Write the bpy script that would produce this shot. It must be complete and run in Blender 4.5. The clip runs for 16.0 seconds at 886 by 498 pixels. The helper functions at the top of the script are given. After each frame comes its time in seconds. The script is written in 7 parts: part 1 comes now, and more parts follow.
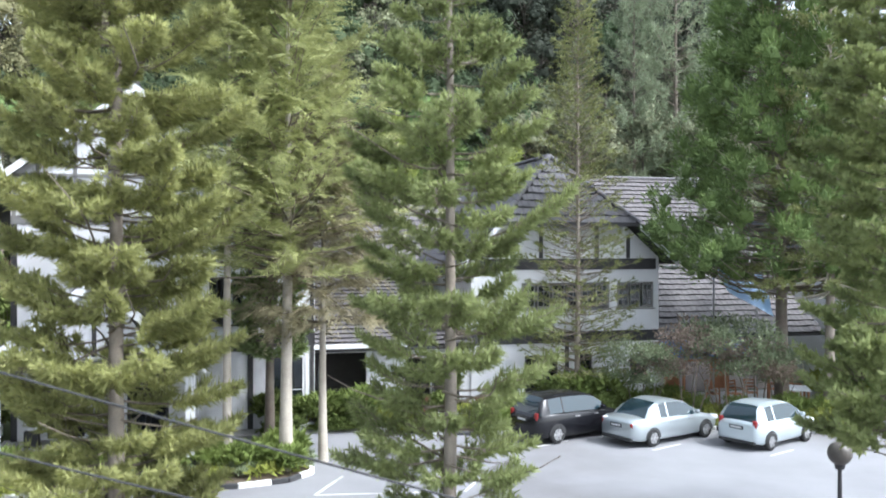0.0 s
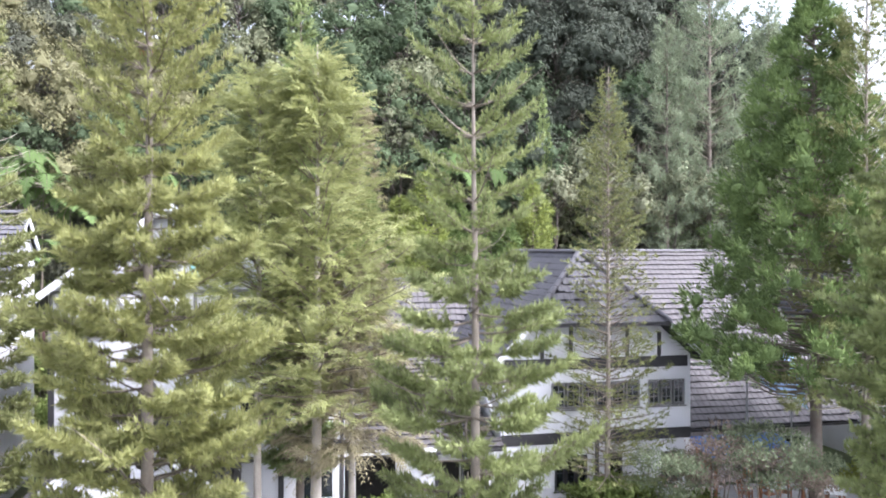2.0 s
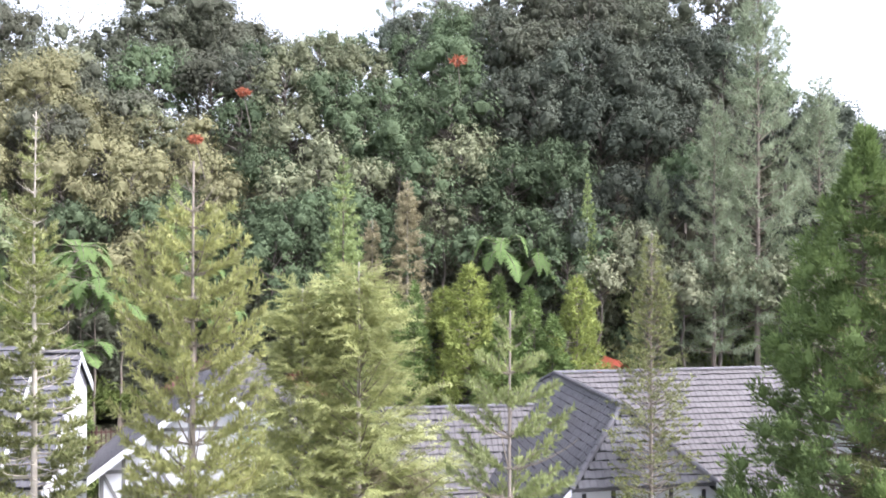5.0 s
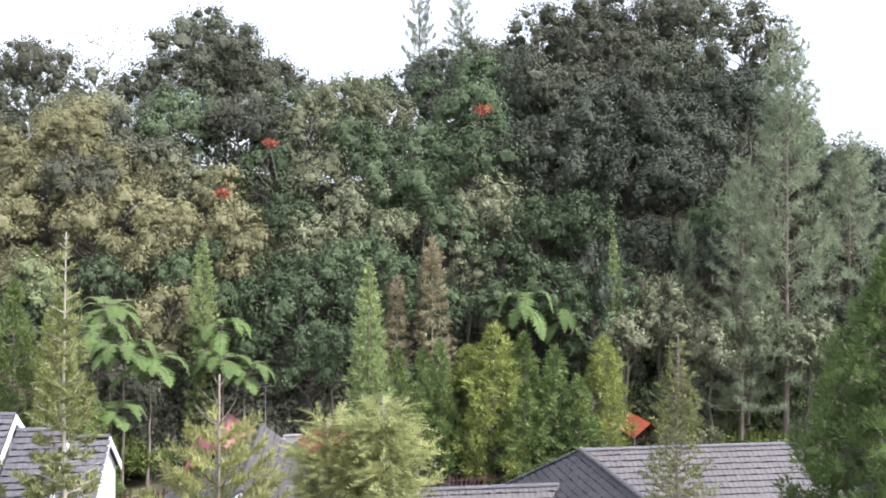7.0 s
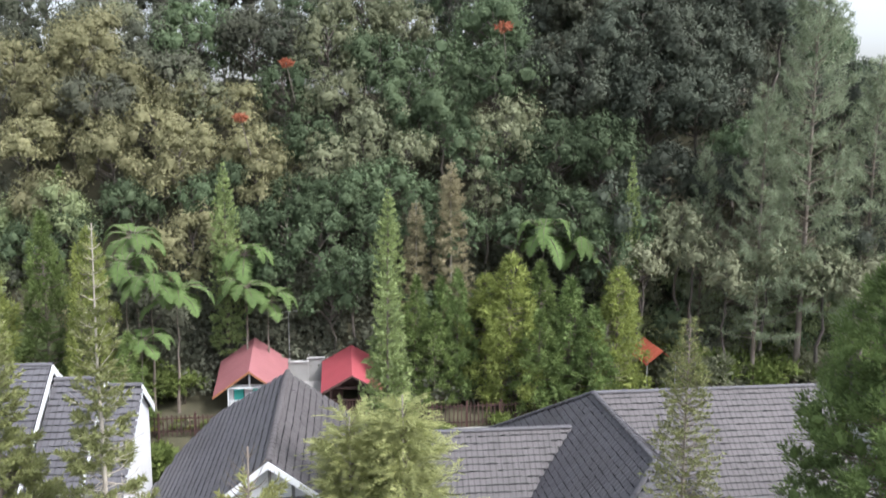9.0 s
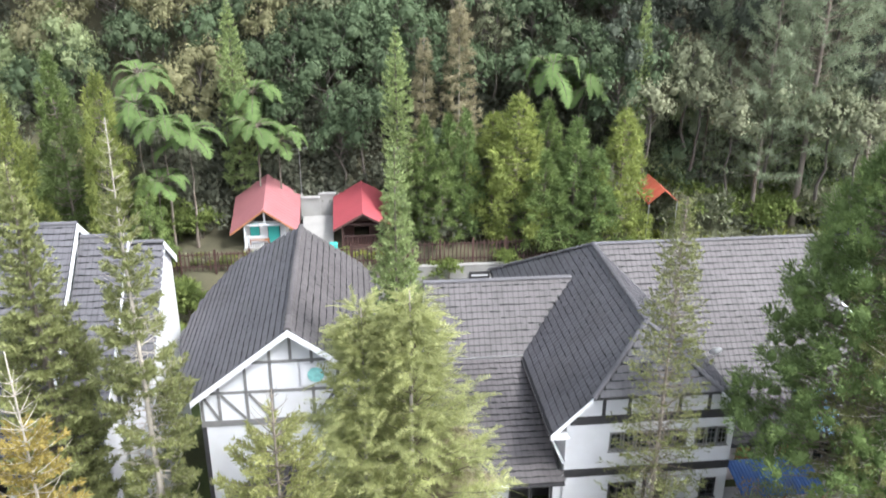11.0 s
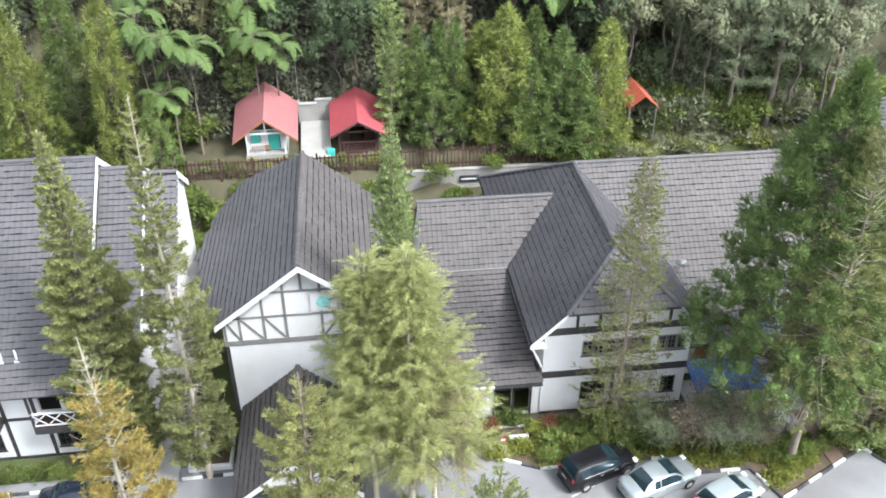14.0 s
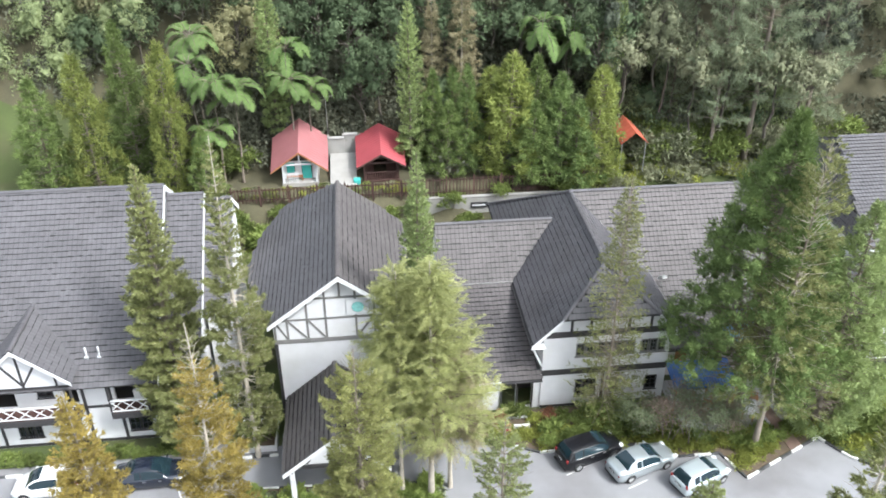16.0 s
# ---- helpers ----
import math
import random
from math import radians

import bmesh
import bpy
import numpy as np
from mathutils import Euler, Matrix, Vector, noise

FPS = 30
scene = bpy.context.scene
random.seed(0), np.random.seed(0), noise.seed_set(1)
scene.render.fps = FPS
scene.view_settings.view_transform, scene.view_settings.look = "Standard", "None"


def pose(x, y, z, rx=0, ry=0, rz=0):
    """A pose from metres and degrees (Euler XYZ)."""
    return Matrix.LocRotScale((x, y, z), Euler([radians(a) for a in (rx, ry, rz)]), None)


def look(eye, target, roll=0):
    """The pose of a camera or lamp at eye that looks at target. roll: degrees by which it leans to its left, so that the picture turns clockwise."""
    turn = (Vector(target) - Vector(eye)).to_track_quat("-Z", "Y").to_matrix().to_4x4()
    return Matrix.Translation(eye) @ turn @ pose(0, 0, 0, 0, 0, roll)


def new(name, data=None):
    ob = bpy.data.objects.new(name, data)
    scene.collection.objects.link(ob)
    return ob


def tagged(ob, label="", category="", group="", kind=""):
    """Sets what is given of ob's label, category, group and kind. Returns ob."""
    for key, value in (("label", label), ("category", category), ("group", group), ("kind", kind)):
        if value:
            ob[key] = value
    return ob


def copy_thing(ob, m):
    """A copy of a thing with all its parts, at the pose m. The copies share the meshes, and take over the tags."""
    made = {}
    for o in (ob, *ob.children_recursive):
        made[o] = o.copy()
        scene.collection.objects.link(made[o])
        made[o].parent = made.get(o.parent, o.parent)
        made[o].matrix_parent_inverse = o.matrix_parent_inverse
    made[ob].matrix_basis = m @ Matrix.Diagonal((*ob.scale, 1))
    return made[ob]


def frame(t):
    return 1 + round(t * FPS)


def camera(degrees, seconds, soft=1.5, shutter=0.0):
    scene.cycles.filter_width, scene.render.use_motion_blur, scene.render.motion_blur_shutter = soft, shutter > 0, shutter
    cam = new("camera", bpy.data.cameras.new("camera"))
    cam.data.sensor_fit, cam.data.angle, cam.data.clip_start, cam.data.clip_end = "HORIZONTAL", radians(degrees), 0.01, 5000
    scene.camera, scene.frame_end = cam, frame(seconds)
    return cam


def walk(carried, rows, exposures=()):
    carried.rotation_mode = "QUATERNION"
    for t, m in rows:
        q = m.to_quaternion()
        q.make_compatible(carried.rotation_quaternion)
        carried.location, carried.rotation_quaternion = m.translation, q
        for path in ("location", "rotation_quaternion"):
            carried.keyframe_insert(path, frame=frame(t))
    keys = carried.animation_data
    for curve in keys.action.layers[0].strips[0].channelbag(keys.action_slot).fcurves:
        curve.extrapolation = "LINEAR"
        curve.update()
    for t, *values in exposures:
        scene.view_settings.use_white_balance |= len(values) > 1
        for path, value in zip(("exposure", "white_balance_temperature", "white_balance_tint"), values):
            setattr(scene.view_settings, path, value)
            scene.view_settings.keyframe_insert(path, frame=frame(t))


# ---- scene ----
cam = camera(55.0, 16.0, soft=1.75, shutter=0.5)
METRES, EYE, TILT, LEAN, TURN = 37.5, 6.65, 0.0, 0.0, 0.0
ROWS = [
    (0.0, 0.0, 0.0, 0.0, 0.0, 0.0, -0.0),
    (0.5, 0.0008, -0.0009, 0.027, 0.52, -0.02, -0.05),
    (1.0, 0.0016, -0.0015, 0.0544, 1.07, -0.03, -0.03),
    (1.5, 0.0023, -0.0014, 0.0816, 1.64, -0.0, -0.03),
    (2.0, 0.0036, -0.0013, 0.1091, 2.21, -0.0, -0.05),
    (2.5, 0.0048, -0.0011, 0.1362, 2.76, 0.02, -0.04),
    (3.0, 0.0059, -0.0014, 0.1631, 3.31, 0.02, -0.1),
    (3.5, 0.0068, -0.0022, 0.191, 3.84, 0.05, -0.09),
    (4.0, 0.0071, -0.0026, 0.221, 4.35, 0.01, -0.08),
    (4.5, 0.0075, -0.0033, 0.2523, 4.83, -0.0, -0.11),
    (5.0, 0.0081, -0.0034, 0.283, 5.3, -0.05, -0.1),
    (7.5, 0.0087, -0.0037, 0.4169, 7.37, 0.06, -0.17),
    (8.0, 0.008, -0.0043, 0.4454, 7.7, -1.64, -0.18),
    (8.5, 0.0087, -0.005, 0.4734, 8.01, -5.07, -0.21),
    (9.0, 0.0102, -0.0058, 0.5006, 8.32, -8.58, -0.22),
    (11.5, 0.0162, -0.0107, 0.6323, 9.18, -26.5, -0.17),
    (12.0, 0.0169, -0.0117, 0.6585, 9.34, -30.08, -0.12),
    (12.5, 0.0181, -0.0129, 0.6851, 9.42, -32.99, -0.08),
    (13.0, 0.0197, -0.0141, 0.7126, 9.04, -33.57, -0.02),
    (13.5, 0.0219, -0.027, 0.7368, 8.2, -33.39, 0.06),
    (14.0, 0.0254, -0.0578, 0.76, 8.35, -33.24, 0.11),
    (14.5, 0.0299, -0.0979, 0.7842, 8.51, -32.83, 0.14),
    (15.0, 0.0345, -0.1447, 0.8105, 8.65, -32.34, 0.16),
    (15.5, 0.0393, -0.1962, 0.8369, 8.81, -31.85, 0.16),
    (16.0, 0.0424, -0.2517, 0.8633, 8.95, -31.43, 0.15),
]
EXPOSURES = [(0.0, 1.74, 5750, 8), (2.0, 2.12, 5800, 18), (5.0, 2.00, 5900, 18), (7.5, 1.47, 6000, 15), (8.5, 1.24, 6000, 12), (9.2, 1.36, 6000, 12), (11.5, 1.73, 6000, 9), (16.0, 1.60, 6100, 7)]
walk(cam, [(t, pose(0, 0, EYE, TILT, LEAN, TURN) @ pose(METRES * x, METRES * y, METRES * z, 90 + pitch, roll, yaw)) for t, x, y, z, yaw, pitch, roll in ROWS], EXPOSURES)

# ---- world, sun, exposure ----
SUN_AZ, SUN_EL = radians(114), radians(50)      # azimuth clockwise from +y, elevation
world = bpy.data.worlds.new("world")
scene.world = world
world.use_nodes = True
wn, wl = world.node_tree.nodes, world.node_tree.links
sky = wn.new("ShaderNodeTexSky")
sky.sky_type, sky.sun_disc = "NISHITA", False
sky.sun_elevation, sky.sun_rotation = SUN_EL, SUN_AZ
sky.air_density, sky.dust_density, sky.ozone_density = 1.2, 4.0, 1.0
pale = wn.new("ShaderNodeHueSaturation")
pale.inputs["Saturation"].default_value = 0.3
wl.new(sky.outputs[0], pale.inputs["Color"])
wl.new(pale.outputs[0], wn["Background"].inputs["Color"])
wn["Background"].inputs["Strength"].default_value = 0.146
sun = new("sun", bpy.data.lights.new("sun", "SUN"))
sun.data.energy, sun.data.angle, sun.data.color = 1.5, radians(11), (1.0, 0.97, 0.92)
sun.matrix_world = look((0, 0, 0), (-math.sin(SUN_AZ) * math.cos(SUN_EL), -math.cos(SUN_AZ) * math.cos(SUN_EL), -math.sin(SUN_EL)))


# ---- materials ----
def nodes_of(name):
    m = bpy.data.materials.new(name)
    m.use_nodes = True
    return m, m.node_tree.nodes, m.node_tree.links, m.node_tree.nodes["Principled BSDF"]


def mat(name, color, rough=0.7, var=0.25, scale=3.0, fine=40.0, bump=0.1, metal=0.0, island=0.0, obj=0.0, dirt=None, dirt_amount=0.0, spec=0.5, coat=0.0):
    """A surface with grain at two scales, an optional dirt colour in patches, and variation piece by piece."""
    m, n, l, b = nodes_of(name)
    tc = n.new("ShaderNodeTexCoord")
    big, small = n.new("ShaderNodeTexNoise"), n.new("ShaderNodeTexNoise")
    big.inputs["Scale"].default_value, big.inputs["Detail"].default_value = scale, 5
    small.inputs["Scale"].default_value, small.inputs["Detail"].default_value = fine, 3
    for q in (big, small):
        l.new(tc.outputs["Object"], q.inputs["Vector"])
    mix = n.new("ShaderNodeMath")
    mix.operation = "MULTIPLY_ADD"
    l.new(small.outputs["Fac"], mix.inputs[0])
    mix.inputs[1].default_value = 0.45
    l.new(big.outputs["Fac"], mix.inputs[2])
    value = mix.outputs[0]
    for src, amount in (("island", island), ("obj", obj)):
        if amount:
            r = n.new("ShaderNodeNewGeometry").outputs["Random Per Island"] if src == "island" else n.new("ShaderNodeObjectInfo").outputs["Random"]
            a = n.new("ShaderNodeMath")
            a.operation = "MULTIPLY_ADD"
            l.new(r, a.inputs[0])
            a.inputs[1].default_value = amount / max(var, 0.01)
            off = n.new("ShaderNodeMath")
            off.operation = "SUBTRACT"
            l.new(value, off.inputs[0])
            off.inputs[1].default_value = 0.5 * amount / max(var, 0.01)
            l.new(off.outputs[0], a.inputs[2])
            value = a.outputs[0]
    ramp = n.new("ShaderNodeMapRange")
    ramp.inputs["From Min"].default_value, ramp.inputs["From Max"].default_value = 0.35, 1.1
    ramp.inputs["To Min"].default_value, ramp.inputs["To Max"].default_value = 1 - var, 1 + var
    ramp.clamp = False
    l.new(value, ramp.inputs["Value"])
    mul = n.new("ShaderNodeVectorMath")
    mul.operation = "SCALE"
    mul.inputs[0].default_value = color
    l.new(ramp.outputs[0], mul.inputs["Scale"])
    out = mul.outputs[0]
    if dirt:
        patch = n.new("ShaderNodeTexNoise")
        patch.inputs["Scale"].default_value, patch.inputs["Detail"].default_value = scale * 0.45, 7
        l.new(tc.outputs["Object"], patch.inputs["Vector"])
        pr = n.new("ShaderNodeMapRange")
        pr.inputs["From Min"].default_value, pr.inputs["From Max"].default_value = 0.48, 0.72
        pr.inputs["To Max"].default_value = dirt_amount
        l.new(patch.outputs["Fac"], pr.inputs["Value"])
        dm = n.new("ShaderNodeMix")
        dm.data_type = "RGBA"
        l.new(pr.outputs[0], dm.inputs[0])
        l.new(out, dm.inputs[6])
        dm.inputs[7].default_value = (*dirt, 1)
        out = dm.outputs[2]
    l.new(out, b.inputs["Base Color"])
    b.inputs["Roughness"].default_value, b.inputs["Metallic"].default_value = rough, metal
    b.inputs["Specular IOR Level"].default_value = spec
    b.inputs["Coat Weight"].default_value = coat
    if bump:
        bp = n.new("ShaderNodeBump")
        bp.inputs["Strength"].default_value, bp.inputs["Distance"].default_value = min(1, bump * 4), 0.02
        l.new(value, bp.inputs["Height"])
        l.new(bp.outputs[0], b.inputs["Normal"])
    return m


def leaf_mat(name, dark, light, tree=0.35, other=None, glow=0.3, rough=0.75, patchy=0.42, single=0.24):
    """Foliage: between two greens leaf by leaf, drifting in patches, a little tint tree by tree, partly translucent."""
    m, n, l, b = nodes_of(name)
    geo, info, tc = n.new("ShaderNodeNewGeometry"), n.new("ShaderNodeObjectInfo"), n.new("ShaderNodeTexCoord")
    patch = n.new("ShaderNodeTexNoise")
    patch.inputs["Scale"].default_value, patch.inputs["Detail"].default_value = 0.7, 3
    l.new(tc.outputs["Object"], patch.inputs["Vector"])
    a = n.new("ShaderNodeMath")
    a.operation = "MULTIPLY_ADD"
    l.new(geo.outputs["Random Per Island"], a.inputs[0])
    a.inputs[1].default_value = single
    sh = n.new("ShaderNodeMapRange")
    sh.inputs["From Min"].default_value, sh.inputs["From Max"].default_value = 0.3, 0.7
    sh.inputs["To Min"].default_value, sh.inputs["To Max"].default_value = 0.36 - patchy / 2, 0.36 + patchy / 2
    l.new(patch.outputs["Fac"], sh.inputs["Value"])
    l.new(sh.outputs[0], a.inputs[2])
    mix = n.new("ShaderNodeMix")
    mix.data_type = "RGBA"
    l.new(a.outputs[0], mix.inputs[0])
    mix.inputs[6].default_value, mix.inputs[7].default_value = (*dark, 1), (*light, 1)
    out = mix.outputs[2]
    if other:
        pick = n.new("ShaderNodeMapRange")
        pick.inputs["To Max"].default_value = tree * 2
        l.new(info.outputs["Random"], pick.inputs["Value"])
        om = n.new("ShaderNodeMix")
        om.data_type = "RGBA"
        l.new(pick.outputs[0], om.inputs[0])
        l.new(out, om.inputs[6])
        om.inputs[7].default_value = (*other, 1)
        out = om.outputs[2]
    hs = n.new("ShaderNodeHueSaturation")
    wn2 = n.new("ShaderNodeTexWhiteNoise")
    wn2.noise_dimensions = "1D"
    l.new(info.outputs["Random"], wn2.inputs["W"])
    v = n.new("ShaderNodeMapRange")
    v.inputs["To Min"].default_value, v.inputs["To Max"].default_value = 1 - tree, 1 + tree
    l.new(wn2.outputs["Value"], v.inputs["Value"])
    l.new(v.outputs[0], hs.inputs["Value"])
    l.new(out, hs.inputs["Color"])
    l.new(hs.outputs[0], b.inputs["Base Color"])
    b.inputs["Roughness"].default_value = rough
    b.inputs["Specular IOR Level"].default_value = 0.15
    tr, ms = n.new("ShaderNodeBsdfTranslucent"), n.new("ShaderNodeMixShader")
    l.new(hs.outputs[0], tr.inputs["Color"])
    ms.inputs[0].default_value = glow
    l.new(b.outputs[0], ms.inputs[1])
    l.new(tr.outputs[0], ms.inputs[2])
    l.new(ms.outputs[0], n["Material Output"].inputs["Surface"])
    return m


def glass_mat(name, color=(0.02, 0.025, 0.03), rough=0.05, clear=0.35):
    m, n, l, b = nodes_of(name)
    b.inputs["Base Color"].default_value = (*color, 1)
    b.inputs["Roughness"].default_value = rough
    b.inputs["Specular IOR Level"].default_value = 0.7
    b.inputs["Transmission Weight"].default_value = clear
    return m


ASPHALT = mat("asphalt", (0.205, 0.205, 0.215), 0.9, 0.2, 0.35, 30, 0.12, dirt=(0.12, 0.112, 0.112), dirt_amount=0.85)
PAVING = mat("paving", (0.36, 0.35, 0.34), 0.85, 0.2, 1.5, 30, 0.1)
GRASS = mat("grass", (0.060, 0.080, 0.024), 0.95, 0.4, 0.5, 12, 0.3, dirt=(0.082, 0.063, 0.040), dirt_amount=0.5)
FOREST_FLOOR = mat("forest_floor", (0.070, 0.064, 0.036), 0.95, 0.5, 0.6, 8, 0.4)
WHITE = mat("white_render", (0.63, 0.63, 0.645), 0.85, 0.06, 1.2, 25, 0.04, dirt=(0.50, 0.49, 0.46), dirt_amount=0.4)
PINKISH = mat("faded_pinkish_render", (0.52, 0.46, 0.45), 0.85, 0.08, 1.2, 25, 0.04, dirt=(0.40, 0.35, 0.33), dirt_amount=0.5)
TIMBER = mat("black_timber", (0.035, 0.033, 0.035), 0.7, 0.3, 4, 60, 0.1)
GREYWOOD = mat("grey_timber", (0.185, 0.18, 0.175), 0.75, 0.2, 4, 50, 0.1)
BARGE = mat("painted_barge_board", (0.66, 0.67, 0.68), 0.6, 0.1, 3, 40, 0.05)
TILE = mat("weathered_roof_tile", (0.094, 0.090, 0.097), 0.62, 0.22, 0.5, 22, 0.12, island=0.06, obj=0.06, dirt=(0.075, 0.069, 0.071), dirt_amount=0.6)
TILE_RED = mat("brown_roof_tile", (0.090, 0.081, 0.081), 0.64, 0.22, 0.5, 22, 0.12, island=0.06, obj=0.06, dirt=(0.074, 0.065, 0.065), dirt_amount=0.6)
# dark deck; its strips between tile courses stand in for their shadow lines
DECK = mat("dark_roof_deck", (0.03, 0.029, 0.03), 0.9, 0.2, 2, 30, 0.05)
RED = mat("red_roof_sheet", (0.27, 0.105, 0.11), 0.7, 0.15, 1.0, 30, 0.05, dirt=(0.25, 0.10, 0.10), dirt_amount=0.5)
RED2 = mat("bright_red_roof_sheet", (0.28, 0.05, 0.06), 0.65, 0.15, 1.0, 30, 0.05)
ORANGE = mat("orange_canvas", (0.42, 0.09, 0.05), 0.75, 0.2, 1.5, 30, 0.05, dirt=(0.30, 0.08, 0.05), dirt_amount=0.5)
MAROON = mat("maroon_wood", (0.060, 0.029, 0.024), 0.75, 0.3, 3, 40, 0.1, obj=0.25)
TURQ = mat("turquoise_paint", (0.06, 0.42, 0.37), 0.6, 0.1, 2, 30, 0.03)
CONCRETE = mat("bare_concrete", (0.29, 0.28, 0.265), 0.9, 0.18, 1.0, 25, 0.12, dirt=(0.20, 0.19, 0.165), dirt_amount=0.6)
KERB_W = mat("white_kerb_paint", (0.68, 0.68, 0.66), 0.8, 0.12, 3, 40, 0.06, obj=0.15, dirt=(0.35, 0.34, 0.3), dirt_amount=0.5)
KERB_B = mat("black_kerb_paint", (0.05, 0.05, 0.052), 0.8, 0.2, 3, 40, 0.06, obj=0.2)
LINE = mat("road_paint", (0.46, 0.46, 0.45), 0.85, 0.25, 2, 30, 0.05, dirt=(0.25, 0.25, 0.25), dirt_amount=1.0)
BLUE = mat("blue_tarpaulin", (0.30, 0.47, 0.72), 0.5, 0.12, 1.2, 20, 0.08)
BLUE2 = mat("blue_awning", (0.045, 0.11, 0.30), 0.6, 0.35, 1.5, 30, 0.05, dirt=(0.12, 0.11, 0.10), dirt_amount=0.7)
BARK = mat("bark", (0.155, 0.125, 0.10), 0.9, 0.35, 2.5, 25, 0.35, dirt=(0.25, 0.23, 0.2), dirt_amount=0.6)
BARK_DARK = mat("dark_bark", (0.10, 0.085, 0.07), 0.9, 0.35, 2.5, 25, 0.3)
BARK_PALE = mat("pale_bark", (0.38, 0.34, 0.285), 0.9, 0.3, 2.5, 25, 0.3)
BARK_MID = mat("grey_brown_bark", (0.22, 0.185, 0.15), 0.9, 0.35, 2.5, 25, 0.3, dirt=(0.34, 0.31, 0.27), dirt_amount=0.5)
TWIG_PALE = mat("pale_twig", (0.40, 0.36, 0.29), 0.9, 0.3, 3, 25, 0.1)
TWIG = mat("twig", (0.168, 0.140, 0.108), 0.9, 0.3, 3, 25, 0.1)
SOIL = mat("soil", (0.10, 0.075, 0.05), 0.95, 0.4, 2, 20, 0.3)
# near-black colour for the shade inside rooms; also the hut's dark gable
DARK_FILL = mat("dark_fill", (0.045, 0.042, 0.04), 0.9, 0.3, 1, 10, 0)
GLASS = glass_mat("window_glass")
# the blue-green base puts reflected sky into the glass colour
CARGLASS = glass_mat("car_glass", (0.012, 0.026, 0.034), 0.06, 0.0)
SILVER = mat("silver_car_paint", (0.42, 0.46, 0.48), 0.3, 0.03, 1, 60, 0.0, metal=0.6, coat=0.6)
PALESILVER = mat("pale_silver_car_paint", (0.50, 0.56, 0.585), 0.3, 0.03, 1, 60, 0.0, metal=0.5, coat=0.6)
BLACKCAR = mat("black_car_paint", (0.008, 0.008, 0.010), 0.25, 0.05, 1, 60, 0.0, coat=0.25, spec=0.35)
NAVYCAR = mat("dark_blue_car_paint", (0.012, 0.016, 0.028), 0.2, 0.05, 1, 60, 0.0, coat=0.8)
WHITECAR = mat("white_car_paint", (0.75, 0.75, 0.74), 0.3, 0.03, 1, 60, 0.0, coat=0.6)
RUBBER = mat("rubber", (0.02, 0.02, 0.02), 0.85, 0.2, 5, 60, 0.1)
ALLOY = mat("alloy", (0.55, 0.55, 0.56), 0.35, 0.1, 5, 60, 0.0, metal=0.8)
PLASTIC = mat("black_plastic", (0.025, 0.025, 0.026), 0.6, 0.1, 5, 60, 0.02)
REDLAMP = mat("red_lamp", (0.25, 0.02, 0.02), 0.25, 0.1, 5, 60, 0.0)
CLEARLAMP = mat("clear_lamp", (0.6, 0.62, 0.64), 0.15, 0.1, 5, 60, 0.0)
METAL = mat("grey_metal", (0.34, 0.34, 0.34), 0.5, 0.1, 4, 40, 0.02, metal=0.6)
WOOD = mat("orange_brown_wood", (0.30, 0.13, 0.06), 0.7, 0.25, 4, 40, 0.1)
EMBLEM = mat("faded_teal_paint", (0.24, 0.52, 0.50), 0.6, 0.35, 6, 30, 0.02)
GLOBE = mat("dull_globe", (0.075, 0.065, 0.055), 0.45, 0.15, 6, 40, 0.02)
NEEDLE = leaf_mat("norfolk_needles", (0.075, 0.098, 0.040), (0.468, 0.520, 0.214), 0.1, glow=0.42)
NEEDLE_YG = leaf_mat("yellow_green_needles", (0.096, 0.104, 0.041), (0.59, 0.60, 0.24), 0.06, glow=0.45)
NEEDLE_Y = leaf_mat("yellow_needles", (0.106, 0.090, 0.028), (0.551, 0.432, 0.128), 0.12, glow=0.4)
NEEDLE_L = leaf_mat("light_cypress_sprays", (0.092, 0.104, 0.045), (0.53, 0.55, 0.235), 0.1, glow=0.4)
NEEDLE_G = leaf_mat("green_needles", (0.074, 0.106, 0.046), (0.457, 0.546, 0.223), 0.15, glow=0.33)
NEEDLE_D = leaf_mat("mid_green_sprays", (0.028, 0.050, 0.021), (0.30, 0.40, 0.135), 0.12, glow=0.22)
NEEDLE_B = leaf_mat("brown_green_needles", (0.067, 0.078, 0.033), (0.389, 0.410, 0.167), 0.12, glow=0.33)
NEEDLE_S = leaf_mat("slope_conifer_sprays", (0.036, 0.060, 0.022), (0.28, 0.36, 0.118), 0.2, glow=0.3)
NEEDLE_SY = leaf_mat("yellow_tipped_sprays", (0.050, 0.072, 0.022), (0.43, 0.48, 0.14), 0.18, glow=0.35)
NEEDLE_T = leaf_mat("tan_grey_sprays", (0.15, 0.135, 0.08), (0.46, 0.41, 0.26), 0.12, glow=0.4)
NEEDLE_GREY = leaf_mat("grey_green_needles", (0.105, 0.132, 0.084), (0.39, 0.44, 0.285), 0.12, glow=0.4)
WOODS = dict(glow=0.25, patchy=0.55, single=0.2)
FOLIAGE = leaf_mat("pale_olive_leaves", (0.080, 0.090, 0.052), (0.288, 0.300, 0.180), 0.16, other=(0.216, 0.232, 0.136), **WOODS)
FOLIAGE_G = leaf_mat("green_forest_leaves", (0.043, 0.066, 0.036), (0.150, 0.190, 0.100), 0.34, other=(0.086, 0.120, 0.063), **WOODS)
FOLIAGE_B = leaf_mat("tan_olive_leaves", (0.091, 0.090, 0.047), (0.325, 0.310, 0.165), 0.26, other=(0.245, 0.235, 0.125), **WOODS)
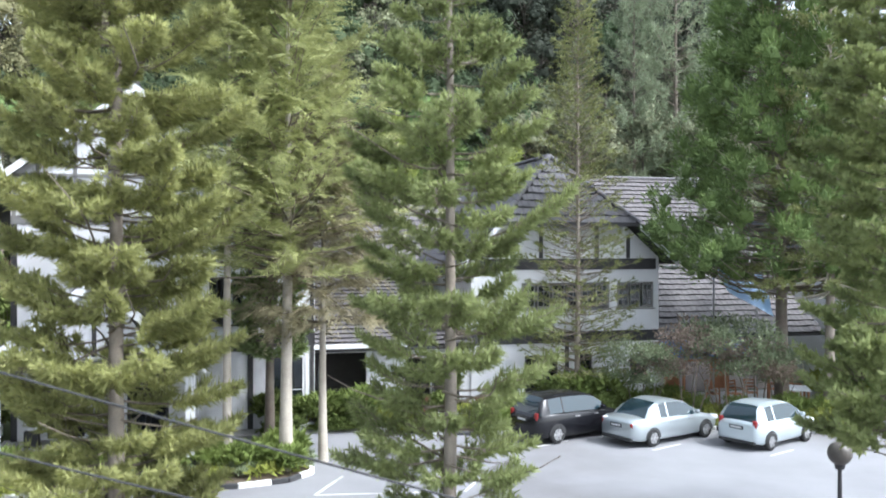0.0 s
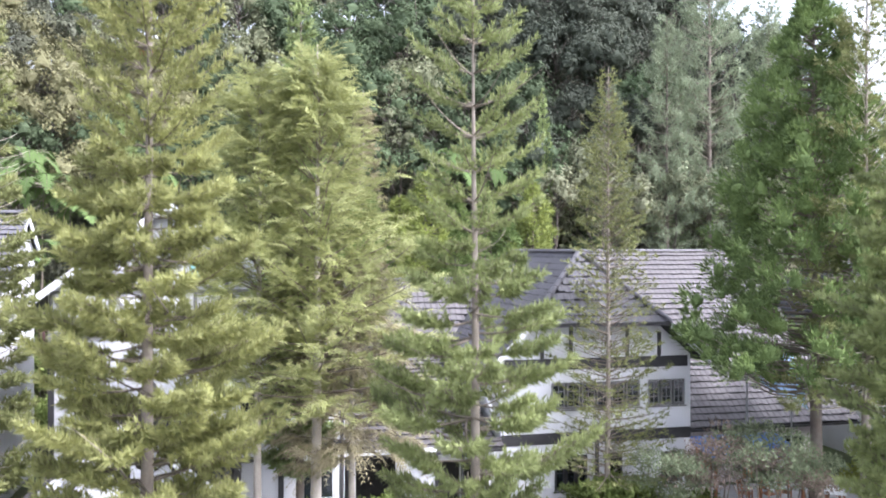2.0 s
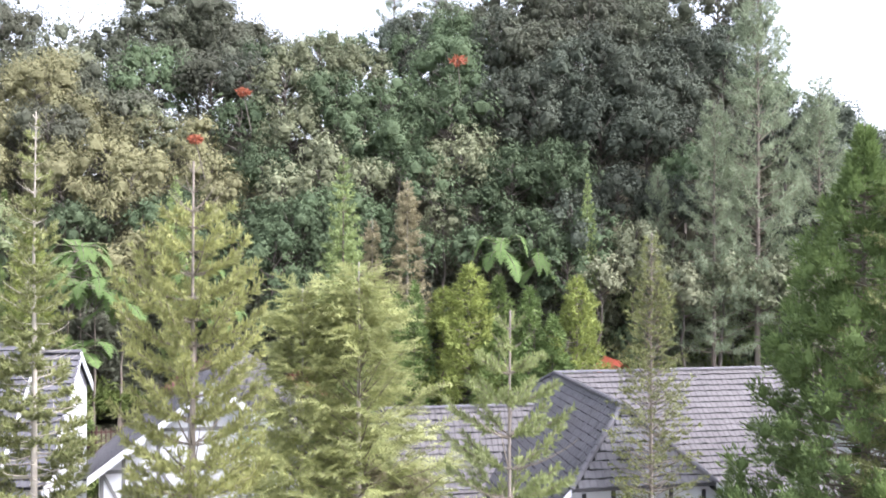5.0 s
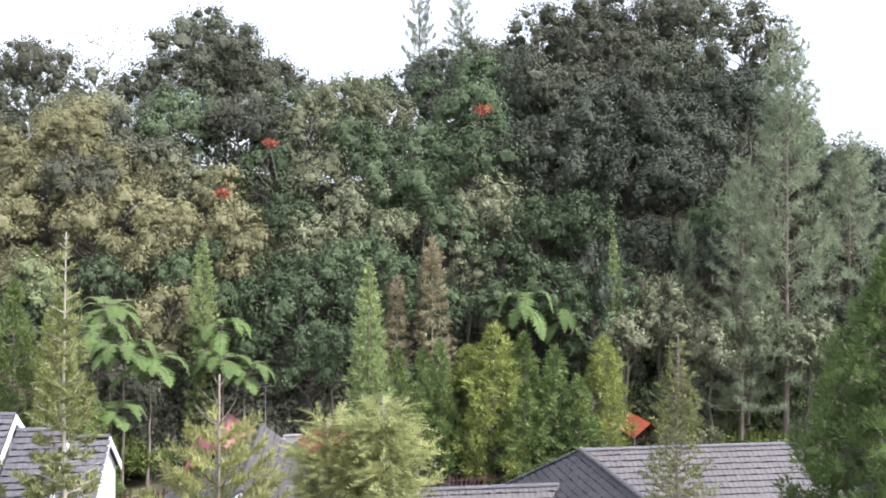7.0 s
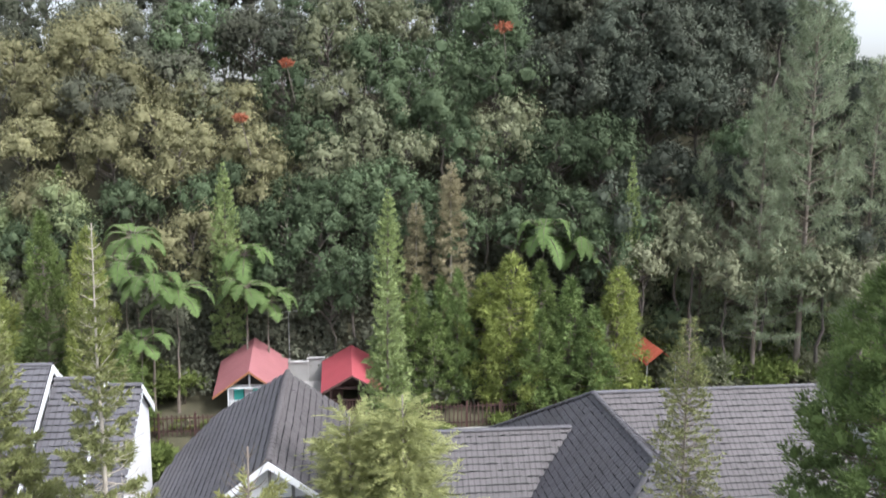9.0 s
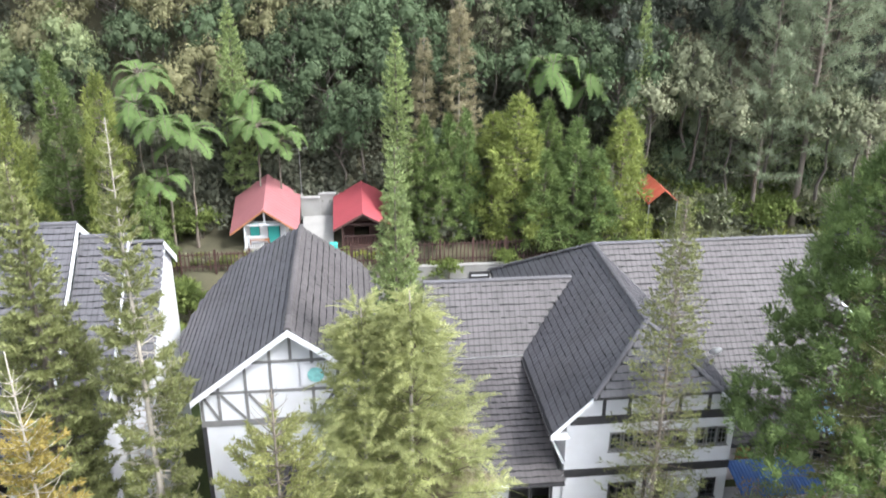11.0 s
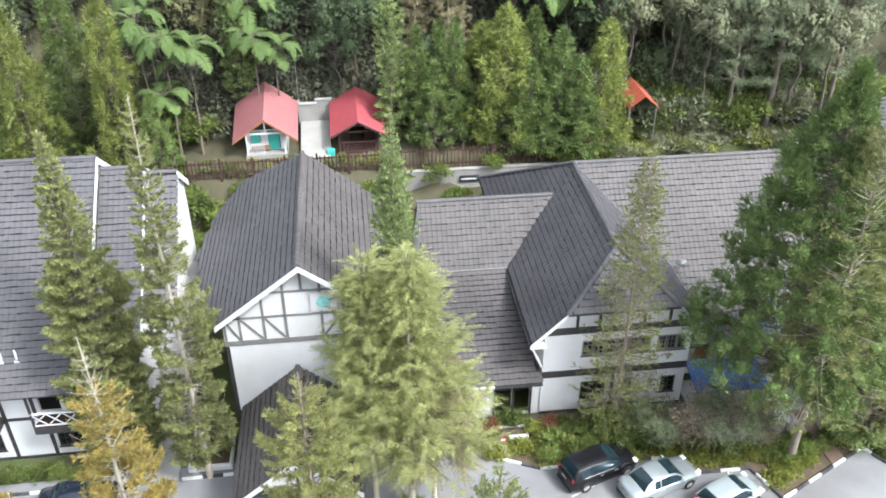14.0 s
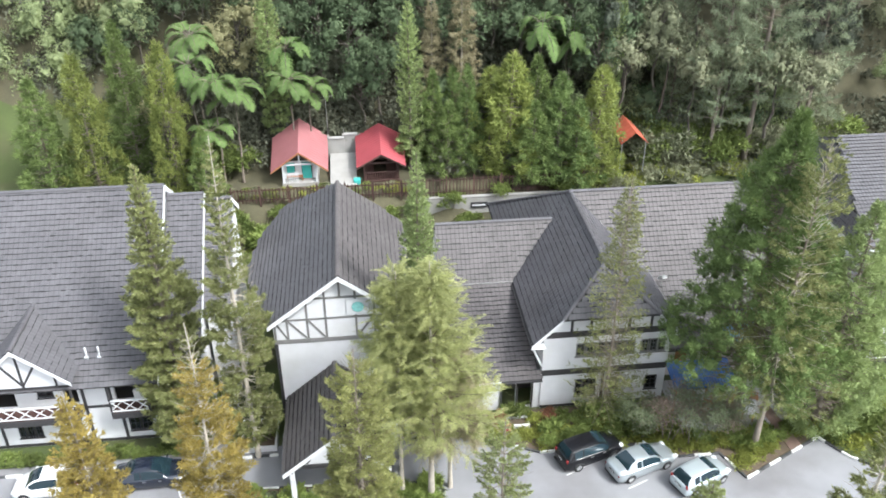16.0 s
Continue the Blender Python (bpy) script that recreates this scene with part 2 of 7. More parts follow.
FOLIAGE_D = leaf_mat("grey_brown_green_leaves", (0.055, 0.060, 0.044), (0.154, 0.170, 0.112), 0.30, other=(0.120, 0.118, 0.086), **WOODS)
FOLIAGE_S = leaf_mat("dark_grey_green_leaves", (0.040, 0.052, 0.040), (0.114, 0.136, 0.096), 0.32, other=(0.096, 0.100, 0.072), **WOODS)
FOLIAGE_T = leaf_mat("dry_scrub_leaves", (0.088, 0.098, 0.058), (0.32, 0.34, 0.21), 0.18, other=(0.27, 0.265, 0.17), **WOODS)
FOLIAGE_L = leaf_mat("soft_green_leaves", (0.088, 0.115, 0.054), (0.36, 0.42, 0.205), 0.18, other=(0.29, 0.33, 0.17), **WOODS)
FERN = leaf_mat("fern_leaves", (0.068, 0.116, 0.036), (0.181, 0.254, 0.089), 0.12, glow=0.3)
SHRUB = leaf_mat("shrub_leaves", (0.055, 0.085, 0.025), (0.26, 0.31, 0.09), 0.35)
SHRUB_RED = leaf_mat("reddish_shrub_leaves", (0.098, 0.035, 0.025), (0.34, 0.17, 0.10), 0.2)
SHRUB_GREY = leaf_mat("grey_leaves", (0.09, 0.12, 0.065), (0.34, 0.38, 0.23), 0.12)
SHRUB_PINK = leaf_mat("pinkish_grey_leaves", (0.112, 0.091, 0.070), (0.42, 0.33, 0.27), 0.12)
SHRUB_YELLOW = leaf_mat("yellow_green_leaves", (0.105, 0.133, 0.028), (0.42, 0.44, 0.11), 0.2)
FLOWER = leaf_mat("red_orange_blossom", (0.28, 0.085, 0.05), (0.42, 0.17, 0.10), 0.1)

# ---- plan: u runs along the house fronts, v away from the car park ----
TURN_PLAN = 15.0
PLAN = pose(0, 0, 0, 0, 0, TURN_PLAN)


def at(u, v, z=0.0, turn=0.0):
    return PLAN @ pose(u, v, z, 0, 0, turn)


def step(x, pts):
    return float(np.interp(x, [p[0] for p in pts], [p[1] for p in pts]))


RISE = [(50.5, 0.0), (55.0, 2.3), (55.6, 4.5), (57.4, 5.05), (61.4, 5.4), (66, 10.0), (72, 17.5), (85, 31.0), (100, 41.0), (130, 44.0)]
CREST = [(-90, 16), (-45, 25), (-35, 28), (-28, 23), (-22, 30), (-15, 28), (-10, 29), (-5, 34), (0, 39), (6, 41), (11, 39), (15, 31), (19, 22), (26, 17), (90, 10)]


def land(x, y):
    """Height of the ground: level car park, a bank behind the houses, then a steep wooded hill."""
    c, s = math.cos(radians(TURN_PLAN)), math.sin(radians(TURN_PLAN))
    u, v = x * c + y * s, -x * s + y * c
    if v < 50.5:
        return 0.0
    top = step(math.degrees(math.atan2(x, max(y, 1))), CREST)
    h = step(v, RISE)
    h = min(h, top) if h < top - 3 else top - 3 + 3 * (1 - math.exp(-(h - top + 3) / 3))
    if v > 61:
        h += 0.7 * noise.noise((x * 0.08, y * 0.08, 0)) * min(1, (v - 61) / 6)
    far = math.hypot(x, y)
    return h if far < 150 else h * max(0.25, 1 - (far - 150) / 400)


# ---- mesh helpers ----
def box(bm, x0, x1, y0, y1, z0, z1, bevel=0.0):
    r = bmesh.ops.create_cube(bm, size=1, matrix=Matrix.Translation(((x0 + x1) / 2, (y0 + y1) / 2, (z0 + z1) / 2)) @ Matrix.Diagonal((abs(x1 - x0), abs(y1 - y0), abs(z1 - z0), 1)))
    if bevel:
        edges = {e for v in r["verts"] for e in v.link_edges}
        bmesh.ops.bevel(bm, geom=list(edges), offset=bevel, segments=1, affect="EDGES")
    return bm


def bar(bm, a, b, w, h=None):
    """A squared bar from a to b."""
    a, b = Vector(a), Vector(b)
    d = b - a
    m = Matrix.Translation((a + b) / 2) @ d.to_track_quat("Z", "Y").to_matrix().to_4x4() @ Matrix.Diagonal((w, h or w, d.length, 1))
    bmesh.ops.create_cube(bm, size=1, matrix=m)
    return bm


def rod(bm, a, b, r0, r1=None, n=8):
    a, b = Vector(a), Vector(b)
    d = b - a
    m = Matrix.Translation((a + b) / 2) @ d.to_track_quat("Z", "Y").to_matrix().to_4x4()
    bmesh.ops.create_cone(bm, cap_ends=True, segments=n, radius1=r0, radius2=r0 if r1 is None else r1, depth=d.length, matrix=m)
    return bm


def prism(bm, poly, axis, a, b):
    """A polygon of (p, q) pushed along an axis: 'v' takes (u, z), 'z' takes (u, v), 'u' takes (v, z)."""
    def put(p, q, d):
        return {"v": (p, d, q), "z": (p, q, d), "u": (d, p, q)}[axis]
    lo, hi = [bm.verts.new(put(p, q, a)) for p, q in poly], [bm.verts.new(put(p, q, b)) for p, q in poly]
    n = len(poly)
    bm.faces.new(lo), bm.faces.new(hi)
    for i in range(n):
        bm.faces.new((lo[i], lo[(i + 1) % n], hi[(i + 1) % n], hi[i]))
    bmesh.ops.recalc_face_normals(bm, faces=bm.faces[:])
    return bm


def mesh_of(name, bm, material, smooth=False):
    me = bpy.data.meshes.new(name)
    bm.to_mesh(me)
    bm.free()
    me.materials.append(material)
    if smooth:
        me.polygons.foreach_set("use_smooth", [True] * len(me.polygons))
    return me


def raw_mesh(name, verts, faces, material, smooth=False):
    me = bpy.data.meshes.new(name)
    me.from_pydata(verts.tolist() if hasattr(verts, "tolist") else verts, [], faces.tolist() if hasattr(faces, "tolist") else faces)
    me.materials.append(material)
    if smooth:
        me.polygons.foreach_set("use_smooth", [True] * len(me.polygons))
    return me


def part(name, bm, material, parent, label="", smooth=False, m=None):
    data = bm if isinstance(bm, bpy.types.Mesh) else mesh_of(name, bm, material, smooth)
    ob = new(name, data)
    ob.parent = parent
    if m is not None:
        ob.matrix_basis = m
    return tagged(ob, label)


def thing(name, m, label, category, group="", kind=""):
    ob = new(name)
    ob.empty_display_size = 0.3
    ob.matrix_basis = m
    return tagged(ob, label, category, group, kind)


def setting(name, data, label, category, m=None):
    ob = new(name, data)
    if m is not None:
        ob.matrix_basis = m
    return tagged(ob, label, category, kind="structure")

OFF = {}


def house(name, u, v, label, z=0.0, category="house"):
    """A building whose parts are given in plan coordinates."""
    ob = thing(name, at(u, v, z), label, category)
    OFF[ob.name] = pose(-u, -v, -z)
    return ob


def hp(name, bm, material, parent, label="", smooth=False):
    return part(name, bm, material, parent, label, smooth, OFF.get(parent.name))


def hbox(name, parent, material, *dims, bevel=0.0, label=""):
    bm = bmesh.new()
    for d in dims:
        box(bm, *d, bevel=bevel)
    return hp(name, bm, material, parent, label)


# ---- ground ----
def build_ground():
    xs = np.unique(np.concatenate([np.arange(-70, 70.1, 2.0), np.linspace(-140, 140, 41), np.array([-1500, -900, -500, -300, -200, 200, 300, 500, 900, 1500])]))
    ys = np.unique(np.concatenate([np.arange(36, 110.1, 1.5), np.linspace(-40, 36, 12), np.linspace(110, 200, 16), np.array([-1500, -600, -200, -90, 300, 500, 900, 1500])]))
    verts = [(x, y, land(x, y)) for y in ys for x in xs]
    w = len(xs)
    faces = [(j * w + i, j * w + i + 1, (j + 1) * w + i + 1, (j + 1) * w + i) for j in range(len(ys) - 1) for i in range(w - 1)]
    me = raw_mesh("ground", verts, faces, GRASS, True)
    me.materials.append(FOREST_FLOOR)
    c, s = math.cos(radians(TURN_PLAN)), math.sin(radians(TURN_PLAN))
    me.polygons.foreach_set("material_index", [1 if (-p.center.x * s + p.center.y * c) > (66.0 if p.center.x * c + p.center.y * s < -17.5 else 61.5) or ((-p.center.x * s + p.center.y * c) > 46 and -14 < p.center.x * c + p.center.y * s < 22) else 0 for p in me.polygons])
    setting("ground", me, "grassy ground rising into a steep wooded hillside", "ground")


build_ground()


def sheet(name, poly, z, material, label, category, thick=0.06):
    bm = prism(bmesh.new(), poly, "z", z - thick, z)
    return setting(name, mesh_of(name, bm, material), label, category, PLAN.copy())


sheet("road", [(-90, -60), (90, -60), (90, 24.0), (31.5, 24.0), (28.4, 26.3), (27.2, 28.2), (21.3, 25.3), (20.4, 27.5), (17.7, 27.5), (16.9, 28.8), (9.2, 28.8), (5.2, 30.6), (-0.5, 31.2), (-90, 30.2)], 0.03, ASPHALT,
      "grey sun-bleached asphalt of the hotel car park", "car park")
sheet("walkway", [(-11.6, 30.25), (-10.1, 30.25), (-9.9, 44), (-11.2, 44)], 0.1, PAVING, "pale concrete footpath between the buildings", "footpath", 0.14)
sheet("pavement", [(-7.0, 30.1), (-0.5, 31.1), (5.1, 30.5), (5.1, 33.2), (-7.0, 32.2)], 0.055, PAVING, "worn concrete apron along the house fronts", "pavement", 0.1)
sheet("terrace", [(18.8, 29.4), (27.4, 29.0), (27.8, 34.6), (18.8, 34.6)], 0.09, PAVING, "worn paved terrace beside the house", "terrace", 0.13)

BRICKPATH = mat("brown_brick_paving", (0.21, 0.14, 0.11), 0.9, 0.25, 3.0, 20, 0.12, dirt=(0.12, 0.10, 0.08), dirt_amount=0.6)
sheet("garden_path", [(24.6, 31.4), (25.4, 31.4), (25.85, 27.6), (25.0, 27.2)], 0.11, BRICKPATH, "narrow brown brick path through the corner bed", "footpath", 0.15)
sheet("front_bed", [(5.4, 30.6), (9.3, 28.9), (16.9, 28.9), (17.8, 27.6), (20.3, 27.6), (21.3, 25.4), (27.0, 28.3), (27.0, 28.9), (18.7, 29.3), (18.7, 32.7), (5.4, 32.7)], 0.06, SOIL, "planted bed of dark soil in front of the house", "flower bed", 0.1)

KERB_LINES = [
    [(-90, 30.2), (-11.7, 30.2)], [(-9.9, 30.25), (-7.2, 30.3)], [(5.4, 30.5), (9.2, 28.75), (16.9, 28.75), (17.7, 27.45), (20.4, 27.45), (21.3, 25.25), (27.2, 28.15), (28.4, 26.25), (31.5, 23.95), (60, 23.95)],
]


def kerb_mesh(material):
    return mesh_of("kerb_stone", box(bmesh.new(), -0.245, 0.245, -0.075, 0.075, -0.05, 0.17, 0.018), material)


KERB_MESH = [kerb_mesh(KERB_W), kerb_mesh(KERB_B)]


def kerb_run(name, line, label):
    """Kerb stones painted white and black in turn, two stones to a band."""
    ob = thing(name, at(*line[0]), label, "kerb", kind="structure")
    inv = pose(-line[0][0], -line[0][1], 0)
    k = 0
    for (u0, v0), (u1, v1) in zip(line, line[1:]):
        d = math.hypot(u1 - u0, v1 - v0)
        n = max(1, round(d / 0.5))
        for i in range(n):
            if abs(u0 + (u1 - u0) * i / n) > 36:
                continue
            f = (i + 0.5) / n
            m = inv @ pose(u0 + (u1 - u0) * f, v0 + (v1 - v0) * f, 0.0, 0, 0, math.degrees(math.atan2(v1 - v0, u1 - u0)))
            part("kerb_stone", KERB_MESH[(k // 2) % 2], None, ob, m=m @ Matrix.Diagonal((d / n / 0.5, 1, 1, 1)))
            k += 1
    return ob


for line in KERB_LINES:
    kerb_run("kerb", line, "kerb painted in black and white bands")

# planted island in front of the porch
ISLAND = [(-9.5, 24.5), (-5.5, 24.7), (-1.5, 24.35), (0.6, 24.2), (2.0, 24.45), (2.75, 25.2), (2.85, 26.3), (1.8, 27.0), (-4.0, 27.4), (-9.5, 27.6)]
sheet("island_bed", ISLAND, 0.12, SOIL, "planted traffic island of bare soil", "flower bed", 0.16)
kerb_run("kerb", ISLAND + ISLAND[:1], "rounded island kerb in black and white bands")


def line_mark(u0, v0, u1, v1):
    w = 0.1
    d = math.hypot(u1 - u0, v1 - v0)
    bm = box(bmesh.new(), 0, d, -w / 2, w / 2, 0, 0.004)
    setting("road_marking", mesh_of("road_marking", bm, LINE), "worn white parking bay line", "road marking", at(u0, v0, 0.032, math.degrees(math.atan2(v1 - v0, u1 - u0))))


for a in ((10.45, 26.7, 11.8, 27.3), (13.9, 25.25, 15.25, 25.8), (17.2, 23.6, 18.4, 24.1), (2.6, 23.0, 6.6, 22.3), (2.6, 23.0, 3.6, 24.7), (4.6, 22.7, 5.5, 24.3), (6.6, 22.3, 7.6, 23.8),
          (-9.3, 23.9, -9.9, 22.0), (-6.3, 24.1, -6.9, 22.2), (-3.3, 23.8, -3.9, 22.0), (-13.0, 28.0, -12.2, 26.0), (-16.6, 28.2, -15.8, 26.2), (-20.2, 28.4, -19.4, 26.4)):
    line_mark(*a)


# ---- roofs ----
def tile_shape(lip):
    xs, zs = (-0.15, 0.0, 0.09, 0.15), (0.024, 0.013, 0.028, 0.024)
    top = [(x, 0.0, z + lip) for x, z in zip(xs, zs)]
    # the tile ends short of its course, leaving a dark strip as painted shadow
    back = [(x, 0.33, z + 0.010) for x, z in zip(xs, zs)]
    low = [(x, 0.05, -0.012) for x in xs]
    verts = np.array(top + back + low)
    faces = [(i, i + 1, i + 5, i + 4) for i in range(3)] + [(i + 8, i + 9, i + 1, i) for i in range(3)]
    return verts, np.array(faces)


TILES = {lip: tile_shape(lip) for lip in (0.05, 0.026)}
TILE_MESH = {(m.name, lip): raw_mesh("roof_tile", *TILES[lip], m) for m in (TILE, TILE_RED) for lip in TILES}


def inside(p, poly):
    x, y, hit = p[0], p[1], False
    for (x0, y0), (x1, y1) in zip(poly, poly[1:] + poly[:1]):
        if (y0 > y) != (y1 > y) and x < (x1 - x0) * (y - y0) / (y1 - y0) + x0:
            hit = not hit
    return hit


def slope(parent, pts, material=None, pieces=0, course=0.37, under=0.14, along=None, lip=0.05):
    """One tiled roof face. pts in plan coordinates; the first two are the eave. pieces: how many of the lowest tiles are parts of their own."""
    material = material or TILE
    p = [Vector(q) for q in pts]
    e = Vector(along) if along else (p[1] - p[0]).normalized()
    nrm = None
    for q in p[2:]:
        c = e.cross(q - p[0])
        if c.length > 0.2:
            nrm = c.normalized()
            break
    if nrm.z < 0:
        nrm.negate()
    s = nrm.cross(e).normalized()
    flat = [((q - p[0]).dot(e), (q - p[0]).dot(s)) for q in p]
    bm = bmesh.new()
    lo = [bm.verts.new(q - nrm * under) for q in p]
    hi = [bm.verts.new(q - nrm * 0.03) for q in p]
    bm.faces.new(lo), bm.faces.new(hi)
    for i in range(len(p)):
        bm.faces.new((lo[i], lo[(i + 1) % len(p)], hi[(i + 1) % len(p)], hi[i]))
    bmesh.ops.recalc_face_normals(bm, faces=bm.faces[:])
    roof = hp("roof", bm, DECK, parent)
    x0, x1, y1 = min(q[0] for q in flat), max(q[0] for q in flat), max(q[1] for q in flat)
    y0 = min(q[1] for q in flat)
    rot = np.array([[e.x, s.x, nrm.x], [e.y, s.y, nrm.y], [e.z, s.z, nrm.z]])
    places, jig = [], random.Random(7)
    for j in range(int((y1 - y0) / course) + 1):
        for i in range(int((x1 - x0) / 0.3) + 1):
            x, y = x0 + 0.15 + i * 0.3, y0 + 0.02 + j * course
            if inside((x, y + 0.2), flat):
                places.append((x + jig.uniform(-0.003, 0.003), y + jig.uniform(-0.022, 0.022), jig.uniform(0, 0.014)))
    base = Matrix(((e.x, s.x, nrm.x, p[0].x), (e.y, s.y, nrm.y, p[0].y), (e.z, s.z, nrm.z, p[0].z), (0, 0, 0, 1)))
    for x, y, z in places[:pieces]:
        part("roof_tile", TILE_MESH[material.name, lip], None, roof, m=base @ Matrix.Translation((x, y, z)))
    rest = np.array(places[pieces:])
    if len(rest):
        tv, tf = TILES[lip]
        v = (tv[None] + rest[:, None, :]).reshape(-1, 3) @ rot.T + np.array(p[0])
        f = (tf[None] + (np.arange(len(rest)) * len(tv))[:, None, None]).reshape(-1, 4)
        tagged(part("roof_tiles", raw_mesh("roof_tiles", v, f, material), None, roof), kind="stuff")
    return roof


def caps(parent, a, b, material=None, r=0.17):
    """A line of half-round ridge tiles."""
    material = material or TILE
    a, b = Vector(a), Vector(b)
    d = b - a
    n = max(1, int(d.length / 0.42))
    bm = bmesh.new()
    side = d.cross(Vector((0, 0, 1))).normalized()
    up = side.cross(d).normalized()
    for i in range(n):
        p0, p1 = a + d * (i / n), a + d * ((i + 1) / n) + d.normalized() * 0.04
        rings = []
        for q, rr in ((p0, r), (p1, r * 0.86)):
            rings.append([bm.verts.new(q + side * (rr * math.cos(t)) + up * (rr * math.sin(t) * 0.8 + 0.02)) for t in [math.pi * k / 6 for k in range(7)]])
        for k in range(6):
            bm.faces.new((rings[0][k], rings[0][k + 1], rings[1][k + 1], rings[1][k]))
        bm.faces.new(rings[0])
    return hp("ridge_tiles", bm, material, parent)


def barge(parent, a, b, depth=0.26, thick=0.05, material=None, drop=0.0):
    a, b = Vector(a) - Vector((0, 0, depth / 2 - 0.03 + drop)), Vector(b) - Vector((0, 0, depth / 2 - 0.03 + drop))
    d = (b - a)
    side = Vector((-d.y, d.x, 0)).normalized() if abs(d.x) + abs(d.y) > 1e-6 else Vector((1, 0, 0))
    bm = bmesh.new()
    vs = []
    for q in (a, b):
        for k in (-1, 1):
            for h in (-1, 1):
                vs.append(bm.verts.new(q + side * (k * thick / 2) + Vector((0, 0, h * depth / 2))))
    for f in ((0, 1, 3, 2), (4, 6, 7, 5), (0, 4, 5, 1), (2, 3, 7, 6), (0, 2, 6, 4), (1, 5, 7, 3)):
        bm.faces.new([vs[i] for i in f])
    bmesh.ops.recalc_face_normals(bm, faces=bm.faces[:])
    return hp("barge_board", bm, material or BARGE, parent)


# ---- walls and windows ----
def front_wall(parent, u0, u1, z0, z1, v, openings=(), thick=0.2, material=None, name="wall"):
    """A wall along u at depth v (its outer face), with openings (u0, u1, z0, z1) right through it."""
    us = sorted({u0, u1, *[o[0] for o in openings], *[o[1] for o in openings]})
    zs = sorted({z0, z1, *[o[2] for o in openings], *[o[3] for o in openings]})
    bm = bmesh.new()
    for a, b in zip(us, us[1:]):
        run = None
        for c, d in zip(zs, zs[1:]):
            solid = not any(o[0] <= (a + b) / 2 <= o[1] and o[2] <= (c + d) / 2 <= o[3] for o in openings)
            if solid:
                run = [run[0], d] if run else [c, d]
            if run and (not solid or d == z1):
                box(bm, a, b, v, v + thick, run[0], run[1])
                run = None
    bmesh.ops.remove_doubles(bm, verts=bm.verts[:], dist=1e-5)
    return hp(name, bm, material or WHITE, parent)


def side_wall(parent, v0, v1, z0, z1, u, thick=0.2, name="wall"):
    return hbox(name, parent, WHITE, (u - thick / 2, u + thick / 2, v0, v1, z0, z1))


def window(parent, u0, u1, z0, z1, v, cols=2, bars=(2, 3), frame_mat=None, sill=True):
    """A casement window set in an opening: frame, one sash after another with glazing bars, panes and a sill."""
    fm = frame_mat or GREYWOOD
    w = 0.06
    win = hbox("window", parent, fm, (u0, u1, v + 0.05, v + 0.12, z1 - w, z1), (u0, u1, v + 0.05, v + 0.12, z0, z0 + w), (u0, u0 + w, v + 0.05, v + 0.12, z0 + w, z1 - w), (u1 - w, u1, v + 0.05, v + 0.12, z0 + w, z1 - w))
    step_u = (u1 - u0) / cols
    for i in range(cols):
        a, b = u0 + i * step_u + 0.04, u0 + (i + 1) * step_u - 0.04
        bm = bmesh.new()
        for d in ((a, a + 0.06, z0 + 0.07, z1 - 0.07), (b - 0.06, b, z0 + 0.07, z1 - 0.07), (a + 0.06, b - 0.06, z0 + 0.07, z0 + 0.13), (a + 0.06, b - 0.06, z1 - 0.13, z1 - 0.07)):
            box(bm, d[0], d[1], v + 0.02, v + 0.075, d[2], d[3])
        for k in range(1, bars[0]):
            c = a + (b - a) * k / bars[0]
            box(bm, c - 0.013, c + 0.013, v + 0.03, v + 0.065, z0 + 0.13, z1 - 0.13)
        for k in range(1, bars[1]):
            c = z0 + (z1 - z0) * k / bars[1]
            box(bm, a + 0.06, b - 0.06, v + 0.032, v + 0.063, c - 0.013, c + 0.013)
        part("sash", bm, fm, win)
        ob = part("pane", box(bmesh.new(), a + 0.05, b - 0.05, v + 0.045, v + 0.051, z0 + 0.1, z1 - 0.1), GLASS, win)
        ob.visible_shadow = False
    if sill:
        part("sill", box(bmesh.new(), u0 - 0.06, u1 + 0.06, v - 0.06, v + 0.08, z0 - 0.06, z0, 0.01), fm, win)
    return win


def timber(parent, v, *bars_, material=None, w=0.16, proud=0.035):
    """Half-timbering on a front: bars ((u, z), (u, z)) laid proud of the wall face at depth v, a mesh each."""
    for (ua, za), (ub, zb) in bars_:
        d = math.hypot(ub - ua, zb - za)
        bm = box(bmesh.new(), -d / 2, d / 2, -0.02, proud, -w / 2, w / 2)
        m = pose((ua + ub) / 2, v, (za + zb) / 2) @ Matrix.Rotation(-math.atan2(zb - za, ub - ua), 4, "Y") @ pose(0, 0, 0, 0, 0, 180)
        bmesh.ops.transform(bm, matrix=m, verts=bm.verts[:])
        hp("timber", bm, material or TIMBER, parent)


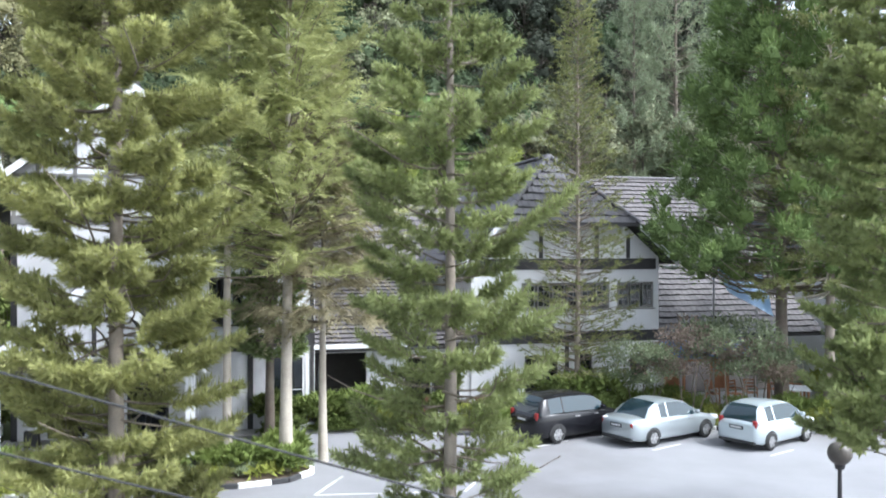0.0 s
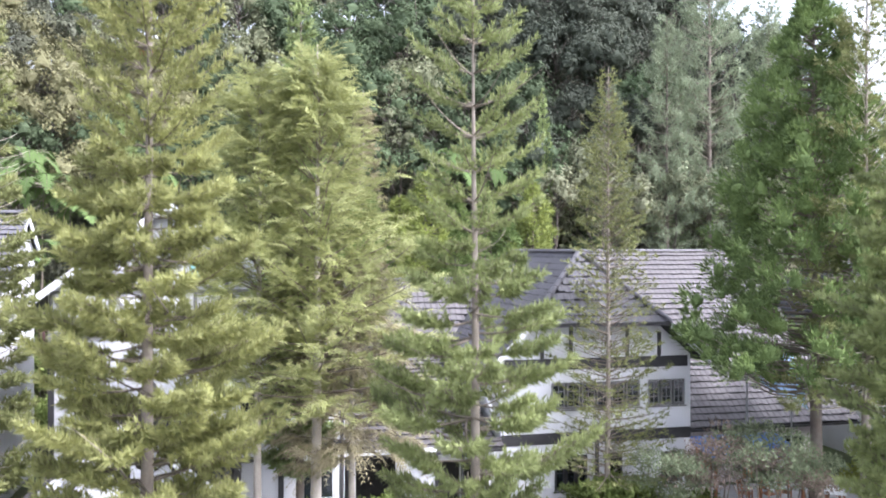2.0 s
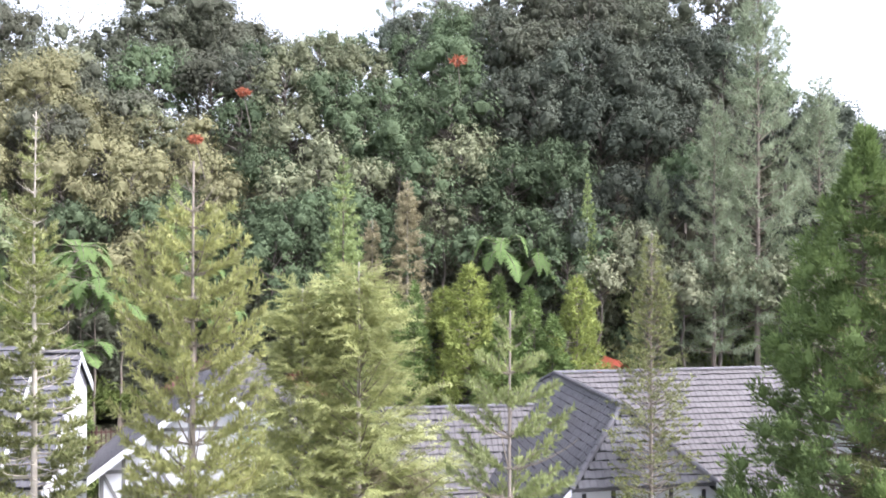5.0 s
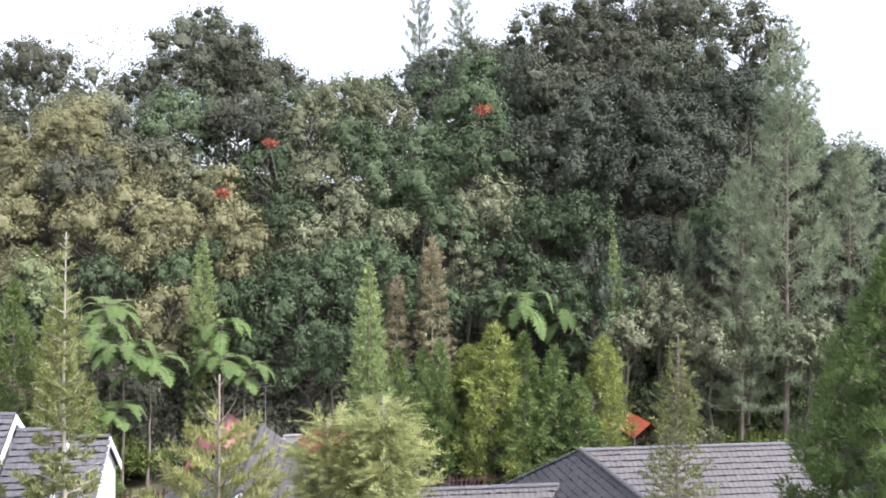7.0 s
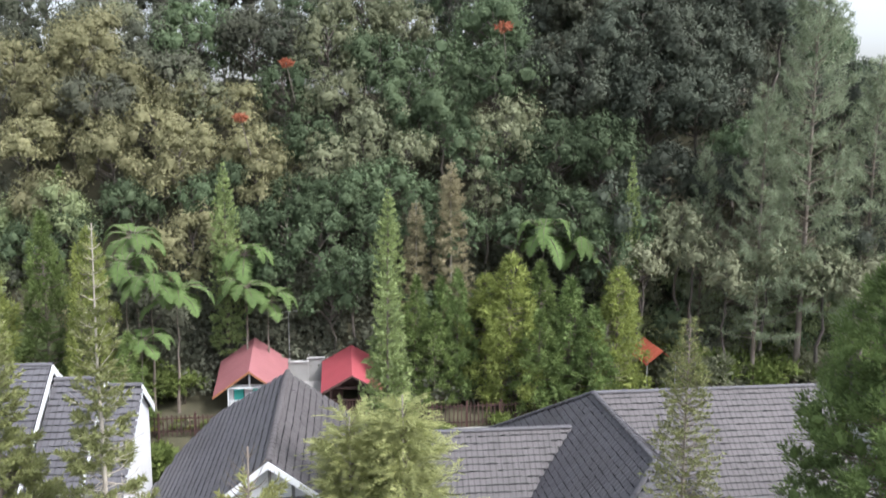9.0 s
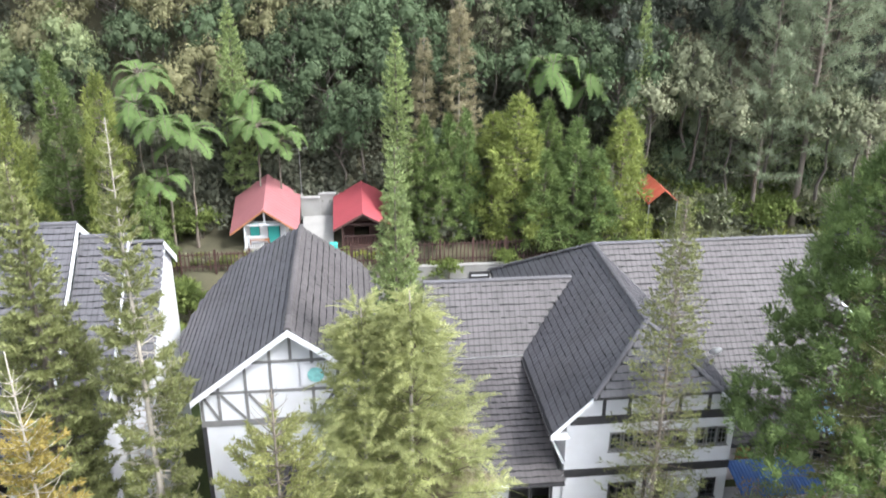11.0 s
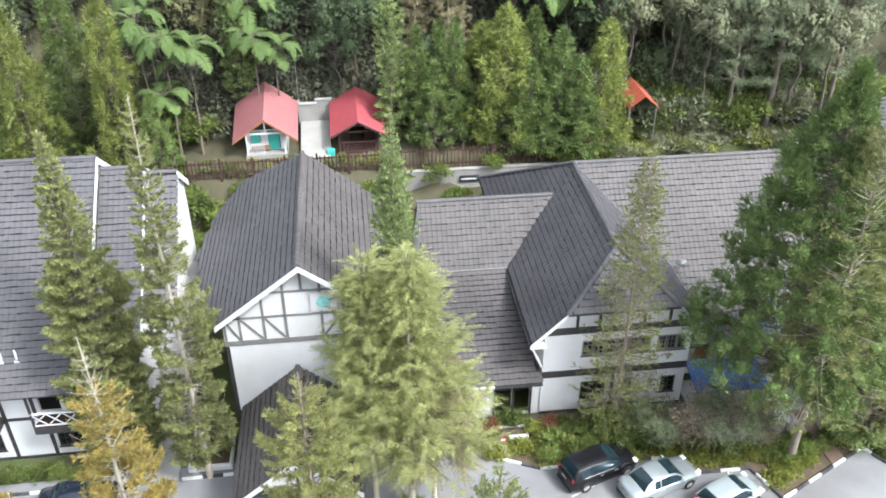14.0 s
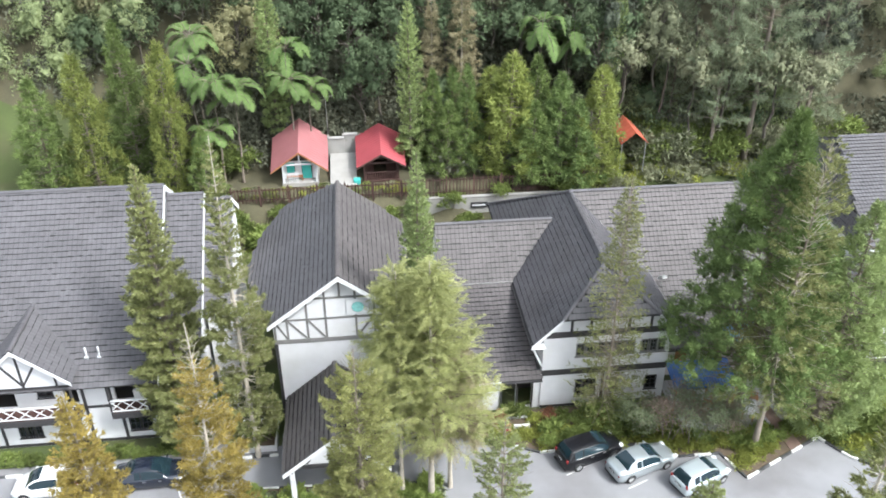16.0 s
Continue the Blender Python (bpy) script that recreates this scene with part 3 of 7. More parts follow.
# ---- wing with the half-hipped gable ----
def build_gable_wing():
    h = house("house", 14.2, 36.5, "white two-storey house wing with black timber bands and half-hipped tiled roof")
    v, ua, ub = 32.9, 10.0, 18.4
    wins = [(12.15, 16.1, 4.15, 5.25), (16.45, 18.15, 4.15, 5.25), (12.3, 13.75, 0.8, 2.25), (14.5, 15.3, 1.05, 2.25), (17.05, 17.9, 1.0, 2.2)]
    front_wall(h, ua, ub, 0, 6.1, v, wins)
    gable = prism(bmesh.new(), [(ua, 6.1), (ub, 6.1), (ub, 6.3), (16.9, 7.6), (11.0, 7.6)], "v", v, v + 0.2)
    hp("gable", gable, WHITE, h)
    side_wall(h, v + 0.2, 42.5, 0, 6.05, ua + 0.1)
    side_wall(h, v + 0.2, 42.5, 0, 6.05, ub - 0.1)
    front_wall(h, ua, ub, 0, 6.1, 42.5)
    # near-black sheets behind the openings put the indoor shade into colour
    hbox("room_shade", h, DARK_FILL, (ua + 0.2, ub - 0.2, v + 2.6, v + 2.7, 0.1, 6.0), (ua + 0.2, ub - 0.2, v + 0.2, v + 2.6, 2.85, 3.05), (ua + 0.2, ub - 0.2, v + 0.2, v + 2.6, 0.02, 0.1))
    window(h, *wins[0], v, 6)
    window(h, *wins[1], v, 3)
    window(h, *wins[2], v, 3, (1, 2), TIMBER)
    window(h, *wins[3], v, 1, (2, 3), TIMBER)
    window(h, *wins[4], v, 1, (2, 3), TIMBER)
    timber(h, v, ((ua, 2.98), (ub, 2.98)), ((ua + 0.15, 6.02), (ub - 0.15, 6.02)), w=0.46)
    timber(h, v, ((ua, 0.12), (ub, 0.12)), ((14.15, 0.24), (14.15, 2.75)), ((11.75, 6.26), (11.75, 7.3)), ((13.0, 6.26), (13.0, 7.7)), ((15.5, 6.26), (15.5, 7.7)), ((16.95, 6.26), (16.95, 7.25)), w=0.17)
    zr, ur, ze, zer = 10.6, 13.85, 5.75, 6.15
    el, er, vf, zh = 9.05, 18.9, 32.2, 7.7
    hl, hr = el + (zh - ze) / (zr - ze) * (ur - el), er - (zh - zer) / (zr - zer) * (er - ur)
    va, vb, vj = 34.1, 43.6, 38.65
    slope(h, [(el, vf, ze), (el, 51.2, ze), (ur, vb, zr), (ur, va, zr), (hl, vf, zh)], pieces=130, lip=0.026)
    slope(h, [(er, vj, zer), (er, vf, zer), (hr, vf, zh), (ur, va, zr), (ur, vb, zr)], pieces=40, lip=0.026)
    slope(h, [(hl, vf, zh), (hr, vf, zh), (ur, va, zr)], pieces=60)
    caps(h, (ur, va, zr), (ur, vb, zr))
    caps(h, (hl, vf, zh), (ur, va, zr))
    caps(h, (hr, vf, zh), (ur, va, zr))
    caps(h, (ur, vb, zr), (el, 51.2, ze))
    barge(h, (el, vf - 0.02, ze), (hl, vf - 0.02, zh))
    barge(h, (er, vf - 0.02, zer), (hr, vf - 0.02, zh))
    barge(h, (hl, vf - 0.02, zh), (hr, vf - 0.02, zh), 0.14, 0.05, TIMBER)
    barge(h, (el - 0.02, vf, ze), (el - 0.02, 39.8, ze), 0.2, 0.04, TIMBER)
    # boxed eave return with a white bracket
    hbox("soffit", h, BARGE, (el, ua, vf + 0.05, vf + 0.6, ze - 0.3, ze - 0.22))
    hbox("soffit", h, BARGE, (er, ub, vf + 0.05, vf + 0.6, zer - 0.3, zer - 0.22))
    bm = bar(bmesh.new(), (el + 0.1, v + 0.1, ze - 0.35), (ua - 0.02, v + 0.1, ze - 2.2), 0.12)
    hp("bracket", bm, BARGE, h)
    # long wing running away to the right behind
    vr, zr2, zw, ve = 43.6, 10.6, 2.66, 34.8
    slope(h, [(18.55, ve, zw), (28.2, ve, zw), (27.2, vr, zr2), (ur, vr, zr2), (18.55, 38.35, zer - 0.28)], TILE_RED, pieces=0)
    slope(h, [(28.2, 51.2, ze), (el, 51.2, ze), (ur, vr, zr2), (27.2, vr, zr2)])
    slope(h, [(28.2, ve, zw), (28.2, 52.0, zw), (27.2, vr, zr2)])
    caps(h, (ur, vr, zr2), (27.2, vr, zr2))
    hbox("gutter", h, TIMBER, (18.6, 28.2, ve - 0.1, ve, zw - 0.14, zw - 0.04))
    front_wall(h, 18.45, 26.6, 0, 2.6, 35.3, [(20.0, 20.9, 0.1, 2.1), (24.4, 25.6, 1.0, 2.0), (22.4, 23.3, 0.1, 2.1)], material=PINKISH)
    window(h, 24.4, 25.6, 1.0, 2.0, 35.3, 2, (2, 2), TIMBER)
    hbox("room_shade", h, DARK_FILL, (18.6, 26.4, 37.0, 37.1, 0.1, 4.0))
    hbox("door", h, WOOD, (20.05, 20.85, 35.35, 35.4, 0.1, 2.08), label="orange-brown wooden door")
    hbox("door", h, WOOD, (22.45, 23.25, 35.35, 35.4, 0.1, 2.08), label="orange-brown wooden door")
    side_wall(h, 35.5, 49.0, 0, 2.6, 26.5)
    return h


build_gable_wing()


# ---- low linking block ----
def build_link():
    h = house("house", 7.0, 36.5, "low white linking block under a long brown tiled roof")
    zr, vr, vc, zc = 9.15, 42.4, 39.6, 5.75
    slope(h, [(3.9, vc, zc), (9.1, vc, zc), (12.3, vr, zr), (3.9, vr, zr)], TILE_RED)
    slope(h, [(3.4, 32.4, 2.85), (9.95, 32.4, 2.85), (9.1, vc, zc), (3.4, vc, zc)], TILE_RED, pieces=120)
    slope(h, [(11.5, 46.5, 4.5), (3.9, 46.5, 4.5), (3.9, vr, zr), (12.3, vr, zr)], TILE_RED)
    caps(h, (3.9, vr, zr), (12.3, vr, zr))
    hbox("flashing", h, METAL, (3.5, 9.5, vc - 0.06, vc + 0.06, zc + 0.06, zc + 0.1))
    prism_bm = prism(bmesh.new(), [(33.0, 0), (46, 0), (46, 4.6), (vr, 8.95), (vc, 5.55), (33.0, 2.9)], "u", 3.95, 4.15)
    hp("wall", prism_bm, WHITE, h)
    front_wall(h, 4.15, 10.0, 0, 2.9, 33.0, [(7.4, 8.35, 0.1, 2.3), (8.5, 9.4, 0.1, 2.3), (4.15, 5.75, 0.1, 2.6)])
    hbox("fascia", h, BARGE, (3.5, 7.2, 32.2, 32.26, 2.86, 3.02))
    hbox("room_shade", h, DARK_FILL, (4.2, 9.9, 35.0, 35.1, 0, 2.8))
    hbox("post", h, TIMBER, (7.32, 7.42, 32.9, 33.0, 0.1, 2.6))
    hbox("post", h, TIMBER, (8.38, 8.48, 32.9, 33.0, 0.1, 2.6))
    hbox("post", h, TIMBER, (9.4, 9.5, 32.9, 33.0, 0.1, 2.6))
    hbox("gutter", h, TIMBER, (3.4, 9.95, 32.3, 32.4, 2.72, 2.82))


build_link()


# ---- gabled house in the middle ----
def build_gable_house():
    h = house("house", -2.3, 38.0, "white gabled house with grey half-timbering and a steep dark tiled roof")
    ur, zr, vf, vb, v = -2.7, 12.4, 31.4, 43.4, 31.95
    ue, ze = -7.02, 9.15
    k = (zr - ze) / (ur - ue)
    uw = 4.05                                   # half width of the wall
    ur_e = 1.7
    front_wall(h, ur - uw, ur + uw, 0, 7.5, v, [(-5.6, -4.4, 0.1, 2.3), (-3.0, -1.6, 0.1, 2.4), (-0.2, 0.5, 3.9, 5.6), (0.62, 1.0, 3.9, 5.6)])
    gz = zr - k * uw - 0.15
    hp("gable", prism(bmesh.new(), [(ur - uw, 7.5), (ur + uw, 7.5), (ur + uw, gz), (ur, zr - 0.15), (ur - uw, gz)], "v", v, v + 0.2), WHITE, h)
    window(h, -0.2, 0.5, 3.9, 5.6, v, 2, (1, 1), TIMBER)
    window(h, 0.62, 1.0, 3.9, 5.6, v, 1, (1, 1), TIMBER)
    window(h, -5.6, -4.4, 0.1, 2.3, v, 2, (1, 2), TIMBER, False)
    window(h, -3.0, -1.6, 0.1, 2.4, v, 2, (1, 2), TIMBER, False)
    side_wall(h, v + 0.2, 42.4, 0, gz, ur - uw + 0.1)
    side_wall(h, v + 0.2, 42.4, 0, gz, ur + uw - 0.1)
    hbox("room_shade", h, DARK_FILL, (ur - uw + 0.2, ur + uw - 0.2, v + 2.2, v + 2.3, 0, gz))
    hp("gable", prism(bmesh.new(), [(ur - uw, 0), (ur + uw, 0), (ur + uw, gz), (ur, zr - 0.15), (ur - uw, gz)], "v", 42.4, 42.6), WHITE, h)
    g = GREYWOOD

    def top(u):
        return zr - k * abs(u - ur) - 0.3
    timber(h, v, ((ur - uw, 7.65), (ur + uw, 7.65)), w=0.3, material=g)
    timber(h, v, ((ur - uw + 0.05, 9.2), (ur + uw - 0.05, 9.2)), ((-4.6, 10.65), (-0.8, 10.65)), w=0.13, material=g)
    timber(h, v, *[((u, 7.8), (u, top(u))) for u in (-6.65, -5.9, -4.7, -3.6, -1.8, -0.7, 0.5, 1.25)], ((ur, 10.7), (ur, 12.0)), w=0.13, material=g)
    timber(h, v, ((-6.6, 9.1), (-5.95, 7.85)), ((-5.8, 9.1), (-4.8, 7.85)), ((-4.6, 9.1), (-3.7, 7.85)), ((-1.7, 7.85), (-0.8, 9.1)), ((-0.6, 7.85), (0.4, 9.1)), w=0.12, material=g)
    timber(h, v, ((ur - uw + 0.1, 0.0), (ur - uw + 0.1, 7.5)), ((ur + uw - 0.1, 0.0), (ur + uw - 0.1, 7.5)), ((ur - uw, 3.0), (ur + uw, 3.0)), w=0.2)
    left = [(u, q, zr - k * (ur - u)) for u, q in ((-7.02, vf), (-8.2, 35.0), (-9.2, 40.4), (-8.5, 43.8), (-6.8, 46.0), (ur, vb), (ur, vf))]
    slope(h, left, pieces=120, along=(0, 1, 0), lip=0.026)
    slope(h, [(ur_e, 43.2, ze), (ur_e, vf, ze), (ur, vf, zr), (ur, vb, zr)], TILE_RED, pieces=60, lip=0.026)
    caps(h, (ur, vf, zr), (ur, vb, zr), TILE_RED)
    barge(h, (ue, vf - 0.02, ze), (ur, vf - 0.02, zr), 0.3)
    barge(h, (ur_e, vf - 0.02, ze), (ur, vf - 0.02, zr), 0.3)
    # two-storey infill between the gable and the link, under its own lean-to roof
    front_wall(h, ur + uw, 3.6, 0, 6.25, v, [(1.85, 2.36, 4.6, 5.85), (2.46, 2.97, 4.6, 5.85), (1.9, 2.5, 0.1, 2.75), (2.62, 3.25, 0.1, 2.75)])
    for u0, u1, z0, z1 in ((1.85, 2.36, 4.6, 5.85), (2.46, 2.97, 4.6, 5.85), (1.9, 2.5, 0.1, 2.75), (2.62, 3.25, 0.1, 2.75)):
        window(h, u0, u1, z0, z1, v, 1, (1, 2), WHITE, z0 > 1)
    timber(h, v, ((ur + uw, 3.3), (3.6, 3.3)), w=0.5)
    timber(h, v, ((3.5, 0.0), (3.5, 6.1)), w=0.14)
    side_wall(h, v + 0.2, 36.4, 0, 6.25, 3.5)
    hbox("room_shade", h, DARK_FILL, (1.45, 3.38, v + 2.0, v + 2.1, 0, 6.2))
    slope(h, [(3.85, 36.5, 6.2), (3.85, v - 0.45, 6.2), (1.4, v - 0.45, 7.35), (1.4, 36.5, 7.35)], TILE_RED, pieces=20)
    # round turquoise sign on a pale board
    sign = hbox("sign_board", h, WHITE, (-2.3, -1.0, v - 0.09, v - 0.04, 9.4, 10.5))
    part("emblem", rod(bmesh.new(), (-1.65, v - 0.1, 9.95), (-1.65, v - 0.13, 9.95), 0.36, n=24), EMBLEM, sign)


build_gable_house()


# ---- porch over the drive ----
def build_porch():
    h = house("porch", -3.3, 28.5, "drive-through porch with a brown tiled gable roof on timber posts", category="porch")
    ur, zr, ze, vf = -3.3, 5.85, 3.35, 25.3
    e0, e1 = -6.35, -0.25
    slope(h, [(e0, vf, ze), (e0, 31.95, ze), (ur, 31.95, zr), (ur, vf, zr)], TILE_RED, pieces=150)
    slope(h, [(e1, 31.95, ze), (e1, vf, ze), (ur, vf, zr), (ur, 31.95, zr)], TILE_RED)
    caps(h, (ur, vf, zr), (ur, 31.9, zr), TILE_RED)
    barge(h, (e0, vf - 0.02, ze), (ur, vf - 0.02, zr), 0.3)
    barge(h, (e1, vf - 0.02, ze), (ur, vf - 0.02, zr), 0.3)
    hp("gable", prism(bmesh.new(), [(e0 + 0.5, ze + 0.2), (e1 - 0.5, ze + 0.2), (ur, zr - 0.2)], "v", vf + 0.5, vf + 0.6), WHITE, h)
    timber(h, vf + 0.5, ((ur, 3.6), (ur, 5.5)), ((-5.0, 3.6), (-4.2, 4.9)), ((-1.6, 3.6), (-2.4, 4.9)), w=0.12)
    for u in (e0 + 0.45, e1 - 0.45):
        for v in (vf + 0.6, 31.0):
            post = hbox("post", h, WHITE, (u - 0.14, u + 0.14, v - 0.14, v + 0.14, 0.02, 3.25), bevel=0.02)
            part("base", box(bmesh.new(), u - 0.22, u + 0.22, v - 0.22, v + 0.22, 0.02, 0.6, 0.02), TIMBER, post)
        hbox("beam", h, TIMBER, (u - 0.1, u + 0.1, vf + 0.2, 31.9, 3.2, 3.45))
        bm = bar(bmesh.new(), (u, vf + 0.6, 2.3), (u, vf - 0.1, 3.1), 0.1)
        hp("bracket", bm, BARGE, h)
    hbox("beam", h, TIMBER, (e0 + 0.3, e1 - 0.3, vf + 0.5, vf + 0.68, 3.2, 3.45))


build_porch()


# ---- long house with balconies ----
def balcony(h, u0, u1, v0, v1, z):
    b = hbox("balcony", h, TIMBER, (u0, u1, v0, v1, z - 0.45, z), bevel=0.01)
    part("floor", box(bmesh.new(), u0 + 0.05, u1 - 0.05, v0 + 0.05, v1, z, z + 0.03), MAROON, b)
    for u in (u0 + 0.06, u1 - 0.06):
        part("post", box(bmesh.new(), u - 0.06, u + 0.06, v0, v0 + 0.12, z, z + 2.2), TIMBER, b)
    part("handrail", box(bmesh.new(), u0, u1, v0, v0 + 0.08, z + 0.92, z + 1.0), BARGE, b)
    part("lower_rail", box(bmesh.new(), u0, u1, v0 + 0.01, v0 + 0.07, z + 0.12, z + 0.18), BARGE, b)
    n = max(2, round((u1 - u0) / 0.8))
    for i in range(n):
        a, c = u0 + (u1 - u0) * i / n, u0 + (u1 - u0) * (i + 1) / n
        bm = bar(bmesh.new(), (a, v0 + 0.04, z + 0.16), (c, v0 + 0.04, z + 0.92), 0.045)
        bar(bm, (c, v0 + 0.04, z + 0.16), (a, v0 + 0.04, z + 0.92), 0.045)
        part("cross_brace", bm, BARGE, b)


def build_long_house():
    h = house("house", -24.0, 38.0, "long white two-storey house with balconies and a big grey tiled roof")
    v, u0, u1 = 32.8, -44.0, -14.5
    ops = [(-17.0, -15.9, 3.3, 5.2), (-16.0 + 0.1, -15.0, 4.0, 5.1), (-16.6, -15.1, 0.75, 1.9), (-23.4, -21.9, 0.75, 1.95), (-20.4, -19.4, 0.75, 1.95), (-24.1, -22.9, 3.25, 5.3), (-21.6, -20.6, 3.9, 5.2), (-20.0, -19.2, 3.25, 5.3),
           (-30.5, -29.0, 0.75, 1.95), (-27.0, -25.6, 0.75, 1.95), (-29.5, -28.0, 3.25, 5.3), (-18.3, -17.7, 4.6, 5.2)]
    front_wall(h, u0, u1, 0, 5.7, v, ops)
    window(h, *ops[2], v, 2, (2, 2), TIMBER)
    window(h, *ops[3], v, 3, (2, 2), TIMBER)
    window(h, *ops[4], v, 2, (2, 2), TIMBER)
    window(h, *ops[6], v, 1, (2, 2), TIMBER)
    window(h, *ops[11], v, 1, (2, 2), GREYWOOD)
    window(h, *ops[8], v, 3, (2, 2), TIMBER)
    window(h, *ops[9], v, 3, (2, 2), TIMBER)
    hbox("room_shade", h, DARK_FILL, (u0 + 0.2, u1 - 0.2, v + 2.2, v + 2.3, 0, 5.6), (u0 + 0.2, u1 - 0.2, v + 0.2, v + 2.2, 2.8, 3.1))
    vr, zr, vf, ze = 42.0, 13.5, 31.6, 5.4
    hp("gable", prism(bmesh.new(), [(v + 0.2, 0), (50.0, 0), (50.0, 6.6), (vr, zr - 0.2), (v + 0.2, 6.1)], "u", u1 - 0.2, u1), WHITE, h)
    slope(h, [(u0, vf, ze), (-13.95, vf, ze), (-13.95, vr, zr), (u0, vr, zr)], pieces=100)
    slope(h, [(-13.95, 52.4, ze), (u0, 52.4, ze), (u0, vr, zr), (-13.95, vr, zr)])
    caps(h, (u0, vr, zr), (-13.95, vr, zr))
    barge(h, (-13.93, vf, ze), (-13.93, vr, zr), 0.42)
    barge(h, (-13.93, 52.4, ze), (-13.93, vr, zr), 0.42)
    # two lower roofs stepping down at the end
    for ua, ub, z, vfr, vbk in ((-13.9, -11.5, 12.75, 33.2, 45.0), (-11.45, -9.75, 12.35, 36.0, 44.3)):
        k = (zr - ze) / (vr - vf)
        zf, zbk = z - k * (vr - vfr), z - k * (vbk - vr)
        slope(h, [(ua, vfr, zf), (ub, vfr, zf), (ub, vr, z), (ua, vr, z)])
        slope(h, [(ub, vbk, zbk), (ua, vbk, zbk), (ua, vr, z), (ub, vr, z)])
        barge(h, (ub + 0.02, vfr, zf), (ub + 0.02, vr, z), 0.4)
        barge(h, (ub + 0.02, vbk, zbk), (ub + 0.02, vr, z), 0.4)
        hp("gable", prism(bmesh.new(), [(vfr + 0.5, 0), (vbk - 0.3, 0), (vbk - 0.3, zbk + 0.05), (vr, z - 0.2), (vfr + 0.5, zf + 0.2)], "u", ub - 0.4, ub - 0.2), WHITE, h)
        front_wall(h, ua, ub - 0.25, 0, zf + 0.2, vfr + 0.5)
        caps(h, (ua, vr, z), (ub, vr, z))
    # gabled bay with its own roof
    ub, zb, eb = -21.6, 8.75, 6.2
    for s in (1, -1):
        eu = ub + s * 2.9
        pts = [(eu, 31.2, eb), (eu, 32.75, eb), (ub, 36.1, zb), (ub, 31.2, zb)]
        slope(h, pts if s > 0 else [pts[1], pts[0], pts[3], pts[2]], pieces=30)
        barge(h, (eu, 31.18, eb), (ub, 31.18, zb), 0.24)
    caps(h, (ub, 31.2, zb), (ub, 36.0, zb))
    hp("gable", prism(bmesh.new(), [(ub - 2.5, 5.75), (ub + 2.5, 5.75), (ub + 2.5, 6.35), (ub, zb - 0.2), (ub - 2.5, 6.35)], "v", 31.6, 31.75), WHITE, h)
    timber(h, 31.6, ((ub - 2.6, 5.72), (ub + 2.6, 5.72)), ((ub, 5.8), (ub, 8.3)), ((ub, 5.9), (ub + 1.0, 7.5)), ((ub, 5.9), (ub - 1.0, 7.5)), ((ub + 1.9, 5.8), (ub + 1.9, 6.7)), w=0.14)
    balcony(h, -24.2, -19.0, 31.55, 32.8, 3.2)
    balcony(h, -17.1, -14.7, 31.7, 32.8, 3.2)
    balcony(h, -30.6, -26.6, 31.7, 32.8, 3.2)
    timber(h, v, ((u0, 0.15), (u1, 0.15)), ((u0, 2.95), (u1, 2.95)), ((-16.85, 0.2), (-16.85, 2.7)), ((-14.65, 0.2), (-14.65, 5.6)), ((-18.9, 0.2), (-18.9, 5.6)), ((-17.3, 3.2), (-17.3, 5.6)), ((-24.3, 0.2), (-24.3, 5.6)), w=0.2)
    for u in (-18.2, -17.45):
        vent = hbox("roof_vent", h, BARGE, (u - 0.13, u + 0.13, 33.05, 33.3, 6.5, 6.66), bevel=0.03)
        part("pipe", rod(bmesh.new(), (u, 33.2, 6.6), (u, 33.2, 7.25), 0.06), BARGE, vent)
    return h


build_long_house()


# ---- house at the far side of the car park ----
def build_far_house():
    h = house("house", 40.0, 42.0, "dark-roofed white house with railed balconies, mostly behind trees")
    front_wall(h, 30.8, 50, 0, 5.2, 33.2, [(31.6, 32.8, 0.8, 2.0), (31.6, 32.8, 3.2, 5.0), (34.2, 35.4, 3.2, 5.0), (34.2, 35.4, 0.8, 2.0)])
    hbox("room_shade", h, DARK_FILL, (31, 49, 35.4, 35.5, 0, 5.1))
    side_wall(h, 33.4, 50, 0, 5.2, 30.9)
    balcony(h, 30.9, 34.5, 31.8, 33.2, 3.0)
    balcony(h, 34.8, 38.5, 31.8, 33.2, 3.0)
    slope(h, [(36.2, 40.5, 5.2), (56, 40.5, 5.2), (56, 52, 10.0), (38.5, 52, 10.0)])
    slope(h, [(36.2, 62, 5.2), (36.2, 40.5, 5.2), (38.5, 52, 10.0)])
    hbox("flat_roof", h, DECK, (30.6, 50, 32.8, 41.0, 5.2, 5.4))
    hbox("wall", h, WHITE, (36.6, 55.5, 41.0, 41.2, 5.4, 5.6), (36.6, 36.8, 41.2, 60, 0, 5.4))


build_far_house()


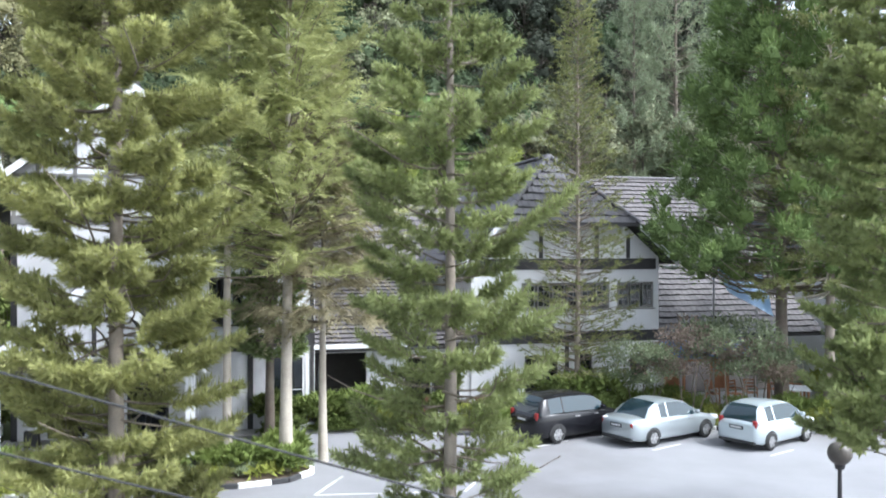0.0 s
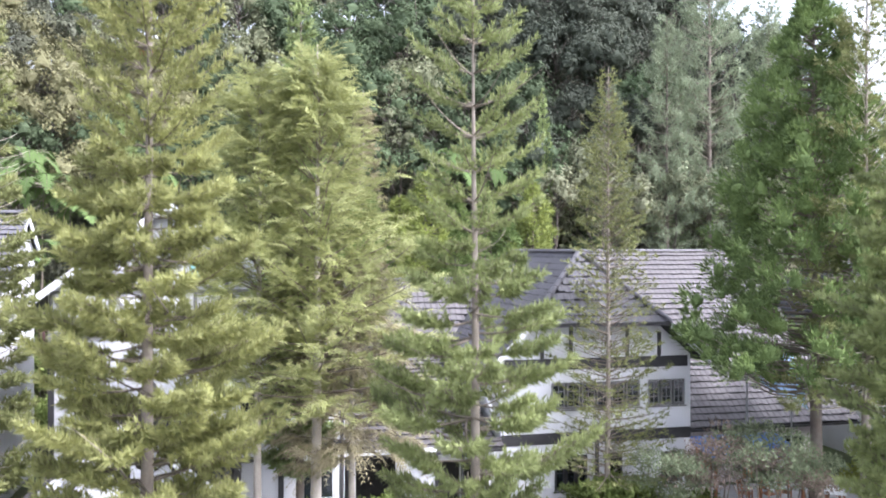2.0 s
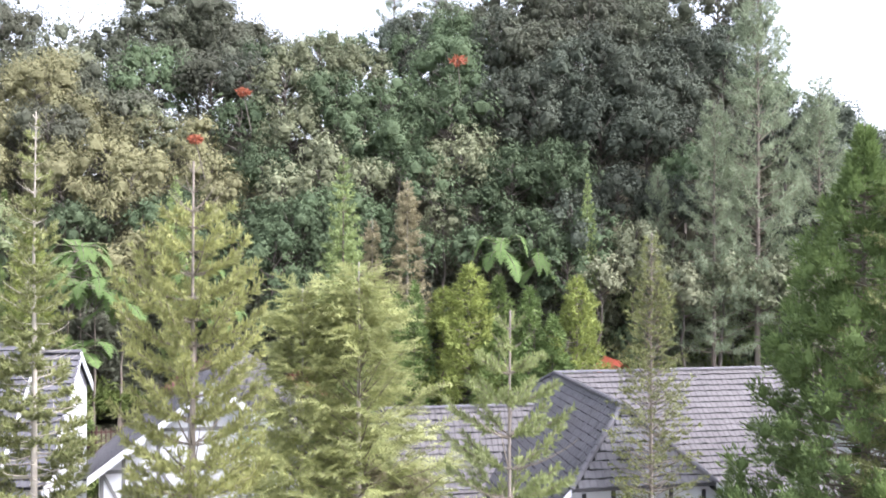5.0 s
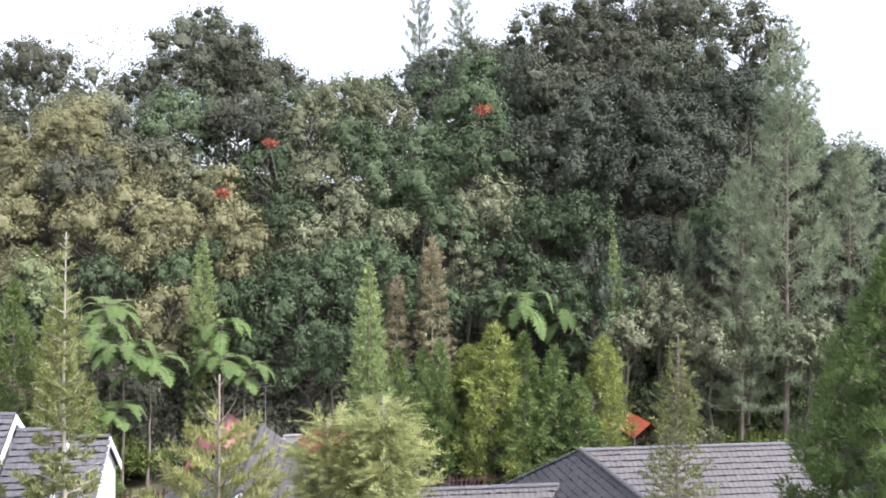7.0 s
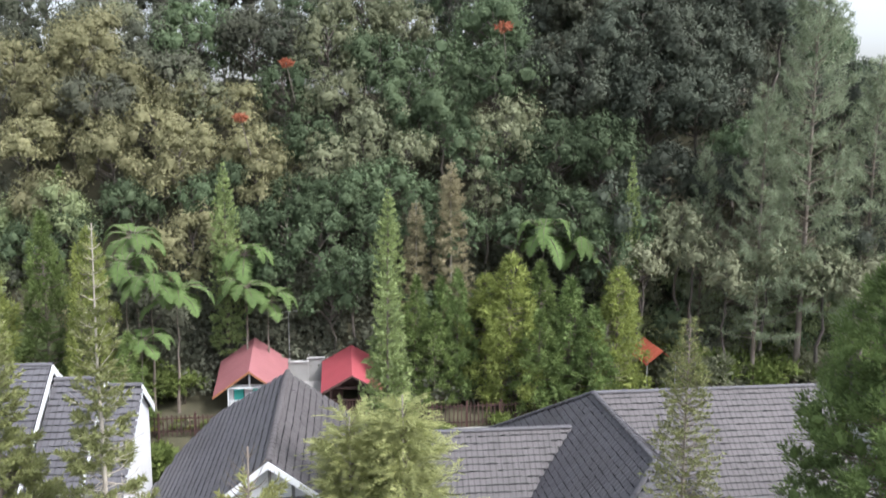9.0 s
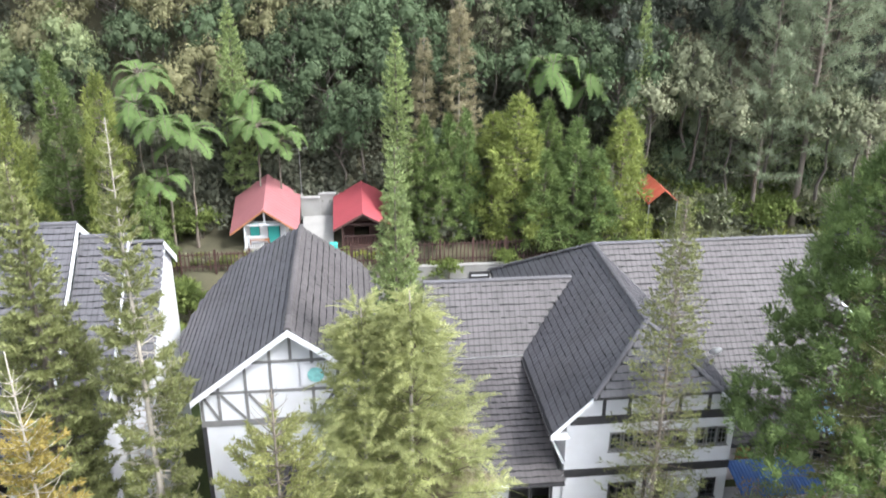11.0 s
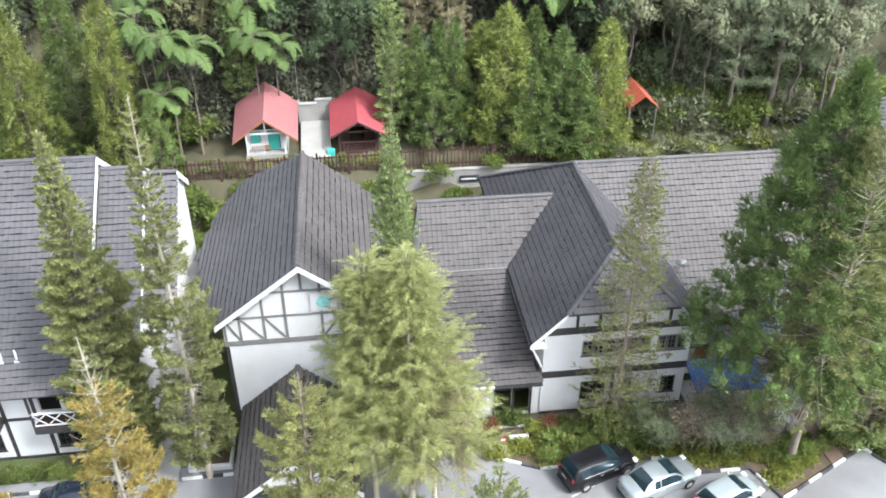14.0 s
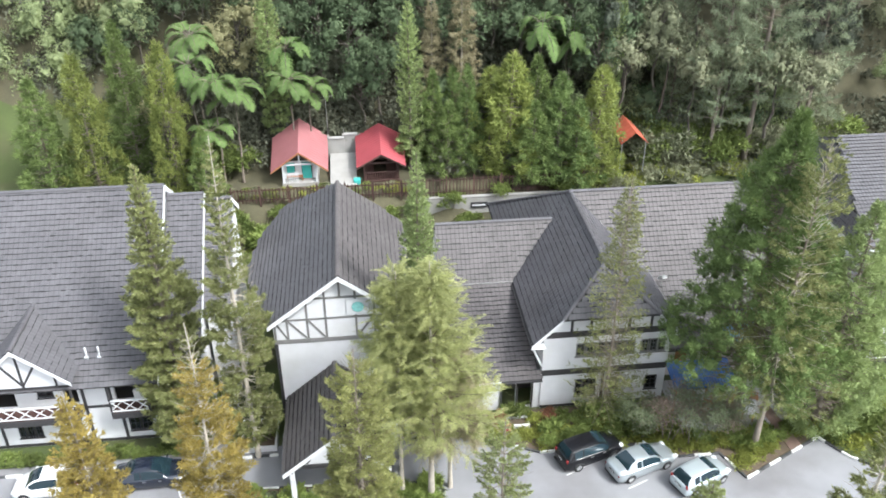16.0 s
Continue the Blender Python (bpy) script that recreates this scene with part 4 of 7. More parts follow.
# ---- huts, fence and bank behind the houses ----
def pitched_sheet(bm, u_e, u_r, z_e, z_r, v0, v1, n=14, thick=0.04, rise=0.0):
    """One corrugated roof sheet between eave and ridge; rise: how much it climbs for each metre back."""
    for i in range(n):
        a, b = v0 + (v1 - v0) * i / n, v0 + (v1 - v0) * (i + 1) / n
        mid = (a + b) / 2
        for p, q, lift0, lift1 in ((a, mid, (a - v0) * rise, 0.035 + (mid - v0) * rise), (mid, b, 0.035 + (mid - v0) * rise, (b - v0) * rise)):
            vs = [bm.verts.new(c) for c in ((u_e, p, z_e + lift0), (u_e, q, z_e + lift1), (u_r, q, z_r + lift1), (u_r, p, z_r + lift0))]
            lo = [bm.verts.new(c) for c in ((u_e, p, z_e + lift0 - thick), (u_e, q, z_e + lift1 - thick), (u_r, q, z_r + lift1 - thick), (u_r, p, z_r + lift0 - thick))]
            bm.faces.new(vs), bm.faces.new(lo)
            bm.faces.new((vs[0], vs[1], lo[1], lo[0]))
    bmesh.ops.remove_doubles(bm, verts=bm.verts[:], dist=1e-4)
    bmesh.ops.recalc_face_normals(bm, faces=bm.faces[:])
    return bm


def build_white_hut():
    u, v, z0 = -6.3, 58.6, 5.05
    h = house("hut", u, v, "small white hut with turquoise shutters and a faded red gable roof", z0, "hut")
    a, b, f = -7.75, -4.9, z0 + 0.35
    hbox("floor", h, CONCRETE, (a - 0.15, b + 0.15, 57.5, 61.6, z0 - 0.3, f))
    front_wall(h, a, b, f, 7.1, 58.4, [(-7.5, -6.75, 6.0, 6.95), (-6.2, -5.3, f + 0.02, 6.95)], 0.12)
    hp("gable", prism(bmesh.new(), [(a, 7.1), (b, 7.1), (-6.3, 8.3)], "v", 58.4, 58.52), DARK_FILL, h)
    hbox("tie_beam", h, BARGE, (a - 0.3, b + 0.3, 57.62, 57.72, 7.02, 7.16))
    hbox("king_post", h, BARGE, (-6.36, -6.24, 57.62, 57.7, 7.16, 8.1))
    hbox("wall", h, WHITE, (a, a + 0.1, 58.52, 61.5, f, 7.4), (b - 0.1, b, 58.52, 61.5, f, 7.4), (a, b, 61.5, 61.6, f, 7.6))
    hbox("room_shade", h, DARK_FILL, (a + 0.12, b - 0.12, 59.6, 59.7, f, 7.1))
    hbox("shutter", h, TURQ, (-7.45, -6.8, 58.33, 58.4, 6.02, 6.95), label="turquoise painted shutter")
    hbox("door", h, TURQ, (-6.15, -5.35, 58.33, 58.4, f + 0.03, 6.92), label="turquoise painted door")
    hbox("bench", h, WOOD, (-7.5, -6.1, 57.9, 58.25, f + 0.35, f + 0.43), (-7.5, -7.42, 57.95, 58.2, f, f + 0.35), (-6.18, -6.1, 57.95, 58.2, f, f + 0.35), label="red-brown wooden bench")
    for q in (a, b):
        hbox("post", h, BARGE, (q - 0.06, q + 0.06, 57.6, 57.72, f, 7.05))
    hbox("railing", h, BARGE, (a, -6.4, 57.63, 57.69, f + 0.75, f + 0.83))
    for i in range(8):
        hbox("baluster", h, BARGE, (a + 0.1 + i * 0.16, a + 0.15 + i * 0.16, 57.64, 57.68, f, f + 0.75))
    for e in (-8.78, -3.86):
        hp("roof", pitched_sheet(bmesh.new(), e, -6.3, 6.58, 8.34, 57.3, 61.9, rise=0.27), RED, h)
        barge(h, (e, 57.28, 6.58), (-6.3, 57.28, 8.34), 0.16, 0.04, WOOD)
    hbox("ridge_cap", h, RED, (-6.42, -6.18, 57.3, 57.5, 8.34, 8.4))


def build_dark_hut():
    z0 = 5.0
    h = house("hut", 0.6, 59.5, "small dark brown timber hut with a bright red gable roof", z0, "hut")
    a, b = -0.75, 2.2
    hbox("wall", h, MAROON, (a, a + 0.12, 58.3, 61.4, z0, 7.0), (b - 0.12, b, 58.3, 61.4, z0, 7.0), (a + 0.12, b - 0.12, 61.3, 61.4, z0, 7.2))
    front_wall(h, a + 0.12, b - 0.12, z0, 7.0, 59.3, [(0.1, 1.2, z0, 6.5)], 0.1, MAROON)
    hp("gable", prism(bmesh.new(), [(a, 6.95), (b, 6.95), (0.72, 7.85)], "v", 58.3, 58.4), MAROON, h)
    hbox("floor", h, MAROON, (a - 0.1, b + 0.1, 57.6, 59.4, z0 - 0.3, z0 + 0.25))
    hbox("beam", h, MAROON, (a - 0.2, b + 0.2, 57.7, 57.84, 6.75, 6.9))
    for u in (a, b):
        hbox("post", h, MAROON, (u - 0.07, u + 0.07, 57.7, 57.84, z0 + 0.2, 6.8))
    hbox("railing", h, MAROON, (a, b, 57.72, 57.8, z0 + 0.9, z0 + 1.0))
    for i in range(14):
        hbox("baluster", h, MAROON, (a + 0.1 + i * 0.2, a + 0.16 + i * 0.2, 57.73, 57.79, z0 + 0.25, z0 + 0.9))
    for e in (-1.42, 2.86):
        hp("roof", pitched_sheet(bmesh.new(), e, 0.74, 6.62, 7.82, 57.3, 61.7, rise=0.24), RED2, h)
        barge(h, (e, 57.28, 6.62), (0.74, 57.28, 7.82), 0.16, 0.04, MAROON)


def build_shed():
    h = house("outbuilding", -2.4, 61.0, "bare grey concrete yard walls and ramp between the huts", 5.0, "outbuilding")
    hbox("wall", h, CONCRETE, (-3.75, -2.45, 61.3, 61.5, 5.2, 7.75), (-2.4, -1.0, 61.7, 61.9, 5.2, 7.9), (-2.55, -2.4, 61.5, 64, 5.2, 7.95), (-3.9, -3.75, 61.3, 64, 5.2, 7.85))
    hbox("coping", h, PAVING, (-3.8, -2.4, 61.2, 61.6, 7.75, 7.83), (-2.4, -0.95, 61.6, 62.0, 7.9, 7.98))
    hp("ramp", prism(bmesh.new(), [(57.0, 4.6), (57.0, 5.2), (61.3, 6.3), (61.3, 4.6)], "u", -3.75, -1.45), CONCRETE, h)
    hbox("tank", h, TURQ, (-1.75, -1.15, 57.2, 57.7, 4.9, 5.6), bevel=0.06, label="pale turquoise water tank")


build_white_hut()
build_dark_hut()
build_shed()


def build_aerial():
    a = thing("aerial", at(-3.83, 62.2, 7.85), "thin television aerial on a tall pole", "aerial")
    part("mast", rod(bmesh.new(), (0, 0, 0), (0, 0, 3.6), 0.03, 0.02), METAL, a)
    part("boom", rod(bmesh.new(), (-0.5, 0, 3.5), (0.7, 0, 3.62), 0.02), METAL, a)
    for i in range(5):
        part("element", rod(bmesh.new(), (-0.4 + i * 0.25, -0.25, 3.51 + i * 0.025), (-0.4 + i * 0.25, 0.25, 3.51 + i * 0.025), 0.012), METAL, a)


build_aerial()


def build_tent():
    u, v = 22.7, 57.6
    p = PLAN @ Vector((u, v, 0))
    z0 = land(p.x, p.y)
    h = thing("shelter", at(u, v, z0), "orange-red pitched canvas shelter among the trees", "shelter")
    for s in (-1, 1):
        part("canvas_roof", pitched_sheet(bmesh.new(), s * 1.2, 0, 8.3 - z0, 9.3 - z0, -1.5, 2.5, 6), ORANGE, h)
    for x in (-1.05, 1.05):
        for y in (-1.3, 2.3):
            part("pole", rod(bmesh.new(), (x, y, -0.5), (x, y, 8.5 - z0), 0.05), METAL, h)


build_tent()


def build_fence(u0, u1, v, z, label, h=1.45):
    f = thing("fence", at(u0, v, z), label, "fence", "back fences")
    n = int((u1 - u0) / 0.29)
    slat = mesh_of("slat", prism(bmesh.new(), [(-0.04, 0), (0.04, 0), (0.04, h - 0.06), (0, h + 0.03), (-0.04, h - 0.06)], "v", -0.012, 0.012), MAROON)
    post = mesh_of("post", box(bmesh.new(), -0.07, 0.07, -0.07, 0.07, -0.4, h + 0.12), MAROON)
    rng = random.Random(int(u0 * 7))
    for i in range(n):
        part("slat", slat, None, f, m=pose(i * 0.29 + 0.1, -0.05, rng.uniform(-0.05, 0.04), 0, rng.uniform(-1.5, 1.5), 0))
    for i in range(int((u1 - u0) / 2.4) + 1):
        part("post", post, None, f, m=pose(i * 2.4, 0.03, 0))
    for zz in (0.25, h - 0.3):
        part("rail", box(bmesh.new(), 0, u1 - u0, -0.035, 0.03, zz, zz + 0.09), MAROON, f)


build_fence(-14.5, 3.6, 55.75, 4.55, "dark red-brown picket fence along the top of the bank")
build_fence(3.8, 18.5, 55.6, 4.5, "dark red-brown picket fence behind the link block", 1.7)
build_fence(3.4, 8.6, 53.2, 1.3, "dark picket fence at the foot of the bank", 1.2)

RETAIN = house("retaining_wall", 9.0, 52.0, "stained concrete retaining wall below the fence", category="retaining wall")
tagged(RETAIN, kind="structure")
hbox("wall", RETAIN, CONCRETE, (3.5, 22.0, 55.1, 55.4, 1.0, 4.4))
hbox("coping", RETAIN, CONCRETE, (3.4, 22.0, 55.05, 55.45, 4.4, 4.48))
bank_sign = thing("sign", at(9.0, 55.04, 3.1), "small dark sign board on the retaining wall", "sign")
part("board", box(bmesh.new(), -0.75, 0.75, -0.05, 0.0, 0.3, 0.85, 0.01), TIMBER, bank_sign)
part("lettering", box(bmesh.new(), -0.6, 0.6, -0.056, -0.05, 0.5, 0.62), BARGE, bank_sign)
part("bracket", box(bmesh.new(), -0.05, 0.05, 0.0, 0.07, 0.4, 0.5), METAL, bank_sign)


# ---- foliage meshes ----
def blades_at(c, d, length, width, rng, flat=None):
    """Leaf blades: a tapering blade from each point c along d. Returns verts and faces."""
    n = len(c)
    d = d / np.maximum(np.linalg.norm(d, axis=1, keepdims=True), 1e-6)
    side = rng.normal(size=(n, 3)) if flat is None else np.cross(d, flat) + rng.normal(size=(n, 3)) * 1e-4
    side -= d * np.sum(side * d, axis=1, keepdims=True)
    side /= np.maximum(np.linalg.norm(side, axis=1, keepdims=True), 1e-6)
    length, width = np.broadcast_to(np.asarray(length, float).reshape(-1, 1), (n, 1)), np.broadcast_to(np.asarray(width, float).reshape(-1, 1), (n, 1))
    v = np.stack([c + side * width * 0.5, c + d * length, c + d * length * 0.12 - side * width * 0.5], axis=1).reshape(-1, 3)
    return v, np.arange(3 * n).reshape(-1, 3)


def tubes(lines, n=5):
    """Tapered limbs: each line is a list of (point, radius)."""
    V, Fq, k = [], [], 0
    for line in lines:
        for i, (p, r) in enumerate(line):
            q = line[min(i + 1, len(line) - 1)][0] - line[max(i - 1, 0)][0]
            q = q / max(np.linalg.norm(q), 1e-6)
            a = np.cross(q, [0.31, 0.87, 0.2] if abs(q[2]) > 0.6 else [0, 0, 1])
            a /= max(np.linalg.norm(a), 1e-6)
            b = np.cross(q, a)
            for j in range(n):
                t = 2 * math.pi * j / n
                V.append(p + (a * math.cos(t) + b * math.sin(t)) * r)
            if i:
                for j in range(n):
                    Fq.append((k + (i - 1) * n + j, k + (i - 1) * n + (j + 1) % n, k + i * n + (j + 1) % n, k + i * n + j))
        k += len(line) * n
    return np.array(V), Fq


def trunk_line(H, r, rng, lean=0.15, n=9):
    out = []
    off = np.zeros(2)
    for i in range(n):
        f = i / (n - 1)
        off = off + rng.normal(size=2) * lean / n
        out.append((np.array([off[0], off[1], H * f - (0.4 if i == 0 else 0)]), max(0.02, r * (1 - f) ** 0.85 * (1.25 if i == 0 else 1))))
    return out


def spot(line, z):
    zs = [p[2] for p, _ in line]
    return np.array([np.interp(z, zs, [p[0] for p, _ in line]), np.interp(z, zs, [p[1] for p, _ in line]), z])


def conifer(name, seed, H, clear, rmax, gap, per, leaf, bark, tufts=9, blades=11, blen=0.26, bwid=0.035, rise=(-10, 40), curve=0.5, taper=0.9, bare=0.0, round_=0.0, trunk_r=0.2, spread=0.55, limb=0.022, droop=0.0, ragged=0.3, reach_=0.34, inner=0.2, twig=None, style="blade", size=0.35):
    """A conifer with whorls of limbs that carry shoots: loose blades, round brushes of needles or flat feathery fans. Returns trunk, limb and crown meshes."""
    rng = np.random.default_rng(seed)
    tl = trunk_line(H, trunk_r, rng)
    lines, C, D, L, N = [], [], [], [], []
    z = clear
    up = np.array([0, 0, 1.0])
    while z < H - 0.3:
        f = (z - clear) / (H - clear)
        prof = (1 - f) ** taper * (1 - round_ + round_ * min(1, f * 4 + 0.25))
        turn = rng.uniform(0, 6.28)
        count = per if f < 0.93 else max(3, per - 2)
        for i_limb in range(count):
            az = turn + 2 * math.pi * (i_limb + rng.uniform(-0.35, 0.35)) / count
            r = max(0.12, rmax * min(prof, 0.08 + 3.2 * (1 - f)) * rng.uniform(0.55, 1.12))
            el = radians(rise[0] + (rise[1] - rise[0]) * f + rng.normal() * 7)
            p = spot(tl, min(H - 0.1, z + rng.uniform(-1, 1) * ragged * gap))
            h = np.array([math.cos(az), math.sin(az), 0])
            line, n = [], 6
            for i in range(n):
                g = i / (n - 1)
                q = p + h * (r * g * math.cos(el)) + np.array([0, 0, r * g * math.sin(el) + curve * r * 0.35 * g * g - droop * r * g * g * 0.5])
                line.append((q, limb * (0.6 + 0.35 * r) * (1 - 0.8 * g)))
            lines.append(line)
            if rng.uniform() < bare:
                continue
            k = max(2, int(tufts * (0.35 if f < 0.9 else 0.15) + tufts * r / max(rmax, 0.1)))
            side = np.array([-h[1], h[0], 0])
            small = 1.0 if f < 0.85 else 1.0 - 2.2 * (f - 0.85)
            for j in range(k):
                g = 1.0 if j == 0 else rng.uniform(inner, 1.0) ** 0.85
                i0 = min(n - 2, int(g * (n - 1)))
                w = g * (n - 1) - i0
                q = line[i0][0] * (1 - w) + line[i0 + 1][0] * w
                sgn = rng.choice([-1, 1])
                reach = 0.0 if j == 0 else r * reach_ * (1.15 - g) * rng.uniform(0.4, 1.2) + 0.1
                axis = h * 0.75 + side * sgn * rng.uniform(0.3, 1.1) + np.array([0, 0, rng.uniform(-0.05, 0.4) - droop * 0.6])
                axis /= np.linalg.norm(axis)
                if style == "brush":
                    m = blades
                    s = rng.uniform(0, 1, m)
                    long = size * small * rng.uniform(0.7, 1.25)
                    rad = rng.normal(size=(m, 3))
                    rad -= axis * (rad @ axis)[:, None]
                    rad /= np.maximum(np.linalg.norm(rad, axis=1, keepdims=True), 1e-6)
                    C.append(q + axis * (reach * 0.7 * small + s * long)[:, None])
                    D.append(axis * 0.55 + rad * (0.95 - 0.5 * s)[:, None] + up * 0.12)
                    N.append(rng.normal(size=(m, 3)))
                    L.append(np.full(m, 0.5 + 0.5 * small) * (1.05 - 0.3 * s))
                elif style == "fan":
                    m = blades
                    s = np.repeat(np.linspace(0.04, 1.0, m), 2)
                    lr = np.tile([-1.0, 1.0], m)
                    axis = axis + up * rng.uniform(0.0, 0.9)
                    axis /= np.linalg.norm(axis)
                    nrm = up + h * rng.uniform(-0.2, 0.7) + rng.normal(size=3) * 0.35
                    nrm -= axis * (nrm @ axis)
                    nrm /= max(np.linalg.norm(nrm), 1e-6)
                    sd = np.cross(axis, nrm)
                    long = size * (0.35 + 0.65 * small) * rng.uniform(0.65, 1.25)
                    C.append(q + axis * (s * long)[:, None] - up * (s * s * long * (0.18 + droop))[:, None])
                    D.append(axis * 0.8 + sd * (lr * rng.uniform(0.6, 1.0, 2 * m))[:, None] - up * (0.1 + droop * 1.2) + rng.normal(size=(2 * m, 3)) * 0.12)
                    N.append(nrm + rng.normal(size=(2 * m, 3)) * 0.3)
                    L.append((1.2 - 0.75 * s) * (0.5 + 0.5 * small))
                else:
                    s = rng.uniform(0, 1, blades)
                    C.append(q[None] + axis[None] * (s * (reach + 0.16) * small)[:, None])
                    L.append(np.full(blades, small))
                    D.append(axis[None] * 0.8 + rng.normal(size=(blades, 3)) * spread + np.array([0, 0, 0.25 - droop]))
                    N.append(rng.normal(size=(blades, 3)))
        z += gap * (1.0 if f < 0.7 else 0.75) * rng.uniform(0.8, 1.2)
    C, D, N = np.concatenate(C), np.concatenate(D), np.concatenate(N)
    n = len(C)
    v, fq = blades_at(C, D, blen * rng.uniform(0.7, 1.2, n) * np.concatenate(L), bwid * rng.uniform(0.7, 1.3, n), rng, N)
    tv, tf = tubes([tl], 9)
    lv, lf = tubes(lines, 4)
    return raw_mesh("trunk", tv, tf, bark, True), raw_mesh("branchwork", lv, lf, twig or TWIG, True), raw_mesh("crown", v, fq, leaf)


def lump_shape():
    bm = bmesh.new()
    bmesh.ops.create_icosphere(bm, subdivisions=1, radius=1.0)
    bm.verts.ensure_lookup_table()
    out = np.array([v.co[:] for v in bm.verts]), np.array([[v.index for v in f.verts] for f in bm.faces])
    bm.free()
    return out


LUMP_V, LUMP_F = lump_shape()


def lumps(C, r, rng):
    """Filler added inside clumps to close holes and block light: one uneven lump round each point of C."""
    V, Fq = [], []
    for i, (c, q) in enumerate(zip(C, r)):
        V.append(c + LUMP_V * (q * rng.uniform(0.7, 1.15, (len(LUMP_V), 1))) * rng.uniform(0.7, 1.25, 3))
        Fq.append(LUMP_F + i * len(LUMP_V))
    return np.concatenate(V), np.concatenate(Fq)


def with_lumps(v, f, C, r, rng):
    lv, lf = lumps(C, r, rng)
    return np.concatenate([v, lv]), np.concatenate([f, lf + len(v)])


def lumpy_conifer(seed, H, clear, R, leaf, bark, count=150, r=0.6, power=0.6, blades=80, blen=0.3, bwid=0.09, trunk_r=0.2, uplift=0.5, belly=0.12, ragged=0.62):
    """A broad conifer whose sprays bunch into upturned rounded tufts all over an uneven cone."""
    rng = np.random.default_rng(seed)
    tl = trunk_line(H, trunk_r, rng)
    lines, centres, radii, C, D, N = [], [], [], [], [], []
    for i in range(count):
        f = ((i + rng.uniform(0, 1)) / count) ** 1.25
        z = clear + (H - clear - 0.4) * f
        prof = (1 - f) ** power * min(1.0, 0.55 + f / belly * 0.45)
        az = i * 2.39996 + rng.uniform(-0.5, 0.5)
        rr = max(0.05, R * prof * rng.uniform(ragged, 1.1) - 0.3 * r)
        h = np.array([math.cos(az), math.sin(az), 0])
        p = spot(tl, max(0.3, z - 0.25 * rr))
        c = spot(tl, z) + h * rr
        q = r * rng.uniform(0.6, 1.2) * (0.45 + 0.55 * min(1, 2.4 * (1 - f)))
        lines.append([(p, 0.05), ((p + c) / 2 - np.array([0, 0, 0.1 * rr]), 0.03), (c, 0.012)])
        centres.append(c - h * q * 0.25), radii.append(q * 0.5)
        k = int(blades * (q / r) ** 1.3) + 6
        d = rng.normal(size=(k, 3)) + h * 0.55 + np.array([0, 0, 0.4])
        d /= np.linalg.norm(d, axis=1, keepdims=True)
        C.append(c + d * q * rng.uniform(0.35, 1.0, (k, 1)))
        D.append(d * 0.7 + h * 0.35 + np.array([0, 0, uplift]) + rng.normal(size=(k, 3)) * 0.3)
        N.append(d + rng.normal(size=(k, 3)) * 0.35)
    C, D, N = np.concatenate(C), np.concatenate(D), np.concatenate(N)
    n = len(C)
    v, fq = blades_at(C, D, blen * rng.uniform(0.6, 1.3, n), bwid * rng.uniform(0.7, 1.3, n), rng, N)
    v, fq = with_lumps(v, fq, centres, radii, rng)
    tv, tf = tubes([tl], 8)
    lv, lf = tubes(lines, 3)
    return raw_mesh("trunk", tv, tf, bark, True), raw_mesh("branchwork", lv, lf, TWIG, True), raw_mesh("crown", v, fq, leaf)


